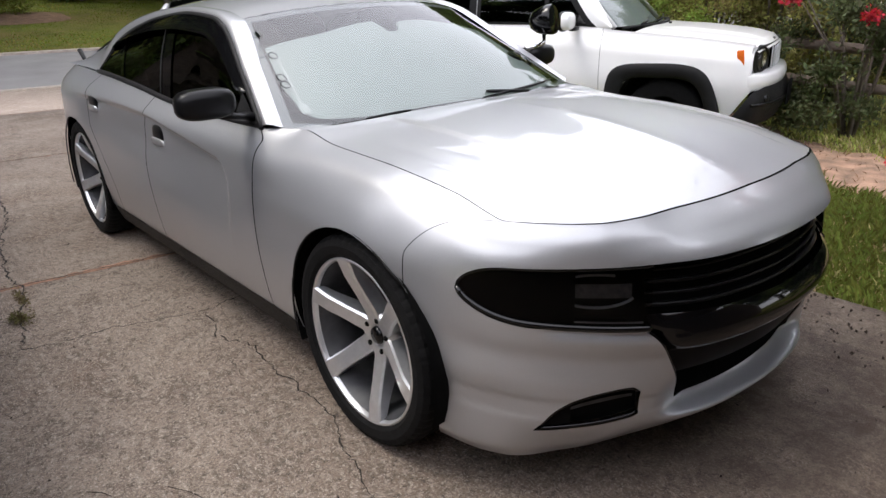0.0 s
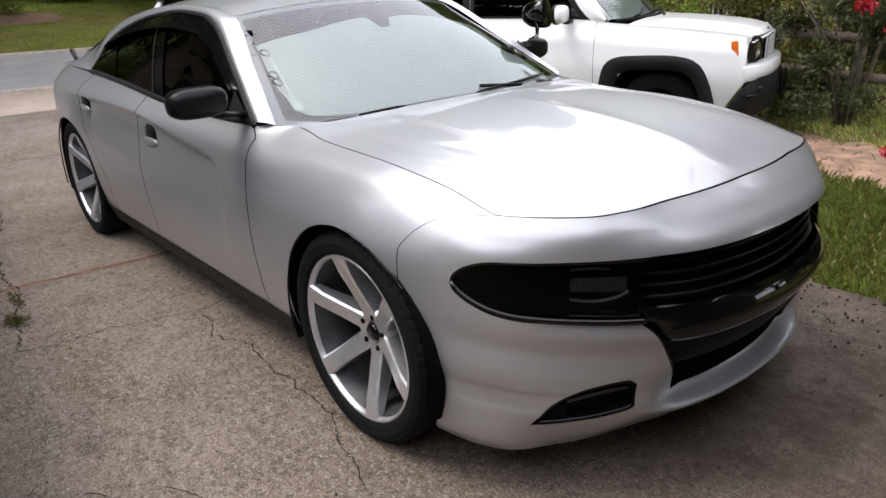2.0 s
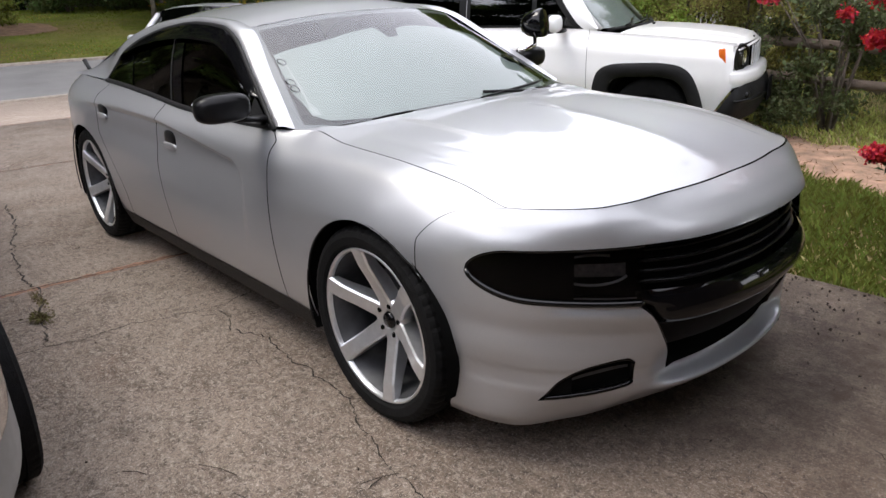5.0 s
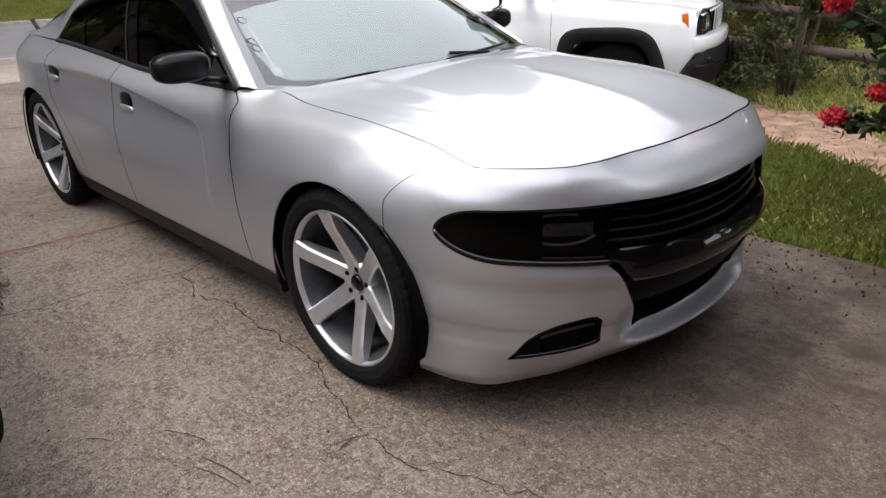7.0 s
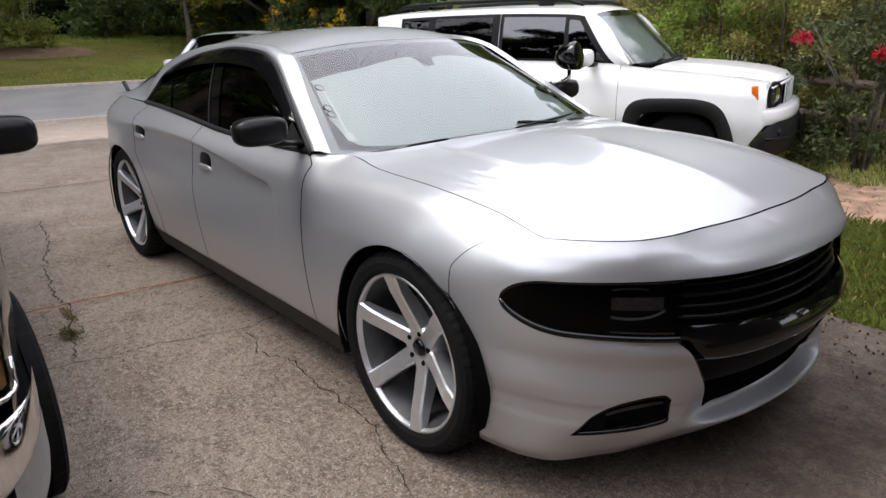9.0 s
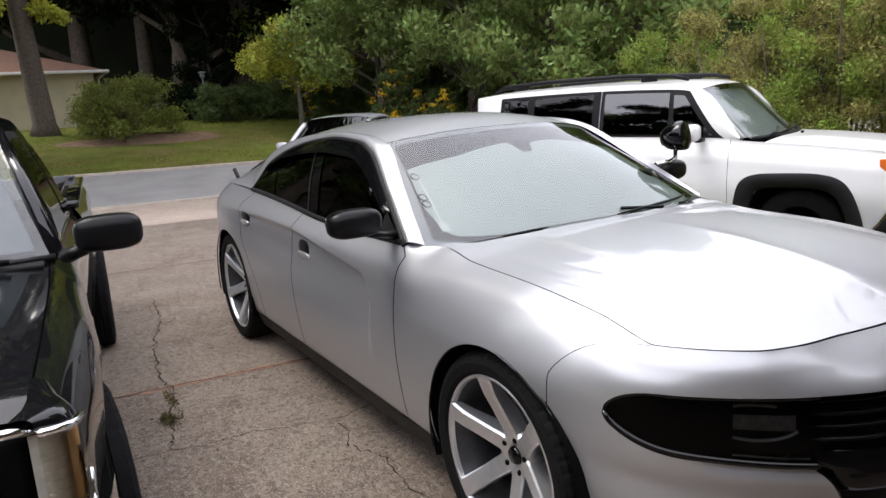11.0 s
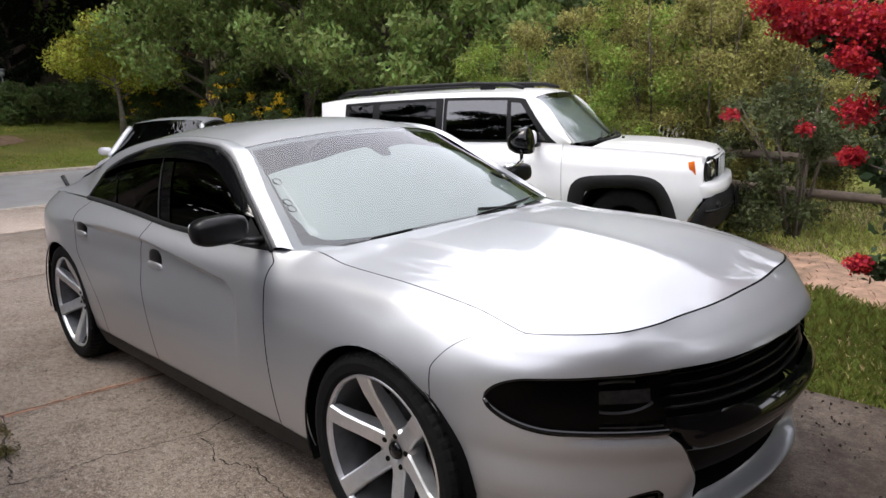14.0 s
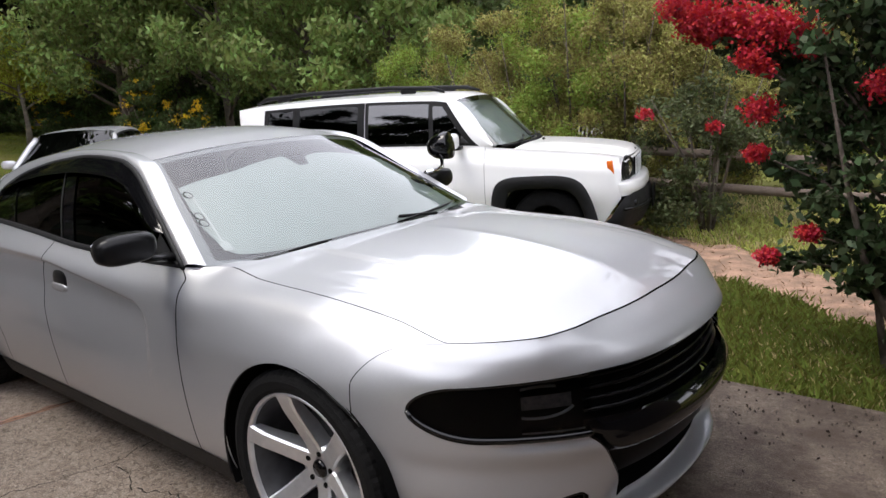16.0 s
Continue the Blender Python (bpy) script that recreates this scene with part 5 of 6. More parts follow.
# panel added behind the glass, coloured like the sky it should mirror
TSKYPANEL = material("pale_sky_panel", (.20, .22, .24), .8, 0, .1, 8)
part("windscreen_sky_panel", grid("tsh", lambda a, b: (lambda q: lerp(Vector((-1.40 + .06 * (1 - q * q), q * .69, 1.07)), Vector((-1.86, q * .53, 1.48)), a))(2 * b - 1), 8, 12), TSKYPANEL, truck, "grey panel standing in for sky reflected in the glass")
part("wiper", tube([(-1.24, .62, 1.065), (-1.25, .30, 1.075), (-1.27, .0, 1.085)], .011, 6), SATINBLACK, truck)
part("cowl", box(.12, 1.44, .02, (-1.29, 0, 1.035), .006, 1), TRIMBLACK, truck)
part("cab_inner", box(1.2, 1.3, .4, (-2.2, 0, .85), .03, 1), INTERIOR, truck)
tp("door_mirror", blob(.055, .112, .064, (-1.16, -.94, 1.138), .62, 24, 14), SATINBLACK, "black door mirror")
tp("mirror_foot", tube([(-1.19, -.86, 1.085), (-1.24, -.80, 1.06)], [.035, .045], 8, flat=.6), SATINBLACK)
tp("door_handle", blob(.08, .02, .022, (-2.30, -.835, .93), .7), SATINBLACK)
tp("emblem_script", box(.11, .004, .028, (-1.12, -.846, .83), .001, 1), CHROME, "small chrome script badge")
for cx in TA:
    tp("arch_liner", grid("l", lambda a, b, cx=cx: Vector((cx + .44 * math.cos(math.pi * (1.1 * a - .05)), lerp(-.82, -.5, b), .37 + .44 * math.sin(math.pi * (1.1 * a - .05)))), 20, 3), DEEPBLACK)
    ty = [(-.120, .19), (-.125, .30), (-.118, .335), (-.105, .352)]
    gr = []
    for k in (-.06, -.02, .02, .06):
        gr += [(k - .008, .353), (k - .005, .343), (k + .005, .343), (k + .008, .353)]
    for sy in (-1, 1):
        w = part("wheel", lathe([(-.09, .0), (-.095, .05), (-.07, .09), (-.075, .15), (-.11, .185), (-.11, .20)], 40), ALLOY, truck, "alloy wheel")
        w.location = (cx, sy * .755, .353)
        w.rotation_euler = (0, 0, (0 if sy < 0 else math.pi) + (radians(8) if cx > -2 else 0))
        part("tyre", treaded(lathe(ty + gr + [(-a, r) for a, r in ty[::-1]], 120), 24, .33), RUBBER, w, "black tyre with tread blocks")

# ---- the silver wagon at the end of the drive ----
wagon = thing("wagon_car", "silver wagon with dark glass parked nose-first at the drive's end", "car", at=pose(-10.83, 3.29, -.10, 0, 0, -38))
vp = pair(wagon)
PALESILVER = material("pale_silver_paint", (.56, .565, .575), .4, .35, .05, 500, coat=.8)


def vbelt(x):
    return curve([(-2.15, .98), (0, .95), (1.2, .90), (2.2, .70)])(x)


def vflank(x, t):
    w = curve([(-2.2, .70), (-1.9, .84), (1.3, .86), (2.0, .76), (2.25, .60)])(x)
    return Vector((x, -(w - .06 * (1 - t) ** 2 - .06 * t ** 4), lerp(.24, vbelt(x), t)))


vp("flank", flank_mesh(vflank, -2.2, 2.25, 60, 20, (-1.35, 1.35), .33, .36), PALESILVER)
vedge = path3([(.95, -.78, .93), (.45, -.64, 1.27), (.1, -.58, 1.42), (-.8, -.585, 1.46), (-1.6, -.58, 1.42), (-1.95, -.58, 1.34), (-2.12, -.68, 1.0)])


def vedge_at(x):
    lo, hi = 0.0, 1.0
    for _ in range(24):
        m = (lo + hi) / 2
        if vedge(m).x > x:
            lo = m
        else:
            hi = m
    return vedge(lo)


def vside(x, w, off=0.0):
    return lerp(vflank(x, 1.0), vedge_at(x), w) + Vector((0, -off - .02 * math.sin(math.pi * w), 0))


vp("pillar_panel", grid("v", lambda a, b: vside(lerp(.95, -2.10, a), b), 40, 8), PALESILVER)
vp("window_frame", grid("v", lambda a, b: vside(lerp(lerp(.75, -1.95, a), lerp(.18, -1.72, a), b), lerp(.04, .90, b), .004), 20, 8), TRIMBLACK)
for x0, x1, t0, t1 in ((.62, -.18, .16, -.18), (-.26, -1.10, -.26, -1.05), (-1.18, -1.86, -1.13, -1.66)):
    vp("side_window", grid("v", lambda a, b, x0=x0, x1=x1, t0=t0, t1=t1: vside(lerp(lerp(x0, x1, a), lerp(t0, t1, a), b), lerp(.09, .84, b), .009), 10, 6), TINT, "dark side window")
part("roof", grid("v", lambda a, b: (lambda e, q: Vector((e.x, -e.y * q, e.z + .04 * (1 - abs(q) ** 2.4))))(vedge_at(lerp(.1, -1.95, a)), 2 * b - 1), 20, 16), PALESILVER, wagon, "silver roof")
part("windscreen", grid("v", lambda a, b: (lambda q: lerp(Vector((1.0 + .15 * (1 - q * q), q * .76, .93)), Vector((.1 + .04 * (1 - q * q), q * .58, 1.42 + .04 * (1 - q * q))), a))(2 * b - 1), 8, 12), TINT, wagon)
part("rear_window", grid("v", lambda a, b: (lambda q: lerp(Vector((-2.13 - .05 * (1 - q * q), q * .66, 1.0)), Vector((-1.95 - .04 * (1 - q * q), q * .57, 1.35 + .04 * (1 - q * q))), a))(2 * b - 1), 8, 12), TINT, wagon, "dark rear window")
part("tailgate", grid("v", lambda a, b: (lambda q: Vector((-2.2 - .06 * (1 - q * q) + .05 * b, q * .70, lerp(.3, 1.0, b))))(2 * a - 1), 12, 8), PALESILVER, wagon)
part("bonnet", grid("v", lambda a, b: (lambda q, x: Vector((x, q * -vflank(x, 1).y, vbelt(x) + .04 * (1 - q * q))))(2 * b - 1, lerp(1.0, 2.25, a)), 12, 12), PALESILVER, wagon)
vp("front_pillar", tube([vedge(k / 20 * .42) for k in range(12)], .045, 8), PALESILVER)
vp("door_mirror", blob(.06, .11, .07, (.62, -.96, 1.0), .7), PALESILVER, "silver door mirror")
for cx in (-1.35, 1.35):
    for o in vp("tyre", lathe([(-.84, .2), (-.84, .3), (-.82, .315), (-.66, .315)], 28), RUBBER):
        o.location = (cx, 0, .315)

# ---- plants, fence, houses ----
BARK = material("bark", (.10, .08, .065), .95, 0, .35, 14, bump=.8, bump_scale=30)
PALEBARK = material("pale_bark", (.20, .17, .14), .9, 0, .3, 12, bump=.5, bump_scale=30)


def leaf_material(name, color, island=.45, trans=.35, spec=.3):
    m = material(name, color, .55, 0, .25, .8, island=island, spec=spec)
    nt = m.node_tree
    b = nt.nodes["Principled BSDF"]
    o = nt.nodes["Material Output"]
    src = b.inputs["Base Color"].links[0].from_socket
    tr = nt.nodes.new("ShaderNodeBsdfTranslucent")
    mx = nt.nodes.new("ShaderNodeMixShader")
    mx.inputs["Fac"].default_value = trans
    nt.links.new(src, tr.inputs["Color"])
    nt.links.new(b.outputs["BSDF"], mx.inputs[1])
    nt.links.new(tr.outputs["BSDF"], mx.inputs[2])
    nt.links.new(mx.outputs["Shader"], o.inputs["Surface"])
    return m


LEAF_DARK = leaf_material("leaf_dark", (.09, .13, .04))
LEAF_MID = leaf_material("leaf_mid", (.185, .25, .07))
LEAF_YEL = leaf_material("leaf_yellowgreen", (.46, .48, .075))
LEAF_ROUND = leaf_material("leaf_bright", (.15, .175, .034))
# near-black leaf copy: the wood's deep shade put into its colour
LEAF_SHADED = leaf_material("leaf_shaded", (.010, .017, .007), spec=.05)
LAWNBLADE = leaf_material("lawn_blade", (.16, .20, .026), .2, spec=.04)
LEAF_OLIVE = leaf_material("leaf_olive", (.30, .28, .085))
LEAF_FENCE = leaf_material("leaf_fence", (.075, .092, .035))
LEAF_LIGHT = leaf_material("leaf_light", (.25, .33, .06))
LEAF_MYRTLE = leaf_material("leaf_myrtle", (.04, .062, .025))
GOLD = leaf_material("gold_blossom", (.80, .56, .03), .15)
RED = leaf_material("red_blossom", (.43, .020, .030), .14, .3)
GRASS = leaf_material("grass_blade", (.135, .16, .034), .45, spec=.12)
ROUGHGRASS = leaf_material("rough_grass_blade", (.34, .36, .09), .4)
DRYGRASS = leaf_material("dry_grass", (.46, .38, .20), .35)


def leaf_cloud(centres, size, seed, droop=.3, slim=.45, fold=.15):
    """One mesh of many small four-cornered leaves at the centres."""
    rng = np.random.default_rng(seed)
    n = len(centres)
    c = np.asarray(centres, float)
    d = rng.normal(size=(n, 3))
    d[:, 2] -= droop
    d /= np.linalg.norm(d, axis=1)[:, None]
    u = rng.normal(size=(n, 3))
    u -= d * (u * d).sum(1)[:, None]
    u /= np.linalg.norm(u, axis=1)[:, None]
    w = np.cross(d, u)
    s = size * rng.uniform(.6, 1.35, (n, 1))
    v = np.stack([c - d * s * .5, c + u * s * slim * .5 + w * s * fold, c + d * s * .5, c - u * s * slim * .5 + w * s * fold], 1).reshape(-1, 3)
    me = bpy.data.meshes.new("leaves")
    me.vertices.add(4 * n)
    me.vertices.foreach_set("co", v.ravel())
    me.loops.add(4 * n)
    me.loops.foreach_set("vertex_index", np.arange(4 * n, dtype=np.int32))
    me.polygons.add(n)
    me.polygons.foreach_set("loop_start", np.arange(0, 4 * n, 4, dtype=np.int32))
    me.update(calc_edges=True)
    me.validate()
    return me


def clump_points(clumps, per, seed, shell=.5):
    """Leaf places in clumps (x, y, z, r), denser towards their outside."""
    rng = np.random.default_rng(seed)
    out = []
    for x, y, z, r in clumps:
        d = rng.normal(size=(per, 3))
        d /= np.linalg.norm(d, axis=1)[:, None]
        rad = r * (shell + (1 - shell) * rng.random((per, 1))) * rng.uniform(.6, 1.15, (per, 1))
        p = d * rad
        p[:, 2] *= .75
        out.append(p + np.array((x, y, z)))
    return np.concatenate(out)


def limb_set(rnd, base, h, r, spread, n, start=.35, up=.6):
    """A trunk with limbs; returns the meshes and the limbs' ends."""
    bend = [Vector(base) + Vector((rnd.gauss(0, .03) * h * k / 5, rnd.gauss(0, .03) * h * k / 5, h * k / 5)) for k in range(6)]
    bend[0] = Vector(base)
    rad = [r * (1.25 if k == 0 else 1 - .15 * k) for k in range(6)]
    ms = [tube(bend, rad, 8)]
    ends = [bend[-1]]
    for i in range(n):
        t = lerp(start, .98, (i + rnd.random()) / n)
        k = min(4, int(t * 5))
        p = lerp(bend[k], bend[k + 1], t * 5 - k)
        a = i * 2.4 + rnd.uniform(-.4, .4)
        ln = spread * (1.1 - .5 * t) * rnd.uniform(.7, 1.15)
        q1 = p + Vector((math.cos(a) * ln * .5, math.sin(a) * ln * .5, ln * up * .45))
        q2 = p + Vector((math.cos(a + .2) * ln, math.sin(a + .2) * ln, ln * up * .8))
        ms.append(tube([p, q1, q2], [r * .38 * (1.2 - t * .6), r * .25 * (1.2 - t * .6), r * .08], 6))
        ends += [q2, lerp(q1, q2, .5), q1 + Vector((rnd.gauss(0, .2), rnd.gauss(0, .2), .2)) * spread * .3]
    return ms, ends


def make_tree(name, label, seed, h, r, spread, n, per, leaf, mat, bark=BARK, start=.35, clump=.45, slim=.45, droop=.3, category="tree", up=.6, group="", kind=""):
    rnd = random.Random(seed)
    t = thing(name, label, category, group, kind)
    ms, ends = limb_set(rnd, (0, 0, 0), h, r, spread, n, start, up)
    part("trunk", joined(ms), bark, t)
    cl = [(e.x, e.y, e.z + .1 * spread * clump, spread * clump * rnd.uniform(.65, 1.2)) for e in ends]
    part("crown", leaf_cloud(clump_points(cl, per, seed), leaf, seed, droop, slim), mat, t)
    return t


def place(t, x, y, dz=0.0, turn=0.0, scale=1.0):
    t.location = (x, y, rise(x, y) - .04 + dz)
    t.rotation_euler = (0, 0, radians(turn))
    t.scale = (scale,) * 3
    return t


EYE = Vector((1.75, -2.2, 0))


def polar(az, d):
    return EYE.x + d * math.cos(radians(az)), EYE.y + d * math.sin(radians(az))


# woods behind the lawn: three kinds, repeated
WOODS = "trees of the wood"
kinds = [
    make_tree("wood_tree", "tall woodland tree, the wood's shade put into near-black leaves", 11, 11.5, .26, 4.2, 16, 520, .30, LEAF_SHADED, start=.12, clump=.42, group=WOODS),
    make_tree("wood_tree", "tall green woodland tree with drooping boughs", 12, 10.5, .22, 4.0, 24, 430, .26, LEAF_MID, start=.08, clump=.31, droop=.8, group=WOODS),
    make_tree("wood_tree", "slim woodland tree with high crown, shade put into its leaves", 13, 12.5, .22, 3.8, 16, 480, .30, LEAF_SHADED, start=.25, clump=.45, group=WOODS),
]
rnd = random.Random(5)
spots = []
for i, az in enumerate(np.linspace(186, 92, 26)):
    spots.append((az + rnd.uniform(-1.2, 1.2), rnd.uniform(37, 44) if az > 150 else rnd.uniform(27, 34), 0 if az > 158 else (1 if i % 3 else 0)))
for i, az in enumerate(np.linspace(184, 96, 18)):
    spots.append((az + rnd.uniform(-2, 2), rnd.uniform(48, 56), 2 if i % 2 else 0))
first = [False] * 3
for az, d, k in spots:
    x, y = polar(az, d)
    z = rise(x, y) - .1
    m = pose(x, y, z, 0, 0, rnd.uniform(0, 360))
    m = m @ Matrix.Scale(.62 if az < 146 else 1.0 if az < 152 else 1.55, 4)
    if az < 104 or (-46 < x < -30 and y < 4.5):
        continue
    if first[k]:
        copy_thing(kinds[k], m)
    else:
        kinds[k].matrix_world = m
        first[k] = True
# sheet coloured as the wood's deep shade; its unseen heights shape the cars' reflections
WOODSHADE = material("far_wood_shade", (.012, .018, .008), .95, 0, .5, .25)
single("backdrop", grid("bd", lambda a, b: (lambda az, r: Vector((EYE.x + r * math.cos(az), EYE.y + r * math.sin(az), lerp(-1, lerp(6, lerp(31, 15, smoothstep(.45, .62, a)), smoothstep(.37, .42, a)) + 3 * math.sin(a * 37) + 2 * math.sin(a * 91), b))))(radians(lerp(290, 60, a)), 64), 110, 6), WOODSHADE, "near-black sheet standing in for the far wood's shade", "backdrop", kind="structure")

# nearer green trees and shrubs at the lawn's far side
def shrub(name, label, seed, w, h, n, per, leaf, mat, category="shrub", slim=.45, twig=PALEBARK, stems=7, shell=.45, droop=.2):
    rnd = random.Random(seed)
    t = thing(name, label, category)
    ms, cl = [], []
    for k in range(stems):
        a = 2 * math.pi * k / stems + rnd.uniform(-.3, .3)
        r = w * rnd.uniform(.3, .8)
        ms.append(tube([(.05 * math.cos(a) * w, .05 * math.sin(a) * w, 0), (r * .4 * math.cos(a), r * .4 * math.sin(a), h * .45), (r * math.cos(a), r * math.sin(a), h * rnd.uniform(.7, .95))], [.012 + .010 * w, .008 + .005 * w, .004], 5))
    part("stem", joined(ms), twig, t)
    for k in range(n):
        a, u = rnd.uniform(0, 2 * math.pi), rnd.random() ** .5
        z = h * (.12 + .85 * rnd.random())
        rr = w * u * (1 - .45 * (z / h) ** 2) * .92
        cl.append((rr * math.cos(a), rr * math.sin(a), z, w * rnd.uniform(.18, .34)))
    part("leaves", leaf_cloud(clump_points(cl, per, seed, shell), leaf, seed, droop, slim), mat, t)
    return t


place(shrub("round_shrub", "dense rounded green shrub on the far lawn", 21, 2.0, 1.85, 80, 260, .10, LEAF_ROUND, shell=.3), *polar(172.1, 26.6))
dog = place(make_tree("small_tree", "small yellow-green tree with open limbs on the lawn", 22, 2.9, .10, 2.1, 11, 430, .13, LEAF_YEL, PALEBARK, .35, .34, up=.5), *polar(159.6, 27))
for az, d, sd, w, h, mat in ((165, 31, 31, 1.7, 1.3, LEAF_DARK), (162, 32, 32, 2.0, 1.3, LEAF_DARK), (156, 30, 33, 2.2, 2.2, LEAF_DARK), (153.5, 29, 34, 2.0, 1.9, LEAF_DARK), (149, 28, 35, 2.2, 2.4, LEAF_DARK),
                             (145, 27, 36, 2.4, 2.6, LEAF_MID), (141, 24, 37, 2.3, 2.6, LEAF_DARK), (137, 22, 38, 2.2, 2.8, LEAF_MID), (168, 34, 39, 1.8, 1.5, LEAF_SHADED)):
    place(shrub("border_shrub", "leafy green shrub along the wood's edge", sd, w, h, 34, 190, .17, mat), *polar(az, d))
for az, d, sd, w, h in ((152.3, 21.5, 41, .8, 2.2), (149.3, 21, 42, 1.0, 1.6), (158.3, 28, 43, .9, 1.6)):
    t = place(shrub("gold_shrub", "shrub with golden yellow blossom", sd, w, h, 30, 170, .12, LEAF_DARK), *polar(az, d))
    rg = random.Random(sd)
    part("blossom", leaf_cloud(clump_points([(w * rg.uniform(-.7, .7), w * rg.uniform(-.7, .7), h * rg.uniform(.3, 1.0), rg.uniform(.08, .26)) for _ in range(34)], 34, sd, .1), .07, sd), GOLD, t, "golden blossom")
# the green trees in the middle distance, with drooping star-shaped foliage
for az, d, sd, h, sp, mat in ((153.5, 24, 51, 6.2, 2.9, LEAF_MID), (146, 22, 52, 7.0, 3.0, LEAF_MID), (139.5, 18.5, 53, 6.0, 2.6, LEAF_MID), (133.5, 16.5, 54, 5.4, 2.3, LEAF_MID), (166, 38, 55, 6.5, 2.6, LEAF_SHADED), (128, 19, 56, 4.6, 2.2, LEAF_DARK), (121, 20, 57, 4.8, 2.4, LEAF_DARK), (112, 20, 58, 4.8, 2.4, LEAF_DARK), (103, 21, 59, 4.4, 2.4, LEAF_DARK)):
    place(make_tree("green_tree", "green tree with drooping leafy boughs", sd, h, .13, sp, 24, 300, .17, mat, BARK, .12, .27, droop=.9, slim=.42), *polar(az, d))
# tall loose shrubs behind the white car, olive with russet tips
for az, d, sd, w, h in ((127, 10.6, 61, 1.0, 2.5), (123.5, 9.8, 62, 1.0, 2.7), (119.5, 9.6, 63, 1.2, 3.0), (115.5, 9.2, 64, 1.2, 2.7), (111.5, 9.0, 65, 1.1, 2.3), (131, 12, 66, 1.1, 2.4), (107, 10.5, 67, 1.3, 2.4), (102, 11, 68, 1.4, 2.4), (97, 11, 69, 1.4, 2.5)):
    place(shrub("loose_shrub", "tall loose shrub with small olive leaves", sd, w, h, 60, 620, .042, LEAF_OLIVE if sd % 3 else LEAF_LIGHT, stems=9, shell=.1, twig=BARK), *polar(az, d), 0, sd * 37)
# the dark shrub by the fence with scattered red blossom
dk = place(shrub("fence_shrub", "dark-leaved shrub with a few red blossoms by the fence", 71, .95, 1.75, 40, 260, .055, LEAF_FENCE, stems=10, shell=.2, twig=BARK), *polar(109.5, 7.9))
part("blossom", leaf_cloud(clump_points([(.3, -.7, 1.15, .10), (-.35, -.75, 1.28, .11)], 160, 72, .1), .035, 72, slim=.8), RED, dk, "red blossom clusters")

# the flowering bush by the drive's edge, close to the camera
my = thing("flowering_bush", "dark-leaved bush with crimson blossom clusters at the drive's edge", "bush")
rm = random.Random(81)
MB = Vector((1.28, 1.98, 0))
stems, leafc, bloom = [], [], []
for k in range(9):
    a = rm.uniform(0, 6.28)
    top = MB + Vector((rm.uniform(-.55, .75), rm.uniform(-.3, .8), rm.uniform(1.3, 2.5)))
    mid = lerp(MB, top, .5) + Vector((rm.uniform(-.15, .15), rm.uniform(-.15, .15), .1))
    stems.append(tube([MB + Vector((rm.uniform(-.08, .08), rm.uniform(-.08, .08), -.02)), lerp(MB, mid, .5) + Vector((rm.uniform(-.05, .05), 0, 0)), mid, top], [.022, .018, .012, .004], 6))
    for u in np.linspace(.25, 1.0, 9):
        p = lerp(mid, top, u * 2 - 1) if u > .5 else lerp(MB, mid, u * 2)
        leafc.append((p.x + rm.uniform(-.12, .12), p.y + rm.uniform(-.12, .12), p.z, rm.uniform(.12, .24)))
# boughs that reach out over the grass and carry the blossom: (tip, cluster size)
for tip, size in (((.31, 1.78, 1.86), .16), ((.46, 1.80, 1.83), .17), ((.62, 1.80, 1.80), .17), ((.74, 1.84, 1.74), .17), ((.14, 1.80, 1.93), .13), ((.22, 1.86, 1.82), .12),
                  ((1.14, 1.86, 1.46), .13), ((.60, 1.80, 1.36), .12), ((.56, 1.86, 1.13), .075), ((.64, 1.84, .57), .075), ((.85, 1.80, .72), .07), ((.55, 1.74, 1.63), .10), ((1.0, 1.9, 1.98), .14), ((.84, 1.84, 2.0), .15)):
    p = Vector(tip)
    b0 = MB + Vector((0, 0, max(.25, p.z * .55)))
    md = lerp(b0, p, .55) + Vector((0, .06, .06))
    stems.append(tube([b0, md, p], [.012, .008, .004], 5))
    bloom.append((p.x, p.y, p.z, size))
    if p.z > 1.5:
        bloom.append((p.x + .07, p.y + .03, p.z - .06, size * .7))
    for u in (.3, .5, .65, .8):
        q = lerp(b0, md, u * 2) if u < .5 else lerp(md, p, u * 2 - 1)
        leafc.append((q.x + rm.uniform(-.06, .06), q.y + rm.uniform(0, .12), q.z + rm.uniform(-.04, .04), rm.uniform(.08, .15)))
# upper crown above the view, added to shade the drive's edge
for k in range(130):
    u = rm.uniform(0, 6.28)
    r = 1.9 * rm.random() ** .5
    leafc.append((MB.x + .4 + r * math.cos(u), MB.y + .35 + r * math.sin(u) * .8, rm.uniform(2.85, 4.2), rm.uniform(.3, .5)))
for k in range(6):
    u = k * 1.05
    stems.append(tube([MB + Vector((0, 0, .3)), MB + Vector((.12 * math.cos(u), .35 + .15 * math.sin(u), 1.1)), MB + Vector((.35 * math.cos(u) + .2, .45 + .3 * math.sin(u), 2.2)), MB + Vector((.4 + 1.1 * math.cos(u), .3 + 1.0 * math.sin(u), 3.8))], [.011, .009, .007, .003], 6))
for k in range(85):
    leafc.append((MB.x + rm.uniform(-.30, .9), MB.y + rm.uniform(-.12, .8), rm.uniform(.12, 2.5), rm.uniform(.14, .26)))
part("stem", joined(stems), BARK, my)
part("leaves", leaf_cloud(clump_points(leafc, 95, 82, .2), .062, 82, .5, .55), LEAF_MYRTLE, my)
part("blossom", leaf_cloud(clump_points(bloom, 620, 83, .25), .021, 83, 0, .9, .3), RED, my, "crimson blossom clusters")

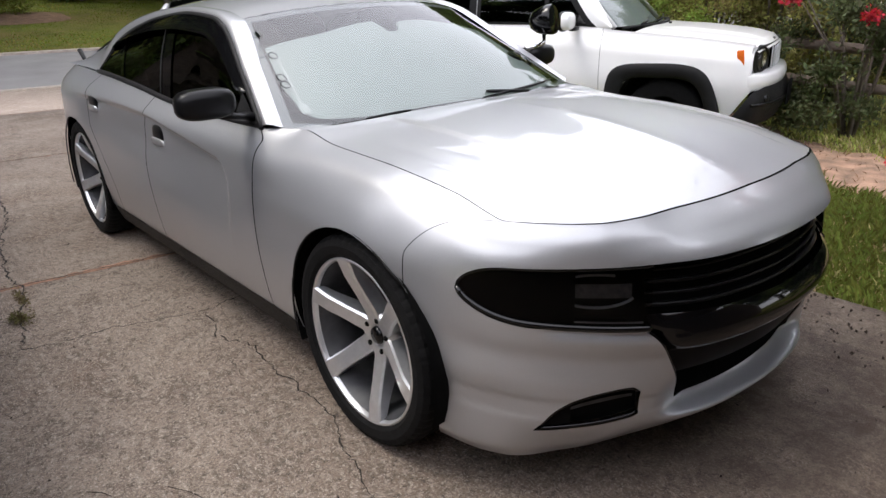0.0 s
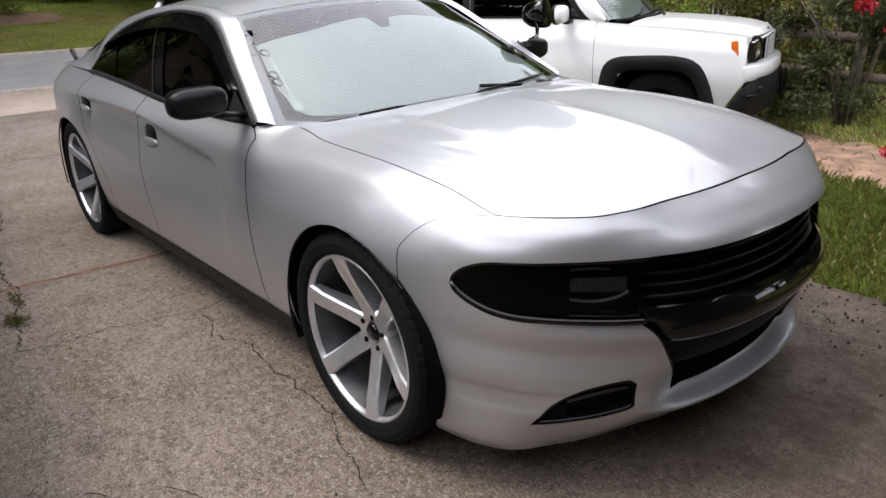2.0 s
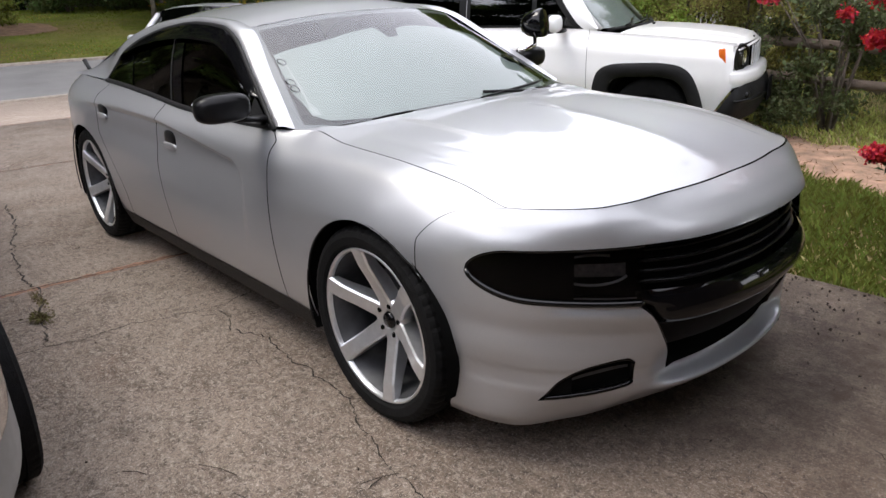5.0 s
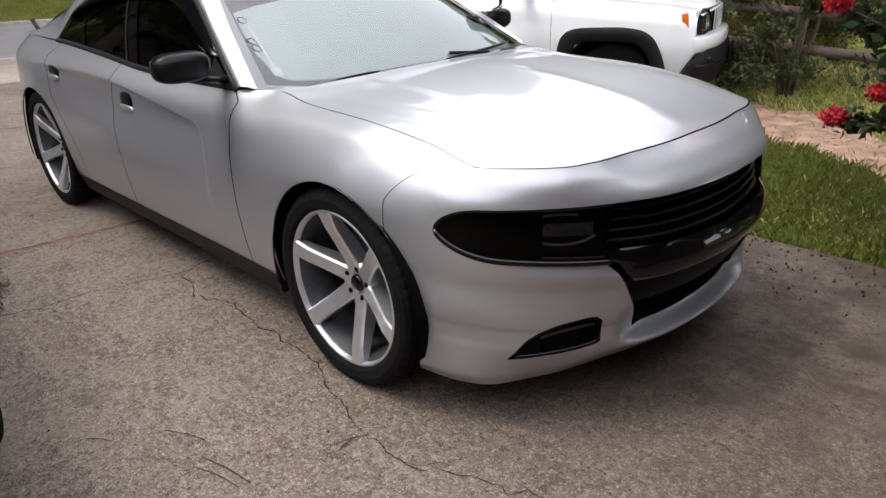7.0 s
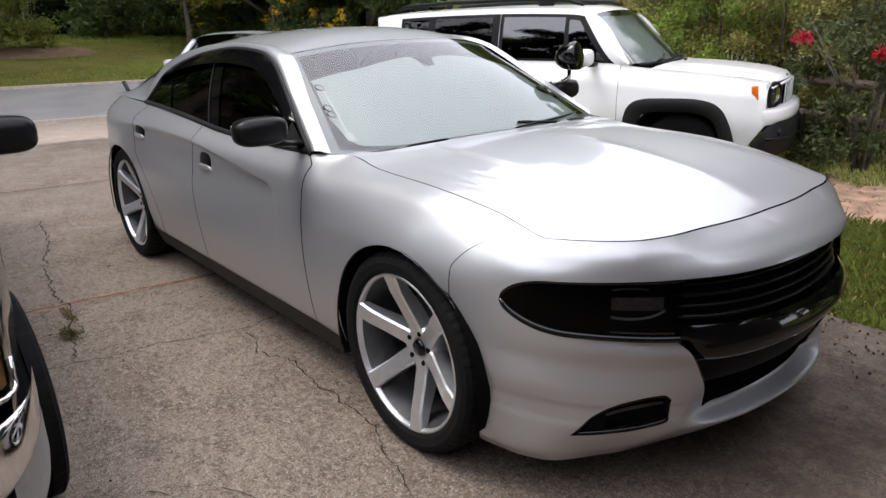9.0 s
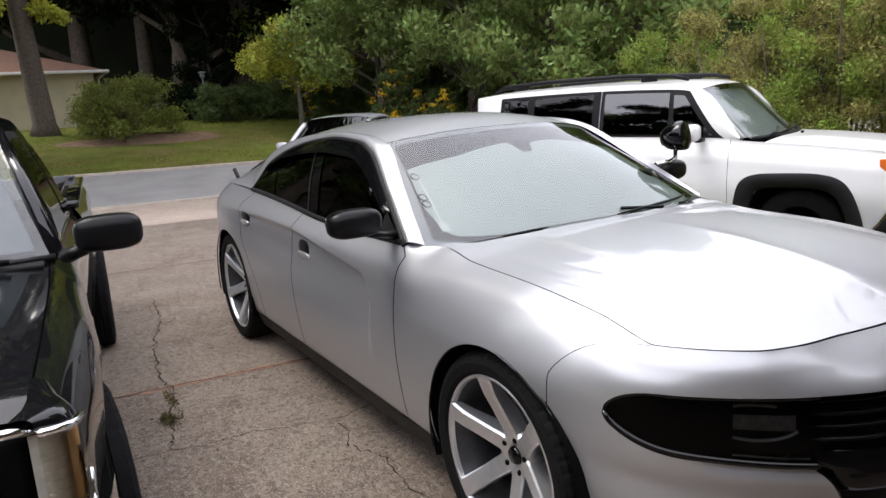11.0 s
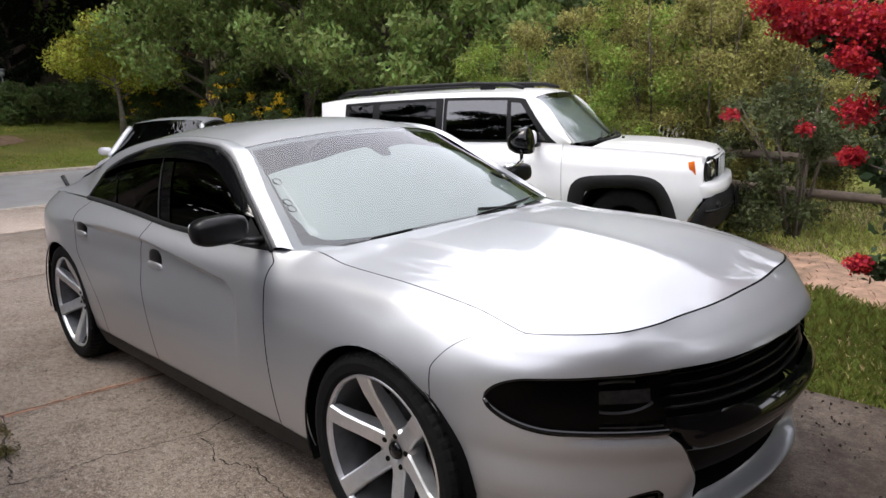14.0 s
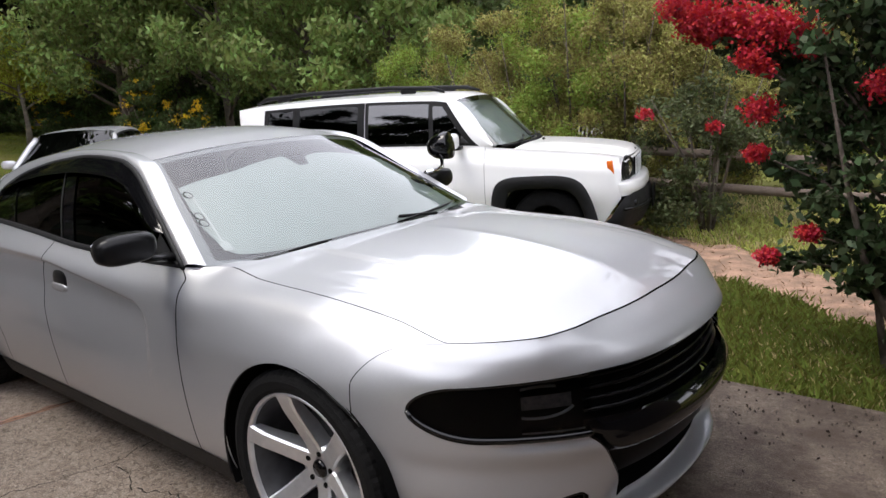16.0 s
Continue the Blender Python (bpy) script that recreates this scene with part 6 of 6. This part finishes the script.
# unseen trees, added to darken reflections and hold off low sky light
for az, d, sd in ((196, 24, 111), (192, 19, 112), (236, 22, 118), (247, 25, 119), (258, 21, 120), (270, 24, 121), (282, 22, 122), (75, 14, 116), (62, 15, 117)):
    x, y = polar(az, d)
    copy_thing(kinds[sd % 2], pose(x, y, -.1, 0, 0, sd * 50) @ Matrix.Scale(.7 if az > 200 or az < 90 else 1.35, 4))

# big trunk on the far lawn
tx, ty = polar(177.5, 29)
bt = thing("lawn_tree", "large tree trunk with bark and low leafy bough", "tree")
part("trunk", tube([(0, 0, -.1), (.0, .02, .4), (.0, -.1, 2.5), (0, -.25, 6), (.1, -.4, 12)], [.55, .38, .34, .30, .2], 14), BARK, bt)
part("crown", leaf_cloud(clump_points([(.3, .5, 4.2, .55), (.2, 1.0, 4.0, .4), (.2, -1, 4.4, .6)] + [(random.uniform(-3, 3), random.uniform(-3, 3), random.uniform(7, 12), 1.0) for _ in range(24)], 300, 91), .2, 91), LEAF_YEL, bt)
bt.location = (tx, ty, rise(tx, ty) - .05)

# the neighbour's house
hx, hy = -34.2, 1.9
hz = rise(hx, hy) - .2
HWALL = material("beige_siding", (.48, .43, .30), .8, 0, .06, 2, bump=.1, bump_scale=20)
HROOF = material("brown_shingles", (.20, .11, .075), .9, 0, .25, 12, bump=.4, bump_scale=40)
house = thing("neighbour_house", "single-storey beige house with brown hipped roof", "house")
part("wall", box(8, 14, 2.7, (hx - 4, hy - 7.3, hz + 1.35)), HWALL, house)
ev = hz + 2.55
bmr = bmesh.new()
c = [bmr.verts.new(p) for p in ((hx + .55, hy + .25, ev), (hx + .55, hy - 14.9, ev), (hx - 8.5, hy - 14.9, ev), (hx - 8.5, hy + .25, ev), (hx - 4, hy - 4.2, ev + 1.5), (hx - 4, hy - 10.5, ev + 1.5))]
for f in ((0, 4, 5, 1), (0, 3, 4), (3, 2, 5, 4), (1, 5, 2), (0, 1, 2, 3)):
    bmr.faces.new([c[k] for k in f])
part("roof", bmr, HROOF, house, "brown shingle roof")
part("gutter", box(.10, 15.2, .13, (hx + .56, hy - 7.3, ev - .03), .02, 1), WHITE, house, "white gutter")
part("gutter", box(9.1, .10, .13, (hx - 4, hy + .26, ev - .03), .02, 1), WHITE, house)
part("downpipe", tube([(hx + .35, hy + .15, ev - .1), (hx + .1, hy - .12, ev - .35), (hx + .06, hy - .14, hz)], .04, 6), HWALL, house)
# another roof glimpsed through the trees
gx, gy = polar(150.5, 33)
far = thing("far_house", "pale gable of a house glimpsed through the trees", "house")
part("wall", box(3, 3, 2.6, (gx - 2, gy + 1, 2.6)), HWALL, far)
part("roof", box(3.6, 3.6, .18, (gx - 2, gy + 1, 4.0), .02, 1, None), HROOF, far)
# chain-link fence on the far lawn
GALV = material("galvanised_wire", (.30, .31, .32), .5, .6, .1, 10)
cf = thing("wire_fence", "grey chain-link fence at the lawn's far edge", "fence")
p0, p1 = Vector((*polar(170, 34), 0)), Vector((*polar(162.5, 33), 0))
for k in range(4):
    q = lerp(p0, p1, k / 3)
    part("post", tube([(q.x, q.y, rise(q.x, q.y) - .1), (q.x, q.y, rise(q.x, q.y) + 1.1)], .03, 6), GALV, cf)
part("top_rail", tube([(lerp(p0, p1, k / 3).x, lerp(p0, p1, k / 3).y, rise(lerp(p0, p1, k / 3).x, lerp(p0, p1, k / 3).y) + 1.08) for k in range(4)], .022, 6), GALV, cf)
wv, wf = [], []
for k in range(60):
    for sgn in (1, -1):
        a, b = k / 60, k / 60 + sgn * .1
        if 0 <= b <= 1:
            qa, qb = lerp(p0, p1, a), lerp(p0, p1, b)
            n0 = len(wv)
            za, zb = rise(qa.x, qa.y), rise(qb.x, qb.y) + 1.07
            wv += [(qa.x, qa.y, za), (qa.x, qa.y + .012, za), (qb.x, qb.y + .012, zb), (qb.x, qb.y, zb)]
            wf.append((n0, n0 + 1, n0 + 2, n0 + 3))
part("mesh", mesh_of("wire", wv, wf, False), GALV, cf)
lx, ly = polar(166.6, 33)
lamp = thing("yard_lamp", "small yard lamp on a post beyond the lawn", "lamp")
part("post", tube([(lx, ly, rise(lx, ly)), (lx, ly, rise(lx, ly) + 1.75)], .03, 6), GALV, lamp)
part("head", blob(.11, .11, .13, (lx, ly, rise(lx, ly) + 1.82)), GALV, lamp)
part("cap", blob(.17, .17, .05, (lx, ly, rise(lx, ly) + 1.95)), GALV, lamp)

# the split-rail fence past the grass
WOODRAIL = material("weathered_rail", (.13, .10, .08), .9, 0, .3, 9, bump=.6, bump_scale=30)
rf = thing("rail_fence", "weathered split-rail wooden fence", "fence")
FY = lambda x: 5.55 + .22 * (x + .5)
for x in (-5.4, -3.6, 1.72, 4.0):
    part("post", box(.13, .12, 1.0, (x, FY(x), .42), .02, 1, (0, 2, x * 9)), WOODRAIL, rf)
for x0, x1, z0, z1 in ((-5.4, -3.6, .68, .63), (-3.6, 1.72, .63, .20), (1.72, 4.0, .24, .22), (-5.4, -3.6, 1.04, 1.0), (-3.6, 1.72, 1.0, .52), (1.72, 4.0, .56, .54)):
    rr = random.Random(int(x0 * 100 + z0 * 1000))
    part("rail", tube([(lerp(x0 - .12, x1 + .12, k / 6), FY(lerp(x0, x1, k / 6)) - .02 + rr.gauss(0, .008), lerp(z0, z1, k / 6) + rr.gauss(0, .008)) for k in range(7)], [.024, .040, .044, .042, .044, .040, .024], 8, flat=1.15), WOODRAIL, rf, "round weathered rail")

# bare clay path and grass strips beside the drive
def clay_near(x):
    return 3.34 - .60 * x + .06 * np.sin(5 * x) + .04 * np.sin(13 * x + 1)


def clay_far(x):
    return 4.24 - .62 * x + .12 * np.sin(3.1 * x + 2) + .06 * np.sin(11 * x)


def clay_pt(a, b):
    x = lerp(-2.3, 2.6, a)
    return Vector((x, lerp(clay_near(x), clay_far(x), b), -.03 + .008 * math.sin(13 * x + 7 * b) + .012 * math.sin(math.pi * b)))


single("clay_path", grid("clay", clay_pt, 60, 12), CLAY, "bare reddish clay path strewn with twigs", "path", kind="structure")


def blades(n, area, hgt, seed, wid=.006, keep=None):
    rng = np.random.default_rng(seed)
    x = rng.uniform(area[0], area[1], n)
    y = rng.uniform(area[2], area[3], n)
    if keep is not None:
        k = keep(x, y, rng)
        x, y = x[k], y[k]
        n = len(x)
    a = rng.uniform(0, 6.283, n)
    h = hgt * rng.uniform(.5, 1.4, n)
    ln = h * rng.uniform(.2, .9, n)
    dx, dy = np.cos(a), np.sin(a)
    z = np.array([rise(p, q) for p, q in zip(x, y)]) - .045
    w = wid * rng.uniform(.6, 1.4, n)
    v = np.stack([np.stack([x - dy * w, y + dx * w, z], 1), np.stack([x + dy * w, y - dx * w, z], 1),
                  np.stack([x + dx * ln * .4 + dy * w * .6, y + dy * ln * .4 - dx * w * .6, z + h * .7], 1), np.stack([x + dx * ln, y + dy * ln, z + h], 1)], 1).reshape(-1, 3)
    me = bpy.data.meshes.new("blades")
    me.vertices.add(4 * n)
    me.vertices.foreach_set("co", v.ravel())
    me.loops.add(4 * n)
    me.loops.foreach_set("vertex_index", np.arange(4 * n, dtype=np.int32))
    me.polygons.add(n)
    me.polygons.foreach_set("loop_start", np.arange(0, 4 * n, 4, dtype=np.int32))
    me.update(calc_edges=True)
    return me


def patchy(scale, cut, seed):
    def f(x, y, rng):
        s = np.sin(x * scale + seed) * np.cos(y * scale * 1.3 + seed * 2) + .6 * np.sin(x * scale * 2.7 + y * scale * 2.1 + seed)
        return s + rng.normal(0, .5, len(x)) > cut
    return f


def near_strip(x, y, rng):
    return y < clay_near(x) + rng.normal(0, .06, len(x))


def past_clay(keep):
    return lambda x, y, rng: keep(x, y, rng) & (y > clay_far(x) + rng.normal(0, .10, len(x)))


single("grass_strip", blades(60000, (-1.8, 3.2, 1.40, 4.4), .06, 101, .0042, near_strip), GRASS, "short green grass beside the drive", "grass", kind="stuff")
single("dry_grass", blades(14000, (-1.8, 3.2, 1.40, 4.4), .05, 102, .004, lambda x, y, rng: patchy(2, .2, 1)(x, y, rng) & near_strip(x, y, rng)), DRYGRASS, "dry grass among the green", "grass", kind="stuff")
single("rough_grass", blades(64000, (-3.5, 5.0, 1.8, 8.5), .055, 103, .0055, past_clay(patchy(1.1, -.3, 3))), ROUGHGRASS, "rough grass about the fence", "grass", kind="stuff")
single("straw", blades(40000, (-3.5, 5.0, 1.8, 8.5), .05, 104, .005, past_clay(patchy(1.3, .1, 4))), DRYGRASS, "pale dry grass about the fence", "grass", kind="stuff")
SB = polar(172.1, 26.2)


def bare(x, y):
    """Keeps grass off the worn soil round the lawn's shrub."""
    return ((x - SB[0] - .3) / 1.45) ** 2 + ((y - SB[1] - .5) / 2.6) ** 2 > 1 + .25 * np.sin(5 * x + 3 * y)


LAWNSTRAW = leaf_material("lawn_straw_blade", (.27, .20, .075), .3, spec=.05)
single("mulch_bed", grid("mulch", lambda a, b: (lambda u, r: Vector((SB[0] + .3 + 1.35 * r * math.cos(u), SB[1] + .5 + 2.5 * r * math.sin(u), rise(SB[0] + .3 + 1.35 * r * math.cos(u), SB[1] + .5 + 2.5 * r * math.sin(u)) - .026)))(2 * math.pi * a, max(.02, b) * (1 + .12 * math.sin(2 * math.pi * a * 3))), 40, 5), material("mulch", (.17, .105, .065), .95, 0, .35, 5, bump=.5, bump_scale=30), "worn brown soil under the lawn's shrub", "soil", kind="structure")
single("lawn_grass", blades(60000, (-31, -15.0, -8, 14), .030, 105, .012, lambda x, y, rng: (x < -17.15 + .17 * y) & bare(x, y)), LAWNBLADE, "mown grass of the far lawn", "grass", kind="stuff")
single("lawn_straw", blades(30000, (-31, -15.0, -8, 14), .030, 106, .012, lambda x, y, rng: bare(x, y) & (x < -17.15 + .17 * y) & ((patchy(.5, .8, 2)(x, y, rng)) | (x > -20.5 + .17 * y + rng.normal(0, .8, len(x))))), LAWNSTRAW, "dry grass of the far lawn", "grass", kind="stuff")
weed = leaf_cloud(np.random.default_rng(7).normal(size=(300, 3)) * (.034, .024, .012) + (-1.90, -1.605, .018), .022, 7, 0, .3)
single("weed_tuft", weed, leaf_material("weed", (.12, .105, .04)), "small weed tuft growing in a crack", "weed", kind="stuff")
single("crack_weed", leaf_cloud(np.random.default_rng(8).normal(size=(160, 3)) * (.10, .012, .006) + (-2.17, -1.55, .012), .02, 8, 0, .3), leaf_material("dry_weed", (.17, .14, .06)), "dry weed along a crack", "weed", kind="stuff")

# fallen bits on the concrete
LITTER = material("dark_litter", (.04, .028, .02), .9, 0, .4, 30)
rng = np.random.default_rng(77)
pts = np.stack([rng.uniform(.35, 2.4, 420), 1.38 - np.abs(rng.normal(0, .33, 420)), np.full(420, .007)], 1)
pts = pts[pts[:, 1] > .2]
single("berry_litter", leaf_cloud(pts, .016, 78, 0, .8), LITTER, "dark fallen berries and leaf bits on concrete", "litter", kind="stuff")
pts = np.stack([rng.uniform(-4, 2, 160), rng.uniform(-2.0, .6, 160), np.full(160, .005)], 1)
single("leaf_litter", leaf_cloud(pts, .013, 79, 0, .5), LITTER, "sparse leaf bits on the driveway", "litter", kind="stuff")
tx = rng.uniform(-1.6, 2.5, 700)
pts = np.stack([tx, clay_near(tx) + (clay_far(tx) - clay_near(tx)) * rng.uniform(-.05, 1.1, 700), np.full(700, -.01)], 1)
single("twig_litter", leaf_cloud(pts, .05, 80, 0, .15), material("twig", (.22, .13, .08), .9, 0, .3, 20), "twigs and bark bits on clay", "litter", kind="stuff")
for k, (x, y, a, ln) in enumerate(((-.20, -1.52, 25, .16), (.02, -1.50, 12, .22), (.05, -1.535, 15, .18), (.27, -1.19, 70, .13), (-.35, -1.72, 35, .09), (1.15, -.35, -20, .05), (1.32, .1, -35, .05), (.40, -1.55, 40, .06))):
    dx, dy = math.cos(radians(a)) * ln, math.sin(radians(a)) * ln
    single("twig", tube([(x, y, .006), (x + dx * .5, y + dy * .5 + .006, .009), (x + dx, y + dy, .006)], .0015, 5), LITTER, "thin dry twig lying on the concrete", "twig", "twigs on the drive")

# house wall and roof behind the camera, unseen, placed to block low sky light
BACKWALL = material("blocker_wall", (.12, .085, .065), .85, 0, .2, 6, bump=.3, bump_scale=40)
single("wall_blocker", box(.25, 17, 2.7, (3.6, -6.0, 1.3)), BACKWALL, "plain brown wall behind the camera, added to block light", "wall", kind="structure")
rb = bmesh.new()
rc = [rb.verts.new(p) for p in ((2.4, -15, 2.52), (2.4, 1.6, 2.52), (9.5, 1.6, 3.9), (9.5, -15, 3.9), (2.4, -15, 2.40), (2.4, 1.6, 2.40), (9.5, 1.6, 3.75), (9.5, -15, 3.75))]
for f in ((0, 1, 2, 3), (7, 6, 5, 4), (0, 4, 5, 1), (1, 5, 6, 2), (2, 6, 7, 3), (3, 7, 4, 0)):
    rb.faces.new([rc[k] for k in f])
single("roof_blocker", rb, HROOF, "brown shingle roof behind the camera, added to block light", "roof", kind="structure")
